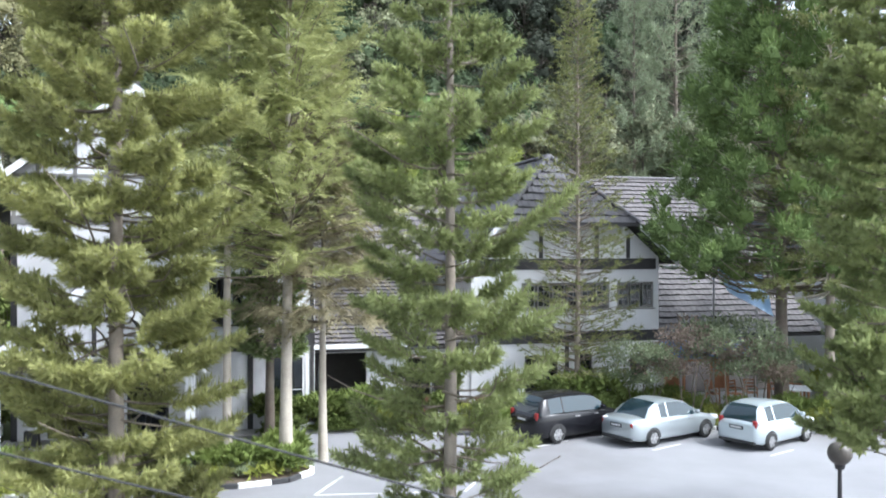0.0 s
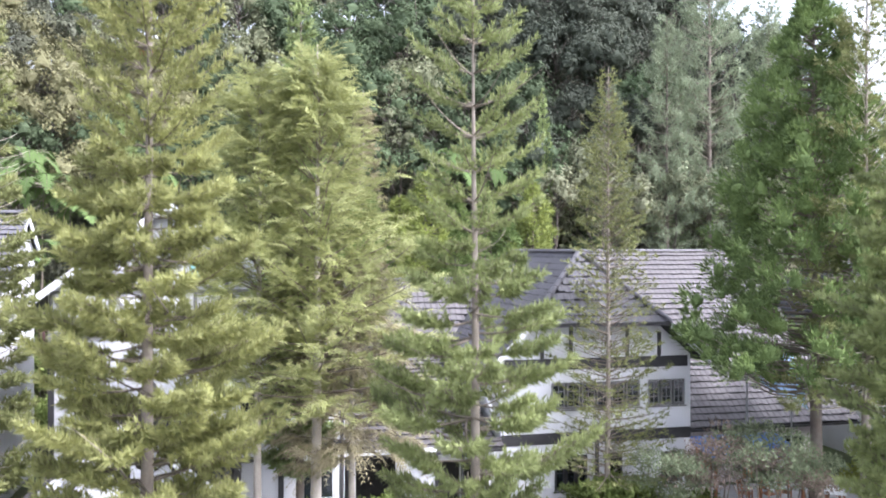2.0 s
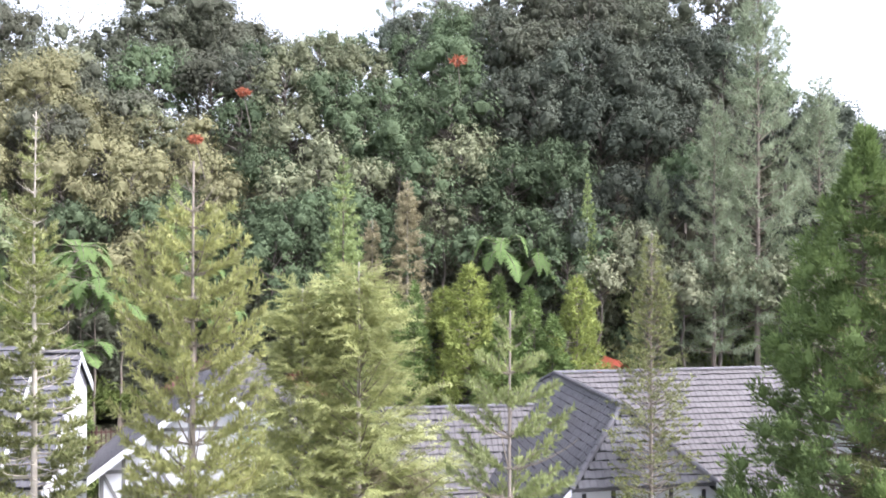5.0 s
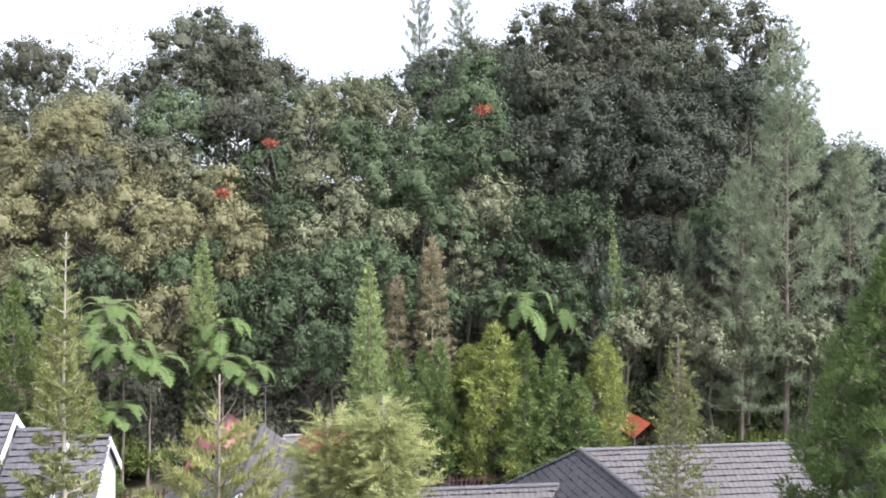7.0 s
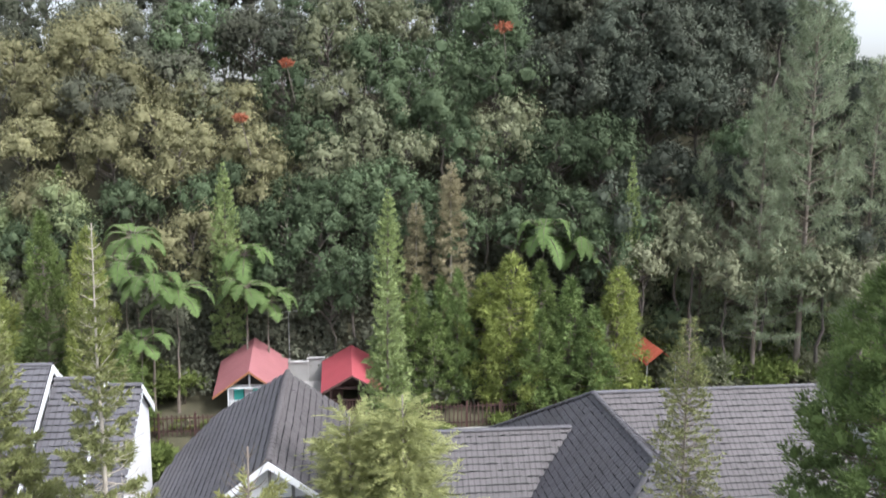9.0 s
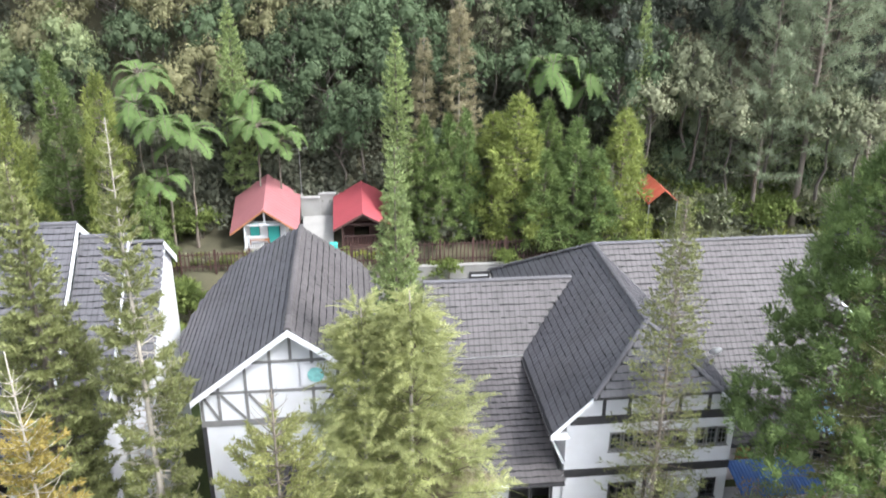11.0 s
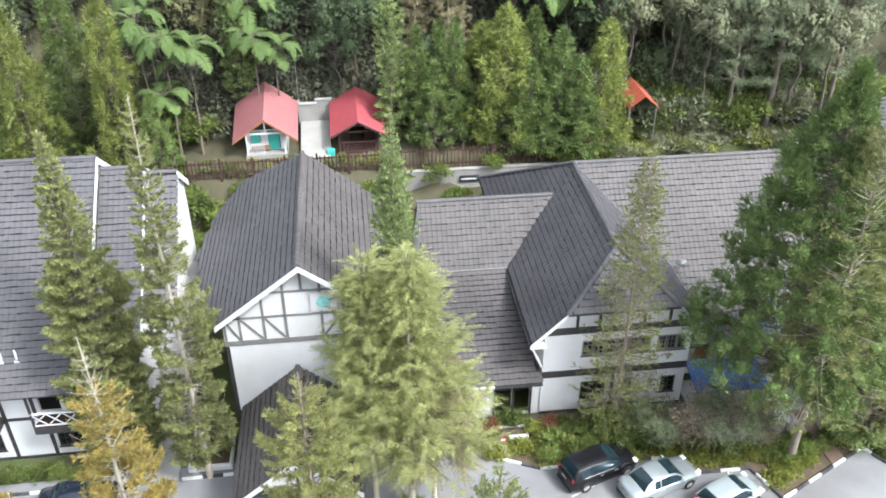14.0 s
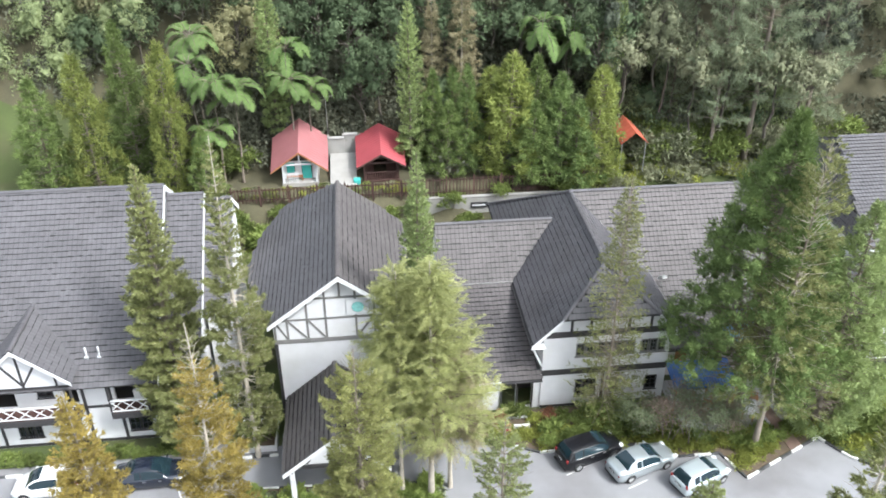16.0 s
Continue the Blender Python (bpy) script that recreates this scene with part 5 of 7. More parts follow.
def forest_crown(seed, R, leaf, bark, lobes, lsize, tall=0.85, drop=7.0, thin=1.0, hang=0.8):
    """A rainforest tree about its crown's middle: a forked trunk below, and leafy clumps over a dome, each clump covered with leaves that face outward and hang."""
    rng = np.random.default_rng(seed)
    tl = [(np.array([rng.normal() * 0.25 * (1 - i / 6), rng.normal() * 0.25 * (1 - i / 6), -drop + (drop + R * tall * 0.3) * i / 6]), 0.02 + (0.07 + R * 0.03) * (1 - i / 7)) for i in range(7)]
    lines, C, D, N, centres, radii = [tl], [], [], [], [], []
    for i in range(lobes):
        f = (i + rng.uniform(0, 1)) / lobes
        ez = 1 - 1.62 * f                                       # from the top down to the skirt
        az = i * 2.39996 + rng.uniform(-0.5, 0.5)
        e = math.sqrt(max(0.0, 1 - ez * ez))
        out = np.array([math.cos(az) * e, math.sin(az) * e, ez])
        c = out * np.array([R, R, R * tall]) * rng.uniform(0.5, 1.0)
        r = (0.42 + 0.85 * rng.uniform(0, 1) ** 1.6) * (R / 3.4) ** 0.5
        centres.append(c - out * 0.2 * r), radii.append(r * (0.6 if r > 0.7 else 0.4))
        stretch = rng.uniform(0.7, 1.35, 3)
        if i % 2 == 0:
            p = spot(tl, min(R * tall * 0.2, c[2] - 0.5 * R))
            lines.append([(p, 0.05 + 0.008 * R), ((p + c) / 2 + rng.normal(size=3) * 0.2, 0.04), (c, 0.012)])
        k = int(thin * 54 * r * r / (lsize * lsize * 3.4) * rng.uniform(0.75, 1.25))
        d = rng.normal(size=(k, 3))
        d /= np.linalg.norm(d, axis=1, keepdims=True)
        d = d[(d @ (out * 0.6 + np.array([0, 0, 0.7]))) > -0.15]
        k = len(d)
        C.append(c + d * stretch * r * rng.uniform(0.55, 1.25, (k, 1)))
        N.append(d + rng.normal(size=(k, 3)) * 0.24 + np.array([0, 0, 0.15]))
        D.append(rng.normal(size=(k, 3)) * 0.7 + np.array([0, 0, -hang]) + d * 0.25)
    C, D, N = np.concatenate(C), np.concatenate(D), np.concatenate(N)
    D -= N * (np.sum(D * N, axis=1, keepdims=True) / np.sum(N * N, axis=1, keepdims=True)) * 0.8
    n = len(C)
    v, fq = blades_at(C, D, lsize * rng.uniform(0.6, 1.35, n), lsize * 0.62 * rng.uniform(0.6, 1.3, n), rng, N)
    if thin > 0.5:
        v, fq = with_lumps(v, fq, centres, radii, rng)
    tv, tf = tubes(lines, 4)
    return raw_mesh("trunk", tv, tf, bark, True), raw_mesh("crown", v, fq, leaf)


def norfolk(seed, H, clear, rmax, cone, gap, per, leaf, bark, young=5.0, thick=0.125, wide=0.042, dens=66, leader=0.5, bare=0.0, trunk_r=0.2, lift=16, curl=0.28, sides=4.5, twig=None, low_lift=-10, neat=0.75, inner=0.08):
    """A Norfolk pine: whorls of upswept limbs clothed like fox tails with short needles, neat at the top, loose and tufted lower down."""
    rng = np.random.default_rng(seed)
    tl = trunk_line(H, trunk_r, rng)
    lines, C, D, L = [], [], [], []
    up = np.array([0, 0, 1.0])

    def tail(pts, s0, size, density):
        """Needles round a limb from the share s0 of its length to its tip."""
        seg = pts[1:] - pts[:-1]
        lens = np.linalg.norm(seg, axis=1)
        total = lens.sum()
        n = int(density * total * (1 - s0)) + 4
        g = np.sort(rng.uniform(s0, 1.0, n)) * total
        cum = np.concatenate([[0], np.cumsum(lens)])
        i = np.clip(np.searchsorted(cum, g) - 1, 0, len(seg) - 1)
        w = ((g - cum[i]) / np.maximum(lens[i], 1e-6))[:, None]
        t = seg[i] / np.maximum(lens[i], 1e-6)[:, None]
        rad = rng.normal(size=(n, 3))
        rad -= t * np.sum(rad * t, axis=1, keepdims=True)
        rad /= np.maximum(np.linalg.norm(rad, axis=1, keepdims=True), 1e-6)
        C.append(pts[i] + seg[i] * w)
        D.append(t * 0.75 + rad * 0.85 + up * 0.15)
        L.append(size * rng.uniform(0.75, 1.2, n) * (1.08 - 0.35 * (g / total) ** 3))

    z = clear
    while z < H - 0.25 * leader:
        below = H - z
        loose = below > young
        turn = rng.uniform(0, 6.28)
        count = per if below > 0.8 else 4
        for k in range(count):
            az = turn + 2 * math.pi * (k + rng.uniform(-0.25, 0.25)) / count
            r = min(rmax * min(1.0, neat + (1 - neat) * max(0.0, below - young) / 2.5), 0.17 + cone * below) * (rng.uniform(0.6, 1.15) if loose else rng.uniform(0.88, 1.06))
            el = radians((low_lift if loose else lift + max(0, 25 - 18 * below)) + rng.normal() * (8 if loose else 3))
            p = spot(tl, min(H - 0.03, max(0.2, z + rng.uniform(-1, 1) * gap * (0.5 if loose else 0.07))))
            h = np.array([math.cos(az), math.sin(az), 0])
            side = np.array([-h[1], h[0], 0])
            bow = (min(0.4, curl * 1.5) if loose else curl) * r
            pts = np.array([p + h * (r * g * math.cos(el)) + up * (r * g * math.sin(el) + bow * g * g) + side * (r * 0.08 * math.sin(5 * g + az) * loose) for g in np.linspace(0, 1, 6)])
            lines.append([(q, (0.011 + 0.009 * r) * (1 - 0.75 * i / 5)) for i, q in enumerate(pts)])
            if below < leader or rng.uniform() < bare:
                continue
            size = thick * (1.45 if loose else 0.8 + 0.3 * min(1, below / 1.5))
            s0 = rng.uniform(0.25, 0.45) if loose else inner
            tail(pts, s0, size, dens)
            if r < 0.45:
                continue
            m = int(sides * r + 1) if loose else int(0.55 * sides * r + 1)
            for j in range(m):
                g = s0 + (0.92 - s0) * (j + rng.uniform(0, 0.8)) / m
                q = pts[0] + (pts[-1] - pts[0]) * g + up * (bow * (g * g - g))
                long = (1 - g) * r * (0.5 if loose else 0.34) + 0.13
                for sg in (-1, 1):
                    a = h * rng.uniform(0.7, 1.0) + side * sg * (rng.uniform(0.45, 0.9) if loose else rng.uniform(0.3, 0.55)) + up * rng.uniform(0.0, 0.35)
                    a /= np.linalg.norm(a)
                    mid = q + a * long * 0.55
                    end = q + a * long + up * 0.22 * long
                    lines.append([(q, 0.008), (end, 0.004)])
                    tail(np.array([q, mid, end]), 0.1, size * 0.9, dens)
        z += gap * (rng.uniform(0.92, 1.08) if not loose else rng.uniform(0.75, 1.1)) * (0.72 if below < 1.6 else 1)
    C, D, L = np.concatenate(C), np.concatenate(D), np.concatenate(L)
    v, fq = blades_at(C, D, L, wide * rng.uniform(0.7, 1.3, len(C)), rng)
    tv, tf = tubes([tl], 9)
    lv, lf = tubes(lines, 3)
    return raw_mesh("trunk", tv, tf, bark, True), raw_mesh("branchwork", lv, lf, twig or TWIG, True), raw_mesh("crown", v, fq, leaf)


def plant(name, meshes, m, label, category="tree", group="", names=("trunk", "branchwork", "crown")):
    t = thing(name, m, label, category, group)
    for n, me in zip(names, meshes):
        ob = part(n, me, None, t)
        if n != "trunk":
            tagged(ob, kind="stuff")
    return t


def stand(x, y, scale=1.0, turn=0.0, squash=1.0, sink=0.05):
    return pose(x, y, land(x, y) - sink, 0, 0, turn) @ Matrix.Diagonal((scale * squash, scale * squash, scale, 1))


# ---- the conifers of the car park ----
FAN = dict(style="fan", curve=0.6, reach_=0.25)
CAR_PARK = "car park conifers"
plant("conifer", norfolk(11, 18.95, 0.9, 2.3, 0.44, 0.46, 7, NEEDLE_YG, BARK_MID, young=6.5, neat=0.64, leader=1.0, bare=0.10, trunk_r=0.17, curl=0.5, lift=6, dens=58, thick=0.16, inner=0.18), stand(-5.95, 15.45), "tall yellow-green Norfolk pine with upswept tiered limbs", group=CAR_PARK)
plant("conifer", norfolk(12, 16.2, 0.9, 2.0, 0.44, 0.56, 7, NEEDLE, BARK_MID, young=5.5, neat=0.62, leader=0.05, bare=0.08, trunk_r=0.14, thick=0.14, curl=0.36, lift=10, dens=52, inner=0.15), stand(0.1, 15.2), "Norfolk pine with a straight pale trunk and tiered limbs", group=CAR_PARK)
plant("conifer", norfolk(25, 14.6, 3.2, 1.7, 0.42, 0.44, 7, NEEDLE, BARK, young=2.5, leader=0.2, trunk_r=0.16, dens=34, wide=0.07), stand(8.10, 15.0), "green Norfolk pine beside the lamp post", group=CAR_PARK)
plant("conifer", conifer("c", 13, 16.9, 6.0, 4.1, 0.48, 8, NEEDLE_L, BARK_PALE, tufts=13, blades=12, blen=0.30, bwid=0.045, rise=(0, 62), taper=0.85, trunk_r=0.2, round_=0.05, droop=0.12, size=1.1, **FAN), stand(-4.7, 25.3), "bushy pale green cypress with feathery drooping sprays", group=CAR_PARK)
plant("conifer", conifer("d", 14, 16.1, 6.4, 2.7, 0.52, 7, NEEDLE_L, BARK_PALE, tufts=12, blades=12, blen=0.30, bwid=0.045, rise=(0, 60), taper=0.62, trunk_r=0.15, droop=0.12, size=1.05, **FAN), stand(-6.36, 25.2), "second bushy pale green cypress on the island", group=CAR_PARK)
plant("conifer", conifer("d2", 24, 10.6, 4.4, 2.3, 0.46, 7, NEEDLE_T, BARK_PALE, tufts=13, blades=12, blen=0.32, bwid=0.04, rise=(5, 50), taper=0.5, trunk_r=0.15, droop=0.45, size=1.0, **FAN), stand(-3.75, 26.5), "cypress with drooping blond dead sprays beside the taller one", group=CAR_PARK)
plant("conifer", norfolk(15, 20.5, 3.0, 1.6, 0.17, 0.46, 7, NEEDLE_G, BARK, young=9.0, leader=0.15, trunk_r=0.16, thick=0.22, wide=0.085, dens=20, sides=2.6), stand(-6.0, 29.6), "slim Norfolk pine behind the porch", group=CAR_PARK)
SPARSE = conifer("f", 16, 18.8, 2.0, 2.6, 0.32, 9, NEEDLE_B, BARK_MID, tufts=7, blades=9, blen=0.2, bwid=0.045, rise=(2, 35), trunk_r=0.13, taper=0.62, bare=0.26, limb=0.018)
plant("conifer", SPARSE, stand(5.3, 33.6, 0.955), "thin half-bare conifer in front of the house", group=CAR_PARK)
plant("conifer", lumpy_conifer(17, 22.3, 5.6, 5.6, NEEDLE_D, BARK, 480, 0.66, 0.78, 140, 0.27, 0.068, 0.26, belly=0.06, ragged=0.5), stand(13.8, 34.7), "broad green conifer with dense ragged sprays", group=CAR_PARK)
plant("conifer", conifer("h", 18, 21.4, 5.0, 3.5, 0.52, 7, NEEDLE_B, BARK_MID, twig=TWIG_PALE, tufts=15, blades=16, blen=0.24, bwid=0.05, rise=(-16, 45), taper=0.6, trunk_r=0.2, bare=0.32, style="brush", size=0.42), stand(14.75, 32.5), "grey-green conifer with some bare dead limbs", group=CAR_PARK)
FULL = lumpy_conifer(19, 17.0, 0.8, 3.4, NEEDLE_G, BARK, 230, 0.6, 0.6, 110, 0.28, 0.075, 0.22)
plant("conifer", FULL, stand(18.9, 35.2), "full green conifer at the edge of the car park", group=CAR_PARK)
plant("conifer", FULL, stand(21.4, 37.5, 0.85, 70), "bushy green conifer beyond the terrace", group=CAR_PARK)
DENSE = norfolk(20, 19.8, 1.2, 2.3, 0.22, 0.46, 8, NEEDLE_B, BARK, young=6.0, leader=0.15, trunk_r=0.2, thick=0.22, wide=0.085, dens=20, sides=2.6)
plant("conifer", DENSE, stand(-20.6, 27.6), "dense brownish green conifer beside the long house", group=CAR_PARK)
SLIM = norfolk(21, 21.9, 2.0, 1.8, 0.16, 0.50, 7, NEEDLE_B, BARK_PALE, young=7.0, leader=0.3, bare=0.28, trunk_r=0.17, twig=TWIG_PALE, thick=0.22, wide=0.085, dens=20, sides=2.6)
plant("conifer", SLIM, stand(-16.0, 27.1), "slim half-bare Norfolk pine beside the path", group=CAR_PARK)
plant("conifer", norfolk(22, 18.9, 2.0, 1.7, 0.26, 0.5, 7, NEEDLE_Y, BARK_PALE, young=5.0, leader=2.6, bare=0.22, trunk_r=0.16, thick=0.19, wide=0.07, dens=26, sides=3.0, twig=TWIG_PALE), stand(-13.0, 16.1), "yellowing conifer with a bare leading shoot", group=CAR_PARK)
plant("conifer", norfolk(23, 14.5, 1.2, 1.7, 0.3, 0.48, 7, NEEDLE_Y, BARK_PALE, young=4.0, leader=0.2, trunk_r=0.14, thick=0.19, wide=0.07, dens=26, sides=3.0), stand(-19.3, 16.0), "young yellowing conifer in the car park", group=CAR_PARK)
plant("conifer", SLIM, stand(15.4, 18.0, 0.86, 80), "thin conifer with a pale trunk", group=CAR_PARK)

# ---- conifers on the bank and the slope ----
YF = dict(trunk_r=0.14, uplift=0.1, ragged=0.42)
YOUNG = lumpy_conifer(31, 11.0, 0.4, 3.0, NEEDLE_S, BARK, 120, 0.46, 0.72, 68, 0.44, 0.092, **YF)
YOUNG_D = lumpy_conifer(36, 11.0, 0.4, 3.0, NEEDLE_D, BARK, 120, 0.46, 0.78, 68, 0.44, 0.092, **YF)
YOUNG_Y = lumpy_conifer(32, 11.0, 0.4, 3.2, NEEDLE_SY, BARK, 120, 0.5, 0.58, 68, 0.44, 0.092, **YF)
SPIRE = norfolk(33, 17.0, 2.0, 1.7, 0.26, 0.56, 6, NEEDLE_G, BARK, young=12.0, thick=0.32, wide=0.12, dens=12, leader=0.1, sides=2.2, trunk_r=0.15, neat=0.9)
TANNED = conifer("p2", 37, 17.0, 2.0, 2.2, 0.5, 6, NEEDLE_T, BARK_PALE, tufts=8, blades=10, blen=0.5, bwid=0.07, rise=(5, 42), taper=0.5, trunk_r=0.16, droop=0.5)
PINE = conifer("q", 34, 24.0, 5.0, 4.6, 0.7, 6, NEEDLE_GREY, BARK, tufts=12, blades=12, blen=0.5, bwid=0.06, rise=(0, 35), taper=0.5, trunk_r=0.26, bare=0.08, spread=0.9)
FULL_HEIGHT = {id(YOUNG): 11.0, id(YOUNG_Y): 11.0, id(YOUNG_D): 11.0, id(SPIRE): 17.0, id(TANNED): 17.0, id(PINE): 24.0}
for kind, x, y, top, squash, label in (
        (YOUNG, -10.2, 59.0, 14.7, 0.8, "young green conifer"), (YOUNG_D, -7.2, 59.2, 15.2, 0.8, "young dark green conifer"), (YOUNG_Y, -3.4, 59.3, 16.5, 1.1, "bushy yellow-tipped conifer"),
        (YOUNG_D, 0.8, 59.5, 14.8, 1.15, "bushy dark conifer"), (YOUNG_Y, 4.1, 59.5, 15.7, 0.95, "yellow-green young conifer"), (YOUNG, -1.4, 61.5, 15.6, 1.0, "young green conifer"), (YOUNG_D, -8.8, 61.5, 14.2, 1.0, "young dark green conifer"),
        (YOUNG, -8.7, 57.9, 12.3, 1.2, "bushy green conifer"), (YOUNG_Y, -5.3, 60.3, 14.8, 1.2, "yellow-green conifer"), (YOUNG, -1.3, 58.4, 12.6, 1.25, "bushy green conifer"), (YOUNG_D, 2.4, 58.5, 13.0, 1.15, "bushy dark conifer"), 
        (YOUNG_Y, -30.7, 51.0, 18.8, 0.8, "yellow-green conifer"),
        (YOUNG, -35.4, 53.3, 19.6, 0.9, "green conifer"), (YOUNG, -27.8, 50.2, 12.0, 0.9, "green conifer"), (YOUNG_Y, -37.5, 50.0, 17.8, 0.9, "yellow-green conifer"), (YOUNG, -41.0, 49.0, 16.0, 1.0, "green conifer"),
        (SPIRE, -24.2, 58.4, 22.3, 0.9, "slender tiered Norfolk pine"), (SPIRE, -12.0, 58.0, 20.7, 0.9, "tall light green tiered conifer"), (TANNED, -8.2, 63.0, 22.6, 0.9, "tall tan-grey drooping tree"), (TANNED, -10.8, 62.5, 19.6, 0.9, "tan-grey drooping tree"), (SPIRE, 5.2, 64.2, 22.8, 0.55, "thin bare-stemmed tree"),
        (PINE, 10.6, 66.0, 23.6, 0.62, "grey-green conifer"), (PINE, 17.6, 64.5, 37.5, 0.95, "tall grey-green pine with a long bare trunk"), (PINE, 14.3, 63.5, 28.0, 0.75, "grey-green pine"),
        (PINE, 22.5, 66.0, 30.0, 0.8, "grey-green pine"), (PINE, -14.5, 98.0, 62.0, 0.5, "thin tall pine on the crest"), (PINE, -9.6, 97.0, 60.0, 0.5, "thin tall pine on the crest"), (YOUNG, -40, 63.0, 22.0, 0.8, "green conifer")):
    z = land(x, y)
    s = (top - z) / FULL_HEIGHT[id(kind)]
    plant("conifer", kind, stand(x, y, s, (x * 37) % 360, squash / max(s, 0.8) if s > 1 else squash), label + " on the slope", group="slope conifers")

# ---- forest ----
# crowns over the hillside: x, y, height of the crown's middle, radius
OLIVE = [
    (-43.5, 75.1, 31.2, 4.1), (-45.0, 69.6, 27.6, 3.3), (-41.3, 67.4, 25.1, 3.4), (-43.5, 64.3, 23.3, 2.8), (-38.3, 71.3, 27.4, 3.4), (-34.5, 68.6, 24.8, 2.7),
    (-36.7, 65.1, 22.4, 3.1), (-25.2, 67.8, 22.9, 2.7), (-28.1, 71.3, 26.1, 2.6), (-40.2, 62.1, 19.3, 2.7), (-24.3, 65.3, 20.1, 2.4), (-33.3, 71.4, 26.9, 2.3),
    (-28.9, 66.2, 22.4, 2.2), (-32.3, 64.2, 20.6, 2.3), (-48.6, 70.8, 29.5, 3.1),
]
LIGHT = [
    (-21.4, 76.5, 31.8, 3.6), (-20.0, 73.5, 27.4, 3.2), (-31.4, 71.8, 26.9, 2.6), (-4.7, 70.3, 24.3, 3.6),
    (-16.3, 68.7, 22.4, 2.3), (-12.5, 68.9, 22.9, 2.3), (-5.8, 66.4, 19.7, 1.9), (-15.2, 80.3, 34.1, 3.2), 
]
GREEN = [
    (-16.2, 74.8, 29.8, 3.3), (-11.5, 74.5, 29.4, 3.5), (-13.2, 72.4, 26.3, 2.9), (-5.9, 73.5, 28.3, 3.7), (-24.5, 72.9, 27.4, 2.7), (-21.4, 69.4, 23.4, 3.0),
    (-10.1, 71.3, 25.3, 2.9), (-0.5, 69.0, 22.9, 3.2), (3.1, 69.3, 22.9, 3.3), (-21.0, 65.2, 19.3, 2.6), (-34.9, 78.3, 32.8, 4.0), (-5.9, 87.2, 38.1, 3.8),
    (-17.7, 65.0, 18.4, 2.8), (-15.5, 61.8, 14.0, 2.5), (-21.0, 62.6, 16.4, 2.5), (-14.2, 63.9, 17.2, 2.1), (1.2, 65.8, 17.6, 2.9), (14.2, 70.2, 23.3, 2.8),
    (-6.2, 77.0, 32.7, 3.6),
]
DARK = [
    (-8.0, 97.0, 41.8, 3.5), (-4.5, 96.0, 42.4, 3.6), (-12.0, 97.0, 41.0, 3.2),
    (-59.2, 92.4, 41.6, 5.3), (-46.7, 83.3, 36.3, 3.6), (-56.0, 82.0, 36.0, 3.6), (-39.4, 93.0, 41.2, 6.0), (-35.4, 94.9, 41.2, 6.1), (-38.5, 95.9, 43.1, 5.5),
    (-30.1, 94.2, 39.9, 3.8), (-41.1, 85.3, 37.4, 3.4), (-29.0, 77.9, 32.9, 3.7), (-0.8, 91.1, 42.3, 4.3), (4.0, 92.8, 43.8, 5.7), (10.0, 93.0, 44.2, 6.0),
    (15.3, 93.0, 45.3, 4.7), (20.2, 89.1, 41.3, 4.8), (2.0, 82.5, 35.5, 4.8), (7.0, 84.5, 36.8, 5.2), (12.5, 85.7, 38.0, 5.2), (-38.6, 76.6, 32.1, 2.8),
    (-34.7, 74.3, 29.7, 2.4), (-38.9, 74.0, 30.2, 2.4), (-46.8, 78.7, 34.2, 3.1), (-27.2, 80.8, 34.4, 2.9), (-24.0, 87.8, 36.8, 3.2),
]
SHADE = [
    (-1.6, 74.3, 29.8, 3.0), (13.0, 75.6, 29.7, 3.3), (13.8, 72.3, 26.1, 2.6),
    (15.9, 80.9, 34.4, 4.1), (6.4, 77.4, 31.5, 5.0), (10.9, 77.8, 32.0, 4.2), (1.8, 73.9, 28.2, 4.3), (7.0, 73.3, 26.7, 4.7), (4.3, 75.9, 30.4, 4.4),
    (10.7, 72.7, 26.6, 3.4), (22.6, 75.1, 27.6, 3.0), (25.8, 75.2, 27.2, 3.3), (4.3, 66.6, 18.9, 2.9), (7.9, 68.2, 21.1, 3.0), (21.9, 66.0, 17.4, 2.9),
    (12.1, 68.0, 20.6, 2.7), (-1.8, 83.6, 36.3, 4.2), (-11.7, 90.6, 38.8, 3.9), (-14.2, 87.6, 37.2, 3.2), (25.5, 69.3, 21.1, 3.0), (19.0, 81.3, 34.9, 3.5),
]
SCRUB = [
    (12.1, 63.3, 14.2, 2.1), (15.0, 64.0, 15.4, 2.3), (18.8, 63.5, 14.7, 2.3), (9.8, 64.2, 15.7, 2.1), (6.1, 63.7, 14.9, 2.1), (20.9, 62.9, 14.0, 2.3),
    (-15.9, 71.3, 24.8, 2.6), (-43.5, 81.0, 35.3, 2.1), (8.8, 65.2, 17.3, 2.1),
]
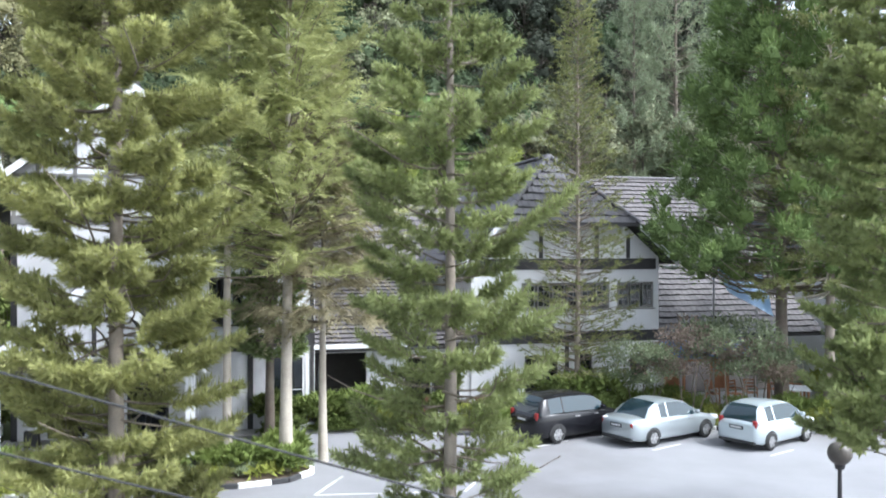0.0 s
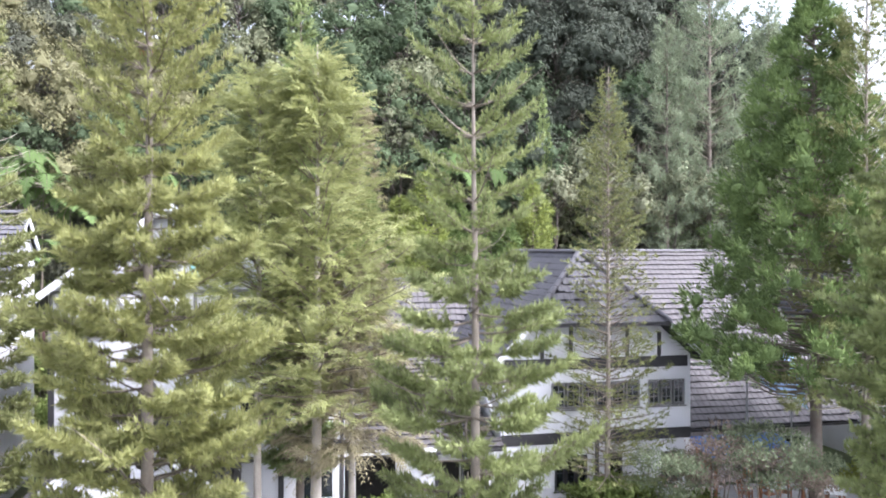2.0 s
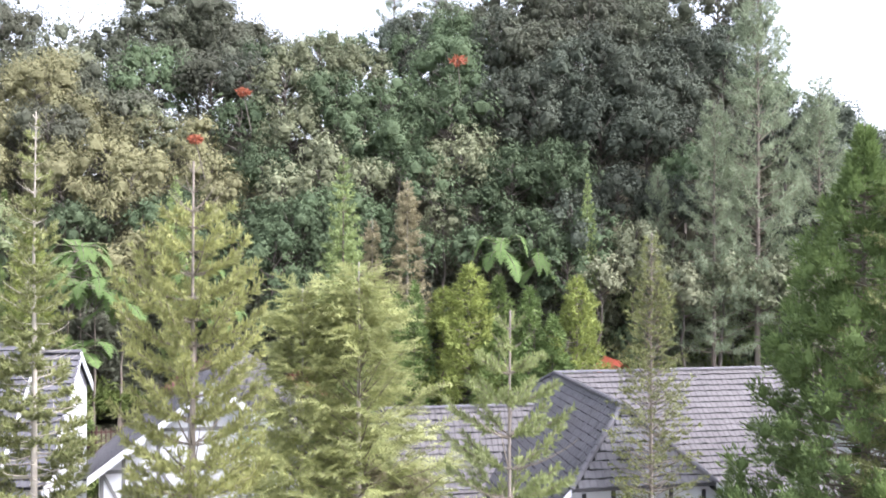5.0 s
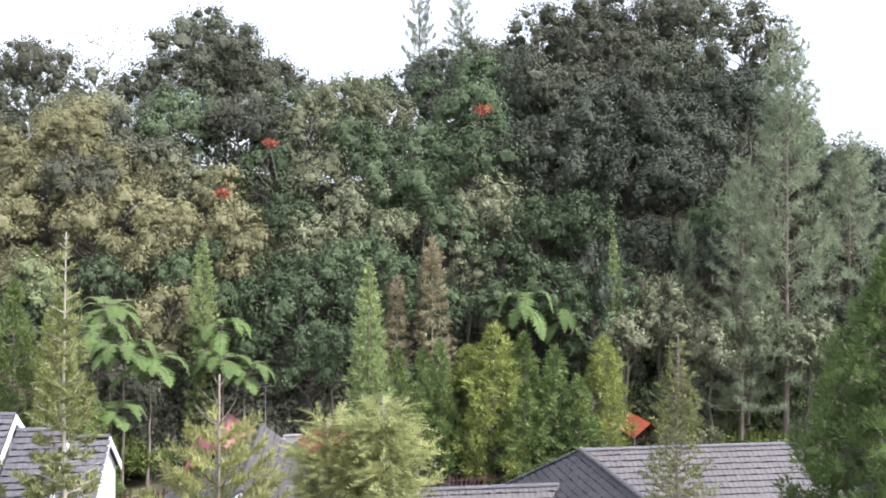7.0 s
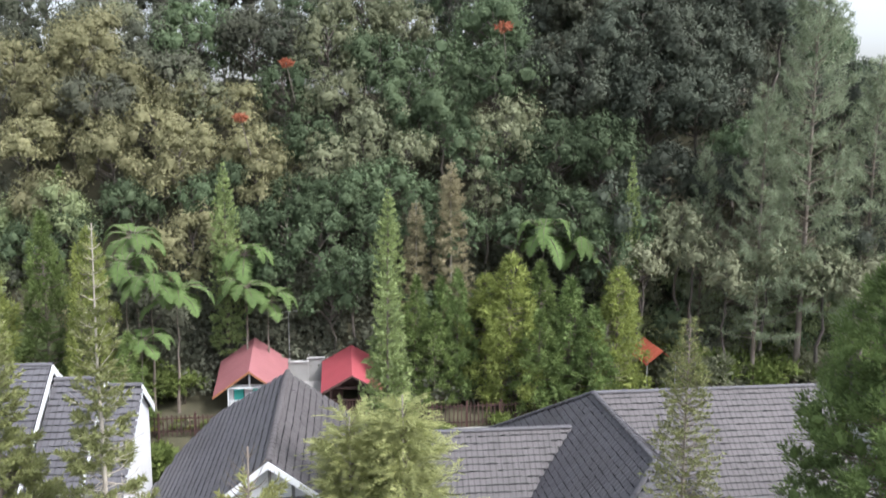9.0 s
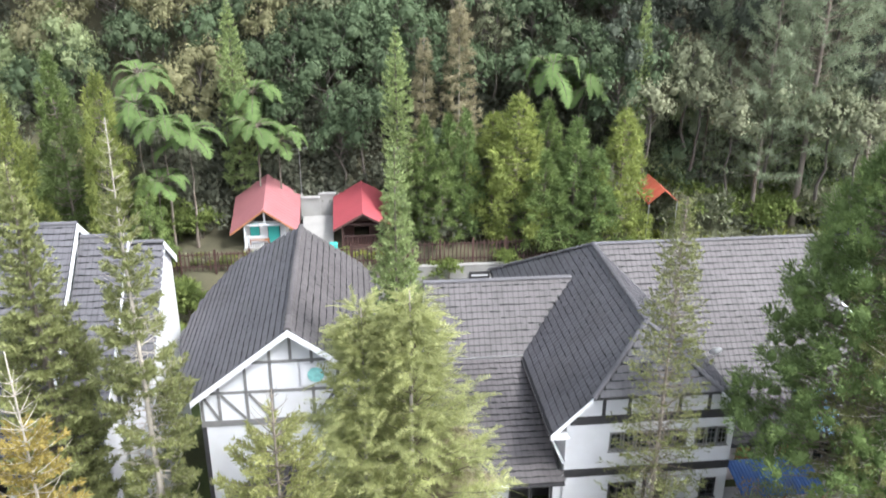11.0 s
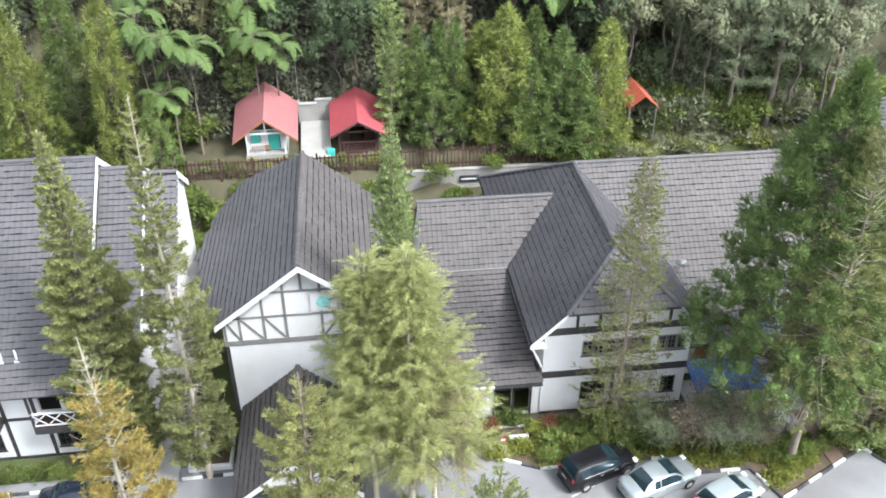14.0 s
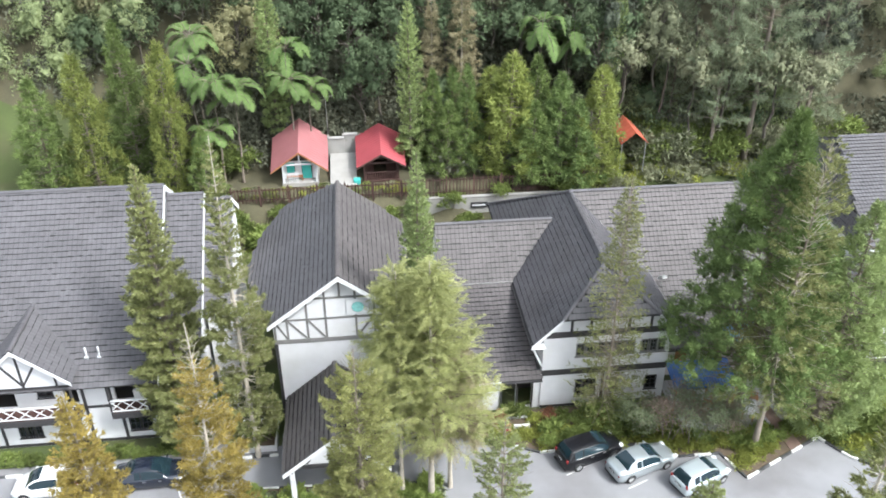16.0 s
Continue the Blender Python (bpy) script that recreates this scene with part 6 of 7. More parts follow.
HOLLOW = [
    (-28.2, 63.5, 18.9, 2.3), (-24.6, 62.6, 17.2, 2.1), (-18.3, 62.3, 15.6, 2.7), (-16.9, 60.7, 12.0, 2.2), (-11.9, 65.6, 18.8, 2.4), (-9.9, 64.2, 16.8, 2.3),
    (-7.3, 64.4, 16.8, 2.1), (-3.1, 65.3, 17.2, 2.4), (3.7, 64.0, 15.3, 2.3), (-21.8, 61.0, 14.0, 2.2), (-20.9, 87.6, 36.7, 2.9), (-17.5, 88.8, 37.5, 2.9),
    (-15.7, 66.3, 19.7, 2.4), (-26.6, 65.2, 20.6, 2.1), (-6.9, 68.4, 22.4, 2.5), (-3.2, 67.1, 20.2, 2.7), (5.9, 65.8, 18.1, 2.4), (-33.9, 62.7, 18.9, 2.5),
    (-37.2, 60.4, 16.4, 2.2), (-40.4, 59.6, 16.0, 2.2),
]

EDGE = [
    (-47.3, 58.5, 8.2, 2.6), (-48.5, 59.0, 12.0, 3.0), (-44.0, 59.2, 12.8, 2.8), (-45.0, 60.5, 17.0, 3.0), (-38.5, 60.5, 17.2, 2.8), (-50.5, 56.0, 15.0, 3.0),
    (-41.0, 60.5, 9.5, 2.4), (-53.0, 60.0, 10.0, 3.0), (-51.5, 61.5, 17.5, 3.2), (-41.2, 61.5, 14.0, 2.6), (-57.0, 57.0, 12.0, 3.2), (-36.0, 60.0, 12.0, 2.2),
]
SIZES = (2.4, 3.2, 4.4, 5.8)
CROWNS = {}


def crown_kind(word, leaf, R, k):
    """Trees of a kind share a few crowns of nearly their size."""
    size = min(SIZES, key=lambda q: abs(math.log(q / R)))
    key = (word, size, k)
    if key not in CROWNS:
        lobes = {2.4: 30, 3.2: 44, 4.4: 64, 5.8: 92}[size]
        CROWNS[key] = forest_crown(len(CROWNS) + 300, size, leaf, BARK_DARK, lobes, 0.29 if size < 4 else 0.34, (1.15, 0.8)[k], 7.0)
    return CROWNS[key], R / size


def forest_tree(word, leaf, x, y, z, R, turn, k=0, label="", squash=1.0):
    meshes, s = crown_kind(word, leaf, R, k)
    plant("forest_tree", meshes, pose(x, y, z, 0, 0, turn) @ Matrix.Diagonal((s, s, s * squash, 1)), label or f"{word} rainforest tree with a clumped leafy crown on the hillside", group="hillside forest", names=("trunk", "crown"))


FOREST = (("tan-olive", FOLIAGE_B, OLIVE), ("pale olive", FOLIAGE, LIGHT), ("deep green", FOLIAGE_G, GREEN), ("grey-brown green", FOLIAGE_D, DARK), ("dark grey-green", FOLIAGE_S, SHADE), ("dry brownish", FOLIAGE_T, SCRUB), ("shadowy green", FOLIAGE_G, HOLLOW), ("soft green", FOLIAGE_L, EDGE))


def build_forest():
    rng = random.Random(5)
    taken = []
    for word, leaf, rows in FOREST:
        for i, (x, y, z, R) in enumerate(rows):
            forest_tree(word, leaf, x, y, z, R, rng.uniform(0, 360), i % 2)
            taken.append((x, y, R))
    for i in range(33):                                         # low thicket at the foot of the hill
        u, v = 19.5 + (i % 11) * 1.9 + rng.uniform(-0.7, 0.7), 60.3 + (i // 11) * 2.2 + rng.uniform(-0.6, 0.6)
        p = PLAN @ Vector((u, v, 0))
        word, leaf, _ = FOREST[(5, 7, 2, 7, 3, 7)[i % 6]]
        R = rng.uniform(1.8, 2.6)
        forest_tree(word, leaf, p.x, p.y, land(p.x, p.y) + R * 0.8 + 0.8 * (i // 11), R, rng.uniform(0, 360), i % 2, f"{word} low tree in the thicket below the hill")
    # lesser trees between and behind them
    v, row = 62.0, 0
    while v < 104:
        gap = 4.8 if v < 82 else 6.0
        u = -62 + (row % 2) * gap / 2
        while u < 72:
            uu, vv = u + rng.uniform(-1.8, 1.8), v + rng.uniform(-1.6, 1.6)
            u += gap
            p = PLAN @ Vector((uu, vv, 0))
            ang = math.degrees(math.atan2(p.x, p.y))
            if ang < -48 or ang > 24 or (vv < 65 and -9.5 < uu < 4) or (vv < 66 and 18 < uu < 30) or (uu < -19 and vv < 67):
                continue
            if any(math.hypot(p.x - x, p.y - y) < 0.75 * R for x, y, R in taken):
                continue
            if ang < -19:
                word, leaf, _ = FOREST[0 if vv < 80 and rng.random() < 0.75 else 3]
            elif ang < -2:
                word, leaf, _ = FOREST[rng.choice((2, 2, 1, 4))]
            else:
                word, leaf, _ = FOREST[rng.choice((7, 5, 3, 7) if vv < 70 else (4, 4, 3, 2))]
            R = rng.uniform(2.1, 3.4) * (0.8 if vv < 66 else 1.0)
            forest_tree(word, leaf, p.x, p.y, land(p.x, p.y) + (rng.uniform(3.5, 5.5) if vv < 68 else rng.uniform(5.0, 8.0) if vv < 86 else rng.uniform(3.0, 5.0)), R, rng.uniform(0, 360), rng.randrange(2))
        v += gap * 0.84
        row += 1


build_forest()


def pale_crest_tree():
    """A thin pale tree with open limbs that stands up behind the crest."""
    plant("forest_tree", forest_crown(390, 4.2, FOLIAGE_T, BARK_PALE, 30, 0.34, 0.9, 9.0, 0.16), pose(-54.0, 100.0, 45.5), "thin pale open-limbed tree on the crest", group="hillside forest", names=("trunk", "crown"))


pale_crest_tree()


def build_undergrowth():
    """Ferns, saplings and creepers that cover the slope between the trees."""
    rng = np.random.default_rng(91)
    C, D, N = [], [], []
    for i in range(2000):
        u, v = (rng.uniform(-52, 58), 57.5 + rng.uniform(0, 1) ** 1.3 * 22) if i % 3 else (rng.uniform(-14, 20), rng.uniform(60.5, 69))
        if i >= 1600:
            u, v = rng.uniform(-58, 66), rng.uniform(79, 99)
        if (-9.6 < u < 4.2 and v < 62.4) or (21 < u < 28 and v < 64.5) or (u < -18.5 and v < 65.5):
            continue
        p = PLAN @ Vector((u, v, 0))
        r = rng.uniform(0.7, 1.5) * (1.0 if i < 1600 else 1.7)
        c = np.array([p.x, p.y, land(p.x, p.y) + r * 0.5])
        k = 60
        d = rng.normal(size=(k, 3))
        d[:, 2] = np.abs(d[:, 2])
        d /= np.linalg.norm(d, axis=1, keepdims=True)
        C.append(c + d * r * rng.uniform(0.6, 1.1, (k, 1)) * np.array([1, 1, 1.3]))
        D.append(rng.normal(size=(k, 3)) + np.array([0, 0, -0.3]))
        N.append(d + rng.normal(size=(k, 3)) * 0.5)
    C, D, N = np.concatenate(C), np.concatenate(D), np.concatenate(N)
    n = len(C)
    v, f = blades_at(C, D, 0.42 * rng.uniform(0.5, 1.3, n), 0.28 * rng.uniform(0.6, 1.3, n), rng, N)
    ob = tagged(new("undergrowth", raw_mesh("undergrowth", v, f, FOLIAGE_D)), "dense dark undergrowth covering the slope below the trees", "undergrowth", kind="stuff")
    return ob


build_undergrowth()


# ---- blossom clumps of a flowering climber high in the forest ----
def build_blossom(x, y, z, r):
    rng = np.random.default_rng(int(z * 10))
    d = rng.normal(size=(130, 3))
    d /= np.linalg.norm(d, axis=1, keepdims=True)
    v, f = blades_at(d * r * rng.uniform(0.4, 1, (130, 1)) * np.array([1.2, 1.0, 0.6]), d + rng.normal(size=(130, 3)) * 0.5, 0.32, 0.2, rng)
    t = thing("flowering_climber", pose(x, y, z), "clump of orange-red blossom in the forest canopy", "flowers", "blossom clumps")
    part("blossom", raw_mesh("blossom", v, f, FLOWER), None, t)
    bm = rod(bmesh.new(), (0, 0, 0), (0.2, 1.5, -3.0), 0.04)
    part("stem", bm, BARK, t)


for b in ((-5.1, 71.2, 33.0, 0.65), (-22.4, 67.6, 30.0, 0.42), (-24.7, 63.2, 25.6, 0.38)):
    build_blossom(*b)


# ---- tree ferns ----
def fern_mesh(seed, H, fronds=13, reach=3.0):
    rng = np.random.default_rng(seed)
    tl = trunk_line(H, 0.13, rng, 0.5)
    C, D, N, Ls, lines = [], [], [], [], [tl]
    top = tl[-1][0]
    for i in range(fronds):
        az = 2 * math.pi * (i + rng.uniform(-0.3, 0.3)) / fronds
        h = np.array([math.cos(az), math.sin(az), 0])
        R = reach * rng.uniform(0.8, 1.1)
        lift = rng.uniform(0.5, 1.0) if i % 3 else rng.uniform(-0.1, 0.3)
        side = np.array([-h[1], h[0], 0])
        line = []
        for k in range(19):
            g = k / 18
            q = top + h * R * (g - 0.25 * g ** 3) + np.array([0, 0, R * (lift * g - (0.3 + lift * 0.75) * g * g)])
            line.append((q, 0.03 * (1 - 0.85 * g)))
            if k > 2:
                tan = line[-1][0] - line[-2][0]
                tan = tan / max(np.linalg.norm(tan), 1e-6)
                nrm = np.cross(tan, side)
                w = 0.74 * math.sin(math.pi * min(1, (g * 0.88 + 0.1))) ** 0.7 * reach / 3
                for s in (-1, 1):
                    C.append(q)
                    D.append(side * s + tan * 0.45 - nrm * 0.1 * abs(rng.normal()))
                    N.append(nrm), Ls.append(max(0.12, w))
        lines.append(line)
    C, D, N, Ls = map(np.array, (C, D, N, Ls))
    v, f = blades_at(C, D, Ls, 0.21, rng, np.array(N, float))
    tv, tf = tubes(lines, 5)
    return raw_mesh("trunk", tv, tf, BARK, True), raw_mesh("fronds", v, f, FERN)


FERNS = [fern_mesh(71, 7.0), fern_mesh(72, 5.0, 12, 2.8), fern_mesh(73, 6.0, 11, 3.3)]
for k, x, y, top in ((0, -27.2, 52.5, 14.6), (2, -26.1, 53.8, 13.7), (1, -27.8, 52.1, 10.6), (2, -29.6, 54.0, 15.4), (0, -22.2, 57.0, 13.6), (1, -20.9, 57.8, 12.4), (2, -22.9, 59.0, 15.6), (2, -1.1, 63.5, 17.2), (1, 1.2, 64.3, 16.0), (0, -30.5, 57.0, 17.0)):
    z = land(x, y)
    s = (top - z) / (7.0, 5.0, 6.0)[k]
    plant("tree_fern", FERNS[k], pose(x, y, z - 0.05, 0, 0, x * 50 % 360) @ Matrix.Diagonal((1, 1, s, 1)), "tall tree fern with arching bright green fronds", "fern", "tree ferns", ("trunk", "fronds"))


# ---- shrubs and hedges ----
def bush_mesh(seed, R, H, leaf, n=900, lsize=0.16, stems=7, open_=0.0):
    rng = np.random.default_rng(seed)
    C, D, lines = [], [], []
    for i in range(stems * 3):
        a, r = rng.uniform(0, 2 * math.pi), R * math.sqrt(rng.uniform(0, 1)) * 0.8
        c = np.array([math.cos(a) * r, math.sin(a) * r, H * rng.uniform(0.4 + open_ * 0.08, 0.85 + open_ * 0.06)])
        if i < (4 if open_ else stems):
            lines.append([(np.array([c[0] * 0.2, c[1] * 0.2, -0.1]), 0.03 + 0.02 * open_), (c * np.array([0.6, 0.6, 0.55]), 0.02 + 0.012 * open_), (c, 0.008)])
        k = n // (stems * 3)
        d = rng.normal(size=(k, 3))
        d /= np.linalg.norm(d, axis=1, keepdims=True)
        d[:, 2] = np.abs(d[:, 2]) * 1.1 - 0.3
        C.append(c + d * R * 0.38 * rng.uniform(0.4, 1, (k, 1)) * np.array([1, 1, 0.7]))
        D.append(d + rng.normal(size=(k, 3)) * 0.5 + np.array([0, 0, 0.2]))
    v, f = blades_at(np.concatenate(C), np.concatenate(D), lsize * rng.uniform(0.6, 1.3, sum(map(len, C))), lsize * 0.5, rng)
    v[:, 2] = np.maximum(v[:, 2], 0.01)
    tv, tf = tubes(lines, 4)
    return raw_mesh("woody_base", tv, tf, TWIG), raw_mesh("leaves", v, f, leaf)


B_GREEN = bush_mesh(81, 0.8, 1.1, SHRUB)
B_SPIKY = bush_mesh(82, 0.7, 0.9, SHRUB, 500, 0.34)
B_RED = bush_mesh(83, 0.7, 1.0, SHRUB_RED)
B_LOW = bush_mesh(84, 0.6, 0.45, SHRUB, 600, 0.14)
B_OPEN = bush_mesh(85, 2.3, 4.7, SHRUB_GREY, 4200, 0.17, 9, 0.9)
B_PINK = bush_mesh(87, 2.2, 4.6, SHRUB_PINK, 3000, 0.17, 9, 0.9)
B_PALE = bush_mesh(90, 0.6, 0.4, SHRUB_GREY, 220, 0.2, 5)
B_GRASS = bush_mesh(88, 0.7, 0.3, SHRUB_YELLOW, 240, 0.22, 5)
B_YELLOW = bush_mesh(89, 0.7, 0.8, SHRUB_YELLOW, 800, 0.16)
B_DRY = bush_mesh(93, 0.7, 0.45, FOLIAGE_T, 220, 0.24, 5)
B_SCRUB = bush_mesh(92, 1.7, 2.8, FOLIAGE_T, 1500, 0.3, 10)
B_BIG = bush_mesh(86, 1.9, 2.6, SHRUB, 1400, 0.36, 10)


def bush(kind, u, v, s, label, z=0.0, group=""):
    m = at(u, v, z, (u * 53) % 360) @ Matrix.Diagonal((s, s, s, 1))
    plant("shrub", kind, m, label, "shrub", group, ("woody_base", "leaves"))


def ground_cover(label, spots_, group=""):
    """Low tufts that nobody could count, joined into one object: (kind, u, v, size, z) each."""
    V, Fq, n = [], [], 0
    mats = []
    M = []
    for kind, u, v, s, z in spots_:
        me = kind[1]
        co = np.empty(len(me.vertices) * 3)
        me.vertices.foreach_get("co", co)
        co = co.reshape(-1, 3) * s
        a = radians((u * 53) % 360)
        rot = np.array([[math.cos(a), -math.sin(a), 0], [math.sin(a), math.cos(a), 0], [0, 0, 1]])
        V.append(co @ rot.T + np.array([u, v, z]))
        idx = np.empty(len(me.polygons) * 3, dtype=int)
        me.polygons.foreach_get("vertices", idx)
        Fq.append(idx.reshape(-1, 3) + n)
        n += len(co)
        if me.materials[0] not in mats:
            mats.append(me.materials[0])
        M += [mats.index(me.materials[0])] * (len(idx) // 3)
    me = raw_mesh("ground_cover", np.concatenate(V), np.concatenate(Fq), mats[0])
    for m in mats[1:]:
        me.materials.append(m)
    me.polygons.foreach_set("material_index", M)
    ob = new("ground_cover", me)
    ob.matrix_basis = PLAN.copy()
    return tagged(ob, label, "plants", kind="stuff")


rng = random.Random(9)
for i in range(15):                                             # bed in front of the half-hipped wing and the link
    u = 5.2 + i * 0.85
    bush((B_GREEN, B_YELLOW, B_RED, B_SPIKY)[i % 4], u, (31.9 if u < 9.5 else 31.2) + rng.uniform(-0.5, 0.4), rng.uniform(0.8, 1.15), "reddish-leaved shrub in the house bed" if i % 4 == 2 else "leafy green shrub in the house bed", 0.05, "house bed shrubs")
for i in range(24):
    bush((B_GREEN, B_SPIKY, B_LOW)[i % 3], 9.8 + i * 0.37, 30.0 + (0.6 if i % 2 else -0.5) + rng.uniform(-0.4, 0.4), rng.uniform(0.75, 1.05), "green shrub behind the parking bays", 0.03, "bay shrubs")
for kind, u, v, s in ((B_OPEN, 15.6, 29.2, 0.70), (B_PINK, 17.4, 28.9, 0.93), (B_OPEN, 18.9, 28.5, 0.88), (B_PINK, 20.4, 28.9, 0.76), (B_OPEN, 21.6, 29.3, 0.62), (B_GREEN, 15.0, 30.6, 1.6), (B_GREEN, 13.9, 30.9, 1.7), (B_GREEN, 12.8, 31.0, 1.4)):
    bush(kind, u, v, s, "open small tree with thin grey-pink leaves" if s < 1 else "tall leafy green shrub before the house", 0.0, "small open trees")
for i in range(16):                                             # planter before the porch
    bush((B_SPIKY, B_GREEN, B_YELLOW, B_SPIKY)[i % 4], 1.95 + i * 0.26 + rng.uniform(-0.1, 0.1), 31.4 + rng.uniform(-0.2, 0.2), rng.uniform(0.75, 1.2), "leafy green shrub in the white planter", 0.28, "planter shrubs")
COVER = []
for i in range(26):
    COVER.append((B_LOW if i % 3 else B_SPIKY, rng.uniform(1.7, 6.4), rng.uniform(30.62, 30.85), rng.uniform(0.5, 0.75), 0.05))
for i in range(90):                                             # grass and low plants over the bare soil of the corner bed
    u, v = rng.uniform(18.2, 26.4), rng.uniform(25.9, 29.0)
    if v < 25.9 + max(0, u - 21.3) * 0.5 + 0.3 or (u < 21.2 and v < 28.0) or 24.2 < u < 25.2:
        continue
    COVER.append((B_YELLOW if i % 9 == 0 else B_GRASS, u, v, rng.uniform(0.7, 1.1), 0.05))
for i in range(16):                                             # verge between the bays and the shrubs
    COVER.append((B_GRASS if i % 3 else B_YELLOW, rng.uniform(16.6, 20.2), rng.uniform(28.0, 29.3), rng.uniform(0.7, 1.0), 0.05))
for i in range(40):
    u, v = (rng.uniform(9.6, 18.0), rng.uniform(29.1, 30.6)) if i % 3 else (rng.uniform(6.2, 9.6), rng.uniform(30.1, 30.7))
    COVER.append((B_YELLOW if i % 4 == 0 else B_GRASS, u, v, rng.uniform(0.7, 1.15), 0.05))
for i in range(120):
    u, v = rng.uniform(26.6, 36.0), rng.uniform(25.0, 34.0)
    if v < 28.5 - (u - 27.0) * 1.05 + 0.4 or (u > 31 and v < 24.5):
        continue
    COVER.append(((B_GRASS, B_LOW, B_YELLOW, B_LOW)[i % 4], u, v, rng.uniform(0.8, 1.5), 0.02))
ground_cover("yellow-green grass tufts and low plants in the beds beside the bays", COVER)
for i in range(14):
    bush((B_GREEN, B_SPIKY)[i % 2], 28.6 + (i % 7) * 1.1 + rng.uniform(-0.4, 0.4), 28.4 + (i // 7) * 2.2 + rng.uniform(-0.6, 0.6), rng.uniform(0.9, 1.4), "leafy green shrub in the garden beyond the kerb", 0.02, "garden shrubs")
for u, v, s in ((22.5, 27.6, 0.8), (23.6, 28.0, 0.9), (21.8, 28.8, 0.8), (29.5, 28.5, 1.1), (31.0, 29.6, 1.2), (33.2, 28.6, 1.1), (19.3, 28.6, 0.6)):
    bush(B_GREEN if s < 1 else B_SPIKY, u, v, s * 1.1, "yellow-green shrub in the corner bed", 0.03, "corner shrubs")
for i in range(22):                                             # hedge below the long house
    bush(B_LOW, -33 + i * 0.98, 31.2 + rng.uniform(-0.2, 0.2), 1.15, "low clipped hedge plant along the long house", 0.05, "hedge")
for u, v, s in ((-8.6, 31.6, 0.9), (-7.9, 31.9, 0.9), (-9.2, 32.0, 0.8), (-12.4, 32.3, 1.1), (-12.6, 33.6, 1.2), (-12.0, 34.8, 1.1), (-7.6, 33.2, 0.9), (-10.6, 48.0, 2.0), (-8.2, 49.0, 1.9), (-9.3, 50.3, 2.1), (-11.5, 50.4, 1.8)):
    bush(B_GREEN, u, v, s, "dark green shrub between the buildings", 0.0 if v < 49.5 else 0.5, "path shrubs")
COVER = []
for i in range(130):
    u, v = rng.uniform(-9.0, 2.4), rng.uniform(24.75, 26.9)
    if u > 0.5 and v < 25.0:
        continue
    COVER.append(((B_PALE, B_PALE, B_SPIKY, B_GRASS, B_PALE)[i % 5], u, v, rng.uniform(0.6, 1.0), 0.11))
ground_cover("pale grey-green tufts covering the traffic island", COVER)
COVER = []
for i in range(150):                                            # rough grass on the bank behind the houses
    u, v = rng.uniform(17, 38), rng.uniform(51.5, 58.5)
    p = PLAN @ Vector((u, v, 0))
    COVER.append(((B_DRY, B_DRY, B_GRASS)[i % 3], u, v, rng.uniform(1.0, 2.0), land(p.x, p.y) - 0.03))
for i in range(110):                                            # weeds on the bank on both sides of the fence
    u, v = (rng.uniform(-14.3, -5.0), rng.uniform(52.6, 55.2)) if i % 2 else (rng.uniform(-14.3, 3.4), rng.uniform(56.0, 57.3))
    p = PLAN @ Vector((u, v, 0))
    COVER.append(((B_LOW, B_DRY, B_GRASS)[i % 3], u, v, rng.uniform(0.7, 1.3) * (1.0 if i % 2 else 0.6), land(p.x, p.y) - 0.03))
ground_cover("rough dry grass on the bank behind the houses", COVER)
for i in range(26):                                             # scrub at the foot of the forest
    u, v = -14 + i * 2.3 + rng.uniform(-0.8, 0.8), 58 + rng.uniform(-1, 5)
    if -9.5 < u < 3.5 or 22 < u < 27:
        continue
    p = PLAN @ Vector((u, v, 0))
    bush(B_BIG, u, v, rng.uniform(0.8, 1.4), "dense scrub bush at the foot of the hill", land(p.x, p.y) - 0.1, "hill scrub")
for i in range(16):
    u, v = 19 + i * 1.3, 52.5 + rng.uniform(-1.5, 2)
    p = PLAN @ Vector((u, v, 0))
    bush((B_SPIKY, B_BIG)[i % 2], u, v, rng.uniform(0.6, 1.1), "rough bush on the grassy bank", land(p.x, p.y) - 0.1, "bank bushes")


for i in range(54):                                             # tangled scrub behind the right wing
    u, v = 23.5 + (i % 18) * 1.15 + rng.uniform(-0.6, 0.6), 58.5 + (i // 18) * 1.7 + rng.uniform(-0.7, 0.7)
    p = PLAN @ Vector((u, v, 0))
    bush((B_SCRUB, B_BIG, B_SCRUB)[i % 3], u, v, rng.uniform(0.8, 1.35), "tangled grey-green scrub bush behind the houses", land(p.x, p.y) - 0.1, "hill scrub")
p = PLAN @ Vector((-12.0, 54.2, 0))
bush(B_BIG, -12.0, 54.2, 1.1, "rounded dark green bush on the bank between the houses", land(p.x, p.y) - 0.1, "bank bushes")
for i in range(46):                                             # overgrown bank behind the houses
    u, v = -15 + i * 0.82 + rng.uniform(-0.4, 0.4), (51.8, 53.6, 55.0)[i % 3] + rng.uniform(-0.6, 0.5)
    if 9.2 < u < 17 and v < 52.6:
        continue
    p = PLAN @ Vector((u, v, 0))
    bush((B_GREEN, B_LOW, B_GREEN, B_SPIKY)[i % 4], u, v, rng.uniform(1.1, 1.9), "leafy bush on the bank below the fence", land(p.x, p.y) - 0.08, "bank plants")
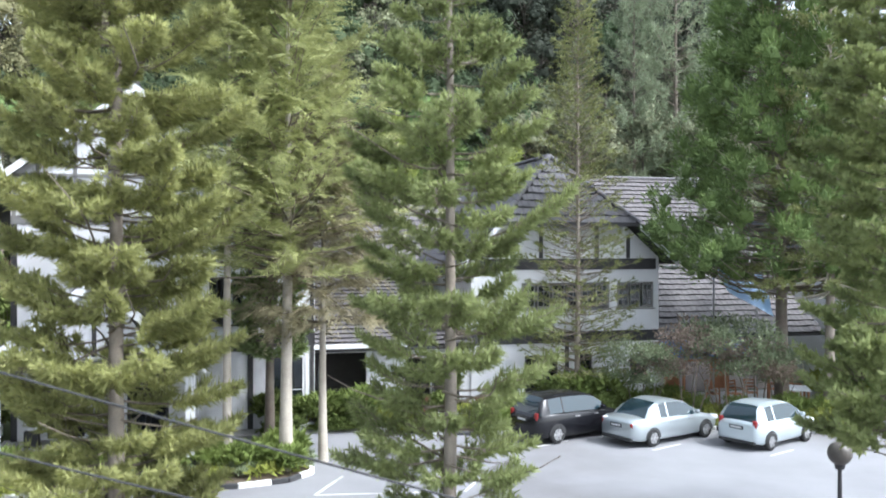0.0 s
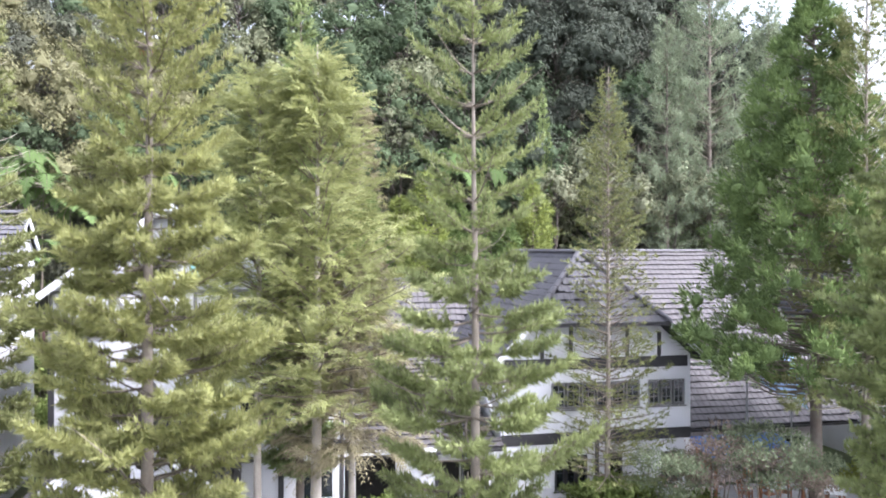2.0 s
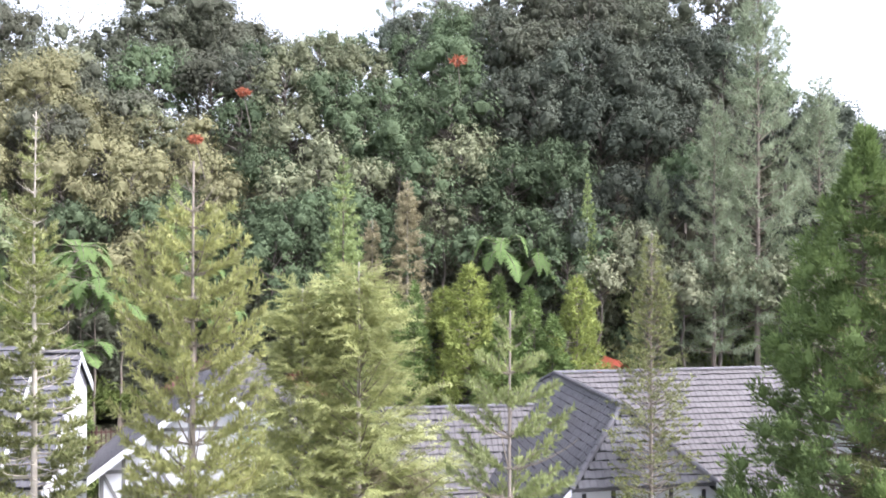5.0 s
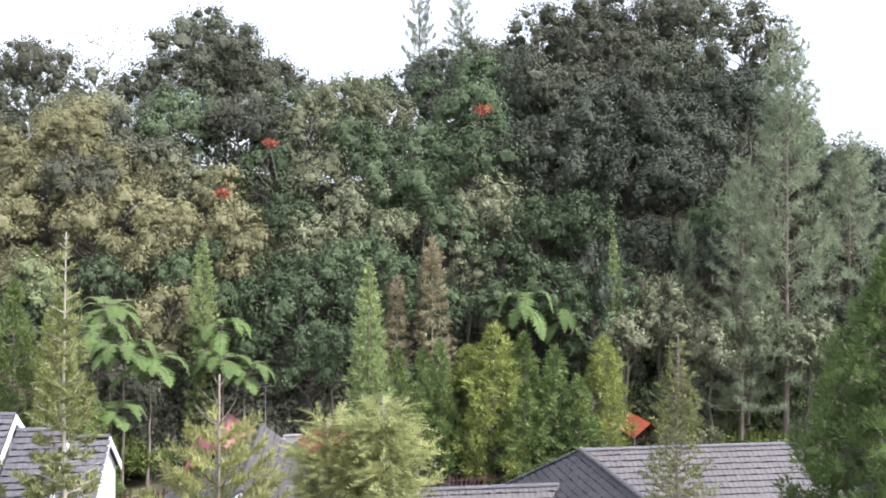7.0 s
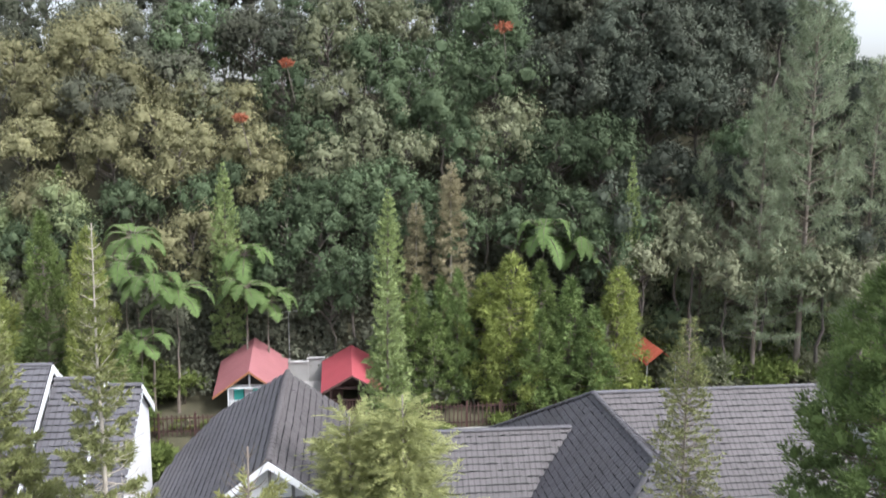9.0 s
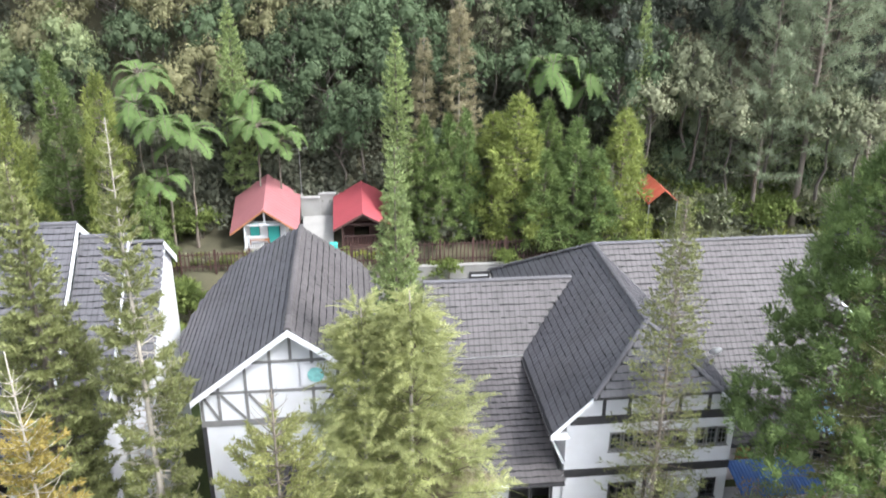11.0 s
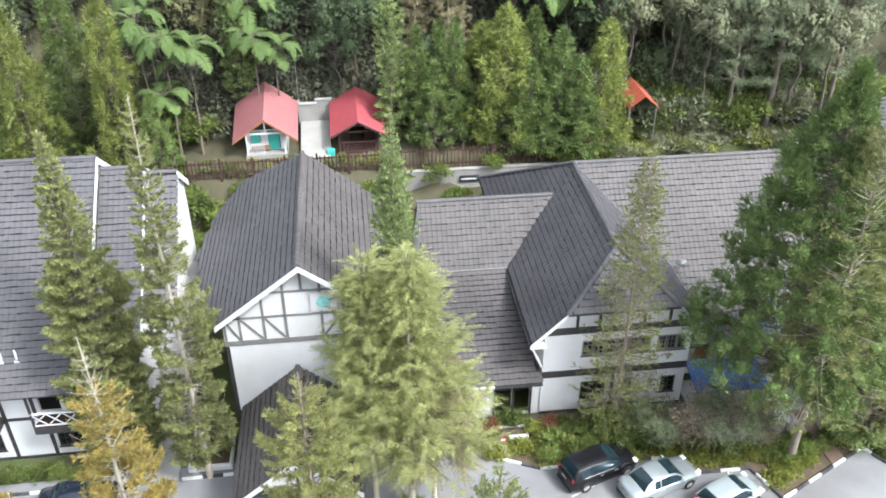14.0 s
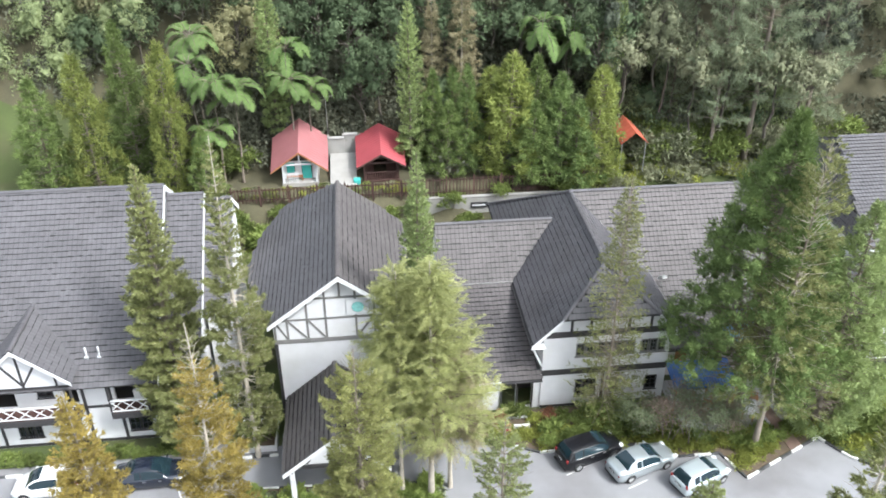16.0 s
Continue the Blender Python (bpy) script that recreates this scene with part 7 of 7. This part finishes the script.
for i in range(26):
    u = 18.9 + (i % 13) * 0.62 + rng.uniform(-0.2, 0.2)
    v = 28.6 - abs(u - 24) * 0.1 + (0.5 if i < 13 else -0.5) + rng.uniform(-0.3, 0.3)
    if 21.0 < u and v < 25.5 + (u - 21.3) * 0.49 + 0.5 or 17 < u < 21.2 and v < 28.0:
        continue
    bush((B_LOW, B_GREEN, B_SPIKY)[i % 3], u, v, rng.uniform(0.6, 0.95), "small green plant in the corner bed", 0.05, "corner shrubs")


def planter(u0, u1, v0, v1, z, label):
    p = house("planter", (u0 + u1) / 2, (v0 + v1) / 2, label, category="planter")
    t = 0.14
    hbox("side_wall", p, WHITE, (u0, u1, v0, v0 + t, 0, z), bevel=0.015)
    hbox("side_wall", p, WHITE, (u0, u1, v1 - t, v1, 0, z), bevel=0.015)
    hbox("side_wall", p, WHITE, (u0, u0 + t, v0 + t, v1 - t, 0, z), bevel=0.015)
    hbox("side_wall", p, WHITE, (u1 - t, u1, v0 + t, v1 - t, 0, z), bevel=0.015)
    hbox("soil", p, SOIL, (u0 + t, u1 - t, v0 + t, v1 - t, 0, z - 0.08))


planter(1.7, 9.0, 30.95, 31.85, 0.38, "low white planter wall full of shrubs")
planter(-9.6, -7.3, 30.7, 33.4, 0.42, "white edged planter with dark green plants")


# ---- cars ----
def wheel_meshes(r, w):
    bm = bmesh.new()
    prof = [(r * 0.62, -w / 2), (r * 0.9, -w / 2), (r, -w * 0.32), (r, w * 0.32), (r * 0.9, w / 2), (r * 0.62, w / 2)]
    n = 20
    rings = [[bm.verts.new((a * math.cos(2 * math.pi * k / n), y, a * math.sin(2 * math.pi * k / n))) for k in range(n)] for a, y in prof]
    for i in range(len(prof) - 1):
        for k in range(n):
            bm.faces.new((rings[i][k], rings[i][(k + 1) % n], rings[i + 1][(k + 1) % n], rings[i + 1][k]))
    tyre = mesh_of("tyre", bm, RUBBER, True)
    bm = bmesh.new()
    bmesh.ops.create_cone(bm, cap_ends=True, segments=20, radius1=r * 0.62, radius2=r * 0.62, depth=w * 0.78, matrix=Matrix.Rotation(math.pi / 2, 4, "X"))
    hub = mesh_of("hub", bm, METAL)
    bm = bmesh.new()
    for k in range(6):
        a = 2 * math.pi * k / 6
        for s in (-1, 1):
            y = s * w * 0.42
            bar(bm, (0, y, 0), (math.cos(a) * r * 0.62, y, math.sin(a) * r * 0.62), 0.05, 0.03)
    rim = mesh_of("rim", bm, ALLOY)
    return tyre, hub, rim


def build_car(m, label, paint, length, width, height, kind, tail="hatch"):
    """A car, nose towards +x. The body is a loft of cross sections; the cabin of glass carries pillars and roof."""
    c = thing("car", m, label, "car", "parked cars")
    L, W, H = length / 2, width / 2, height
    belt = {"sedan": 0.92, "hatch": 0.95, "suv": 1.02}[kind]
    # (x, half width, sill, top of the body side)
    st = [(-L, W * 0.72, 0.36, 0.80), (-L + 0.08, W * 0.88, 0.28, belt - 0.04), (-L + 0.35, W * 0.97, 0.22, belt + 0.02), (-L * 0.5, W, 0.2, belt + 0.01), (0, W, 0.2, belt - 0.01), (L * 0.4, W, 0.2, belt - 0.03), (L * 0.62, W * 0.98, 0.22, belt - 0.10), (L - 0.3, W * 0.93, 0.24, belt - 0.22), (L - 0.06, W * 0.78, 0.3, belt - 0.32), (L, W * 0.6, 0.36, belt - 0.42)]
    bm = bmesh.new()
    rings = []
    for x, w, z0, z1 in st:
        mid = (z0 + z1) / 2
        pr = [(-w * 0.9, z0), (-w * 0.985, z0 + 0.08), (-w, mid), (-w * 0.985, z1 - 0.1), (-w * 0.93, z1), (-w * 0.5, z1 + 0.03), (0, z1 + 0.04)]
        pr += [(-a, b) for a, b in reversed(pr[:-1])]
        rings.append([bm.verts.new((x, a, b)) for a, b in pr])
    n = len(rings[0])
    for i in range(len(rings) - 1):
        for k in range(n):
            bm.faces.new((rings[i][k], rings[i][(k + 1) % n], rings[i + 1][(k + 1) % n], rings[i + 1][k]))
    bm.faces.new(rings[0]), bm.faces.new(rings[-1])
    bmesh.ops.recalc_face_normals(bm, faces=bm.faces[:])
    body = part("body", bm, paint, c, smooth=True)
    # cabin: cross sections from the rear window's foot to the windscreen's foot; glass and paint are faces of one skin
    xb = {"sedan": (-L + 0.62, L * 0.50), "hatch": (-L + 0.12, L * 0.56), "suv": (-L + 0.12, L * 0.54)}[kind]
    xr = {"sedan": (-L * 0.40, L * 0.06), "hatch": (-L + 0.50, L * 0.10), "suv": (-L + 0.46, L * 0.12)}[kind]
    zb, wb, wr = belt - 0.03, W * 0.935, W * 0.70
    post = 0.07
    xs = sorted({xb[0], xb[0] + (xr[0] - xb[0]) * 0.5, xr[0], xr[0] + 0.14, xr[0] + (xr[1] - xr[0]) * 0.40 - post, xr[0] + (xr[1] - xr[0]) * 0.40, xr[0] + (xr[1] - xr[0]) * 0.75, xr[1] - 0.02, xr[1] + (xb[1] - xr[1]) * 0.35, xr[1] + (xb[1] - xr[1]) * 0.7, xb[1]})
    mid_post = xr[0] + (xr[1] - xr[0]) * 0.40

    def section(x):
        if x < xr[0]:
            t = (x - xb[0]) / (xr[0] - xb[0])
            t = math.sin(t * math.pi / 2) ** 0.85
        elif x > xr[1] - 0.02:
            t = (xb[1] - x) / (xb[1] - xr[1] + 0.02)
            t = math.sin(max(0.0, t) * math.pi / 2) ** 0.9
        else:
            t = 1.0
        g = (x - xr[0]) / (xr[1] - xr[0])
        top = zb + (H - zb - 0.05 + 0.05 * math.sin(math.pi * min(1, max(0, g)))) * t
        w = wb + (wr - wb) * t
        return [(x, -wb, zb), (x, -(w + 0.03 * t), zb + (top - zb) * 0.86), (x, -w * 0.86, zb + (top - zb) * 0.97), (x, -w * 0.45, top), (x, w * 0.45, top), (x, w * 0.86, zb + (top - zb) * 0.97), (x, w + 0.03 * t, zb + (top - zb) * 0.86), (x, wb, zb)]
    skin = {}
    rows = [section(x) for x in xs]
    for a in range(len(xs) - 1):
        x = (xs[a] + xs[a + 1]) / 2
        for q in range(7):
            side = q in (0, 6)
            if side:
                solid = x < xr[0] + (0.14 if kind != "sedan" else 0.0) or x > xr[1] + (xb[1] - xr[1]) * 0.7 or abs(x - mid_post + post / 2) < post * 0.6
                name = "pillar" if solid else "side_window"
            elif q in (1, 5):
                name = "roof" if xr[0] - 0.01 < x < xr[1] else "pillar"
            else:
                name = "rear_window" if x < xr[0] else "windscreen" if x > xr[1] - 0.02 else "roof"
            where = (0 if q < 3 else 1) if side or name == "pillar" else 0
            zone = 0 if x < xr[0] + 0.14 else 1 if x < mid_post - post else 2 if x < mid_post else 3 if x < xr[1] else 4
            if name in ("pillar", "side_window"):
                zone = 3 if name == "side_window" and zone == 4 else zone
                skin.setdefault((name, where, zone), []).append([rows[a][q], rows[a][q + 1], rows[a + 1][q + 1], rows[a + 1][q]])
            else:
                skin.setdefault((name, 0, 0), []).append([rows[a][q], rows[a][q + 1], rows[a + 1][q + 1], rows[a + 1][q]])
    for (name, _, _), quads in skin.items():
        bm = bmesh.new()
        for quad in quads:
            bm.faces.new([bm.verts.new(co) for co in quad])
        bmesh.ops.remove_doubles(bm, verts=bm.verts[:], dist=1e-4)
        bmesh.ops.recalc_face_normals(bm, faces=bm.faces[:])
        part(name, bm, paint if name in ("roof", "pillar") else CARGLASS, c, smooth=True)
    for s in (-1, 1):
        part("mirror", box(bmesh.new(), L * 0.34, L * 0.34 + 0.12, s * W - s * 0.02, s * (W + 0.17), belt, belt + 0.14, 0.03), paint, c)
        if kind == "sedan":
            lamp = box(bmesh.new(), -L + 0.02, -L + 0.14, s * W * 0.52, s * W * 0.83, belt - 0.24, belt - 0.08, 0.03)
        else:
            lamp = box(bmesh.new(), -L + 0.05, -L + 0.14, s * W * 0.66, s * W * 0.86, belt - 0.2, belt + 0.08, 0.03)
        part("tail_light", lamp, REDLAMP, c)
        part("headlight", box(bmesh.new(), L - 0.34, L - 0.06, s * W * 0.55, s * W * 0.9, belt - 0.36, belt - 0.2, 0.03), CLEARLAMP, c)
        for x in (-L * 0.16, L * 0.26):
            part("door_handle", box(bmesh.new(), x - 0.1, x + 0.1, s * W * 0.985, s * (W + 0.02), belt - 0.17, belt - 0.14), paint if paint not in (BLACKCAR, NAVYCAR) else METAL, c)
    part("rear_bumper", box(bmesh.new(), -L - 0.02, -L + 0.12, -W * 0.8, W * 0.8, 0.24, 0.34, 0.02), PLASTIC, c)
    part("grille", box(bmesh.new(), L - 0.06, L + 0.01, -W * 0.5, W * 0.5, 0.3, 0.44, 0.02), PLASTIC, c)
    plate = part("number_plate", box(bmesh.new(), -L - 0.015, -L + 0.05, -0.26, 0.26, belt - 0.26, belt - 0.14, 0.005), PLASTIC, c)
    part("plate_bar", box(bmesh.new(), -L - 0.02, -L - 0.015, -0.2, 0.2, belt - 0.225, belt - 0.175), BARGE, plate)
    r = 0.32 if kind == "suv" else 0.3
    tyre, hub, rim = wheel_meshes(r, 0.2)
    for x in (-L * 0.585, L * 0.62):
        for s in (-1, 1):
            w = part("wheel", hub, None, c, m=pose(x, s * (W - 0.075), r))
            part("tyre", tyre, None, w)
            part("rim", rim, None, w)
            bm = bmesh.new()
            inner_ring, outer_ring = [[bm.verts.new((x + q * math.cos(math.pi * i / 14), s * (W + 0.004), r + q * math.sin(math.pi * i / 14))) for i in range(15)] for q in (r, r + 0.05)]
            back_ring = [bm.verts.new((v.co.x, s * (W - 0.06), v.co.z)) for v in outer_ring]
            for i in range(14):
                bm.faces.new((inner_ring[i], inner_ring[i + 1], outer_ring[i + 1], outer_ring[i]))
                bm.faces.new((outer_ring[i], outer_ring[i + 1], back_ring[i + 1], back_ring[i]))
            part("wheel_arch", bm, PLASTIC, c)
    return c


def parked(u, v, turn):
    return at(u, v, 0.032, turn)


build_car(parked(12.15, 28.1, 19), "black compact people carrier parked by the house bed", BLACKCAR, 4.25, 1.70, 1.62, "suv")
build_car(parked(15.1, 26.85, 19), "silver saloon car parked on the asphalt", SILVER, 4.39, 1.70, 1.47, "sedan")
build_car(parked(18.3, 25.35, 23), "pale silver small hatchback parked on the asphalt", PALESILVER, 3.65, 1.66, 1.51, "hatch")
build_car(parked(-14.6, 29.0, 2), "dark blue-black saloon car beside the hedge", NAVYCAR, 4.4, 1.75, 1.48, "sedan")
build_car(parked(-20.7, 28.9, 182), "white hatchback car beside the hedge", WHITECAR, 3.9, 1.70, 1.52, "hatch")


# ---- small things ----
def build_lamp(x, y):
    l = thing("street_lamp", pose(x, y, 0), "dark lamp post with a dull round globe", "street lamp")
    part("pole", rod(bmesh.new(), (0, 0, 0), (0, 0, 2.1), 0.055, 0.04, 10), TIMBER, l)
    part("foot", rod(bmesh.new(), (0, 0, 0), (0, 0, 0.35), 0.11, 0.07, 10), TIMBER, l)
    part("collar", rod(bmesh.new(), (0, 0, 2.05), (0, 0, 2.16), 0.09, 0.11, 12), TIMBER, l)
    bm = bmesh.new()
    bmesh.ops.create_uvsphere(bm, u_segments=18, v_segments=12, radius=0.25, matrix=pose(0, 0, 2.38))
    part("globe", bm, GLOBE, l, smooth=True)
    part("cap", rod(bmesh.new(), (0, 0, 2.6), (0, 0, 2.66), 0.07, 0.02, 10), TIMBER, l)


build_lamp(8.3, 17.8)


def build_cables():
    for k, (a, b, sag) in enumerate((((-14.0, 12.0, 7.2), (8.0, 12.0, 1.1), 0.15), ((-14.0, 12.0, 5.7), (8.0, 12.0, 0.5), 0.1))):
        c = thing("cable", pose(*a), "thin dark overhead cable slung low across the car park", "cable", "cables")
        a, b = Vector(a), Vector(b)
        pts = [((a.lerp(b, i / 24) - a) - Vector((0, 0, sag * 4 * (i / 24) * (1 - i / 24))), 0.018) for i in range(25)]
        v, f = tubes([[(np.array(p), r) for p, r in pts]], 6)
        part("wire", raw_mesh("wire", v, f, PLASTIC, True), None, c)


build_cables()


def build_dish():
    d = thing("satellite_dish", at(19.4, 38.1, 5.65), "small white satellite dish on the tiled roof", "satellite dish")
    bm = bmesh.new()
    bmesh.ops.create_cone(bm, cap_ends=False, segments=20, radius1=0.36, radius2=0.06, depth=0.12, matrix=pose(0, -0.1, 0.75, 120))
    part("reflector", bm, BARGE, d, smooth=True)
    part("mast", rod(bmesh.new(), (0, 0, 0), (0, 0, 0.8), 0.025), METAL, d)
    part("arm", rod(bmesh.new(), (0, -0.1, 0.62), (0, -0.55, 0.9), 0.015), METAL, d)


build_dish()


def build_tarpaulin():
    t = thing("tarpaulin", at(23.6, 33.2, 2.6), "pale blue tarpaulin stretched up as a lean-to beside the terrace", "tarpaulin")
    bm = bmesh.new()
    nx, ny = 10, 8
    g = []
    for i in range(nx + 1):
        row = []
        for j in range(ny + 1):
            f, h = i / nx, j / ny
            x = -1.4 + 2.3 * f
            z0 = 2.1 - 1.1 * f
            z = z0 + (3.35 - z0) * h
            y = 0.2 + 1.2 * h + 0.06 * math.sin(9 * f + 3 * h) + 0.05 * math.sin(14 * h)
            row.append((x, y, z))
        g.append(row)
    top = [[bm.verts.new(q) for q in row] for row in g]
    low = [[bm.verts.new((q[0], q[1] + 0.015, q[2] - 0.01)) for q in row] for row in g]
    for i in range(nx):
        for j in range(ny):
            bm.faces.new((top[i][j], top[i + 1][j], top[i + 1][j + 1], top[i][j + 1]))
            bm.faces.new((low[i][j], low[i][j + 1], low[i + 1][j + 1], low[i + 1][j]))
    part("sheet", bm, BLUE, t, smooth=True)
    for x in (-1.4, 0.9):
        part("pole", rod(bmesh.new(), (x, 1.45, -2.6), (x, 1.45, 3.4), 0.04), METAL, t)
    part("cross_pole", rod(bmesh.new(), (-1.45, 1.45, 3.35), (0.95, 1.45, 3.35), 0.035), METAL, t)


build_tarpaulin()


def build_awning():
    a = thing("awning", at(18.6, 32.9, 0.09), "faded patchy blue corrugated awning over the terrace", "awning")
    bm = bmesh.new()
    n = 24
    for i in range(n):
        x0, x1 = i * 0.18, (i + 1) * 0.18
        m = (x0 + x1) / 2
        for p, q, l0, l1 in ((x0, m, 0, 0.04), (m, x1, 0.04, 0)):
            vs = [bm.verts.new(c) for c in ((p, -1.6, 2.0 + l0), (q, -1.6, 2.0 + l1), (q, 0.7, 2.5 + l1), (p, 0.7, 2.5 + l0))]
            bm.faces.new(vs)
            bm.faces.new([bm.verts.new(v.co - Vector((0, 0, 0.02))) for v in reversed(vs)])
    part("roof_sheet", bm, BLUE2, a)
    for x in (0.15, 2.2, 4.2):
        part("post", box(bmesh.new(), x - 0.05, x + 0.05, -1.5, -1.4, 0, 2.05), WOOD, a)
    part("beam", box(bmesh.new(), 0, 4.3, -1.52, -1.42, 1.9, 2.0), WOOD, a)


build_awning()


def build_chair(m):
    c = thing("chair", m, "orange-brown wooden chair on the terrace", "chair", "terrace chairs")
    part("seat", box(bmesh.new(), -0.24, 0.24, -0.24, 0.24, 0.42, 0.46, 0.01), WOOD, c)
    for x in (-0.21, 0.21):
        part("leg", bar(bmesh.new(), (x, -0.22, 0), (x, -0.2, 0.64), 0.045), WOOD, c)
        part("leg", bar(bmesh.new(), (x, 0.24, 0), (x, 0.2, 0.45), 0.045), WOOD, c)
        part("back_post", bar(bmesh.new(), (x, 0.2, 0.44), (x, 0.3, 0.98), 0.045), WOOD, c)
        part("armrest", bar(bmesh.new(), (x, -0.24, 0.65), (x, 0.26, 0.67), 0.05, 0.03), WOOD, c)
    for z in (0.66, 0.8, 0.94):
        part("back_slat", box(bmesh.new(), -0.21, 0.21, 0.2 + (z - 0.44) * 0.18, 0.23 + (z - 0.44) * 0.18, z - 0.03, z + 0.03), WOOD, c)
    return c


first = build_chair(at(21.3, 31.6, 0.09, 10))
for u, v, t in ((22.1, 31.7, -20), (23.7, 32.2, 15), (20.4, 31.9, 40), (24.5, 31.8, 70)):
    copy_thing(first, at(u, v, 0.09, t))


def build_table(m):
    t = thing("table", m, "pale wooden picnic table on the terrace", "table")
    for i in range(5):
        part("plank", box(bmesh.new(), -0.75, 0.75, -0.42 + i * 0.17, -0.27 + i * 0.17, 0.71, 0.75, 0.006), BARGE, t)
    for x in (-0.6, 0.6):
        for y in (-0.33, 0.33):
            part("leg", box(bmesh.new(), x - 0.04, x + 0.04, y - 0.04, y + 0.04, 0, 0.71), WOOD, t)


build_table(at(23.6, 30.6, 0.09, 60))


def build_red_flag(u, v):
    f = thing("marker", at(u, v, 0.03), "small red and white marker board on a post", "marker")
    part("post", rod(bmesh.new(), (0, 0, 0), (0, 0, 1.1), 0.03), METAL, f)
    part("board", box(bmesh.new(), -0.2, 0.2, -0.03, 0.0, 0.55, 1.2, 0.02), RED2, f)
    part("stripe", box(bmesh.new(), -0.12, 0.12, -0.036, -0.03, 0.8, 0.95), BARGE, f)


build_red_flag(7.4, 30.3)
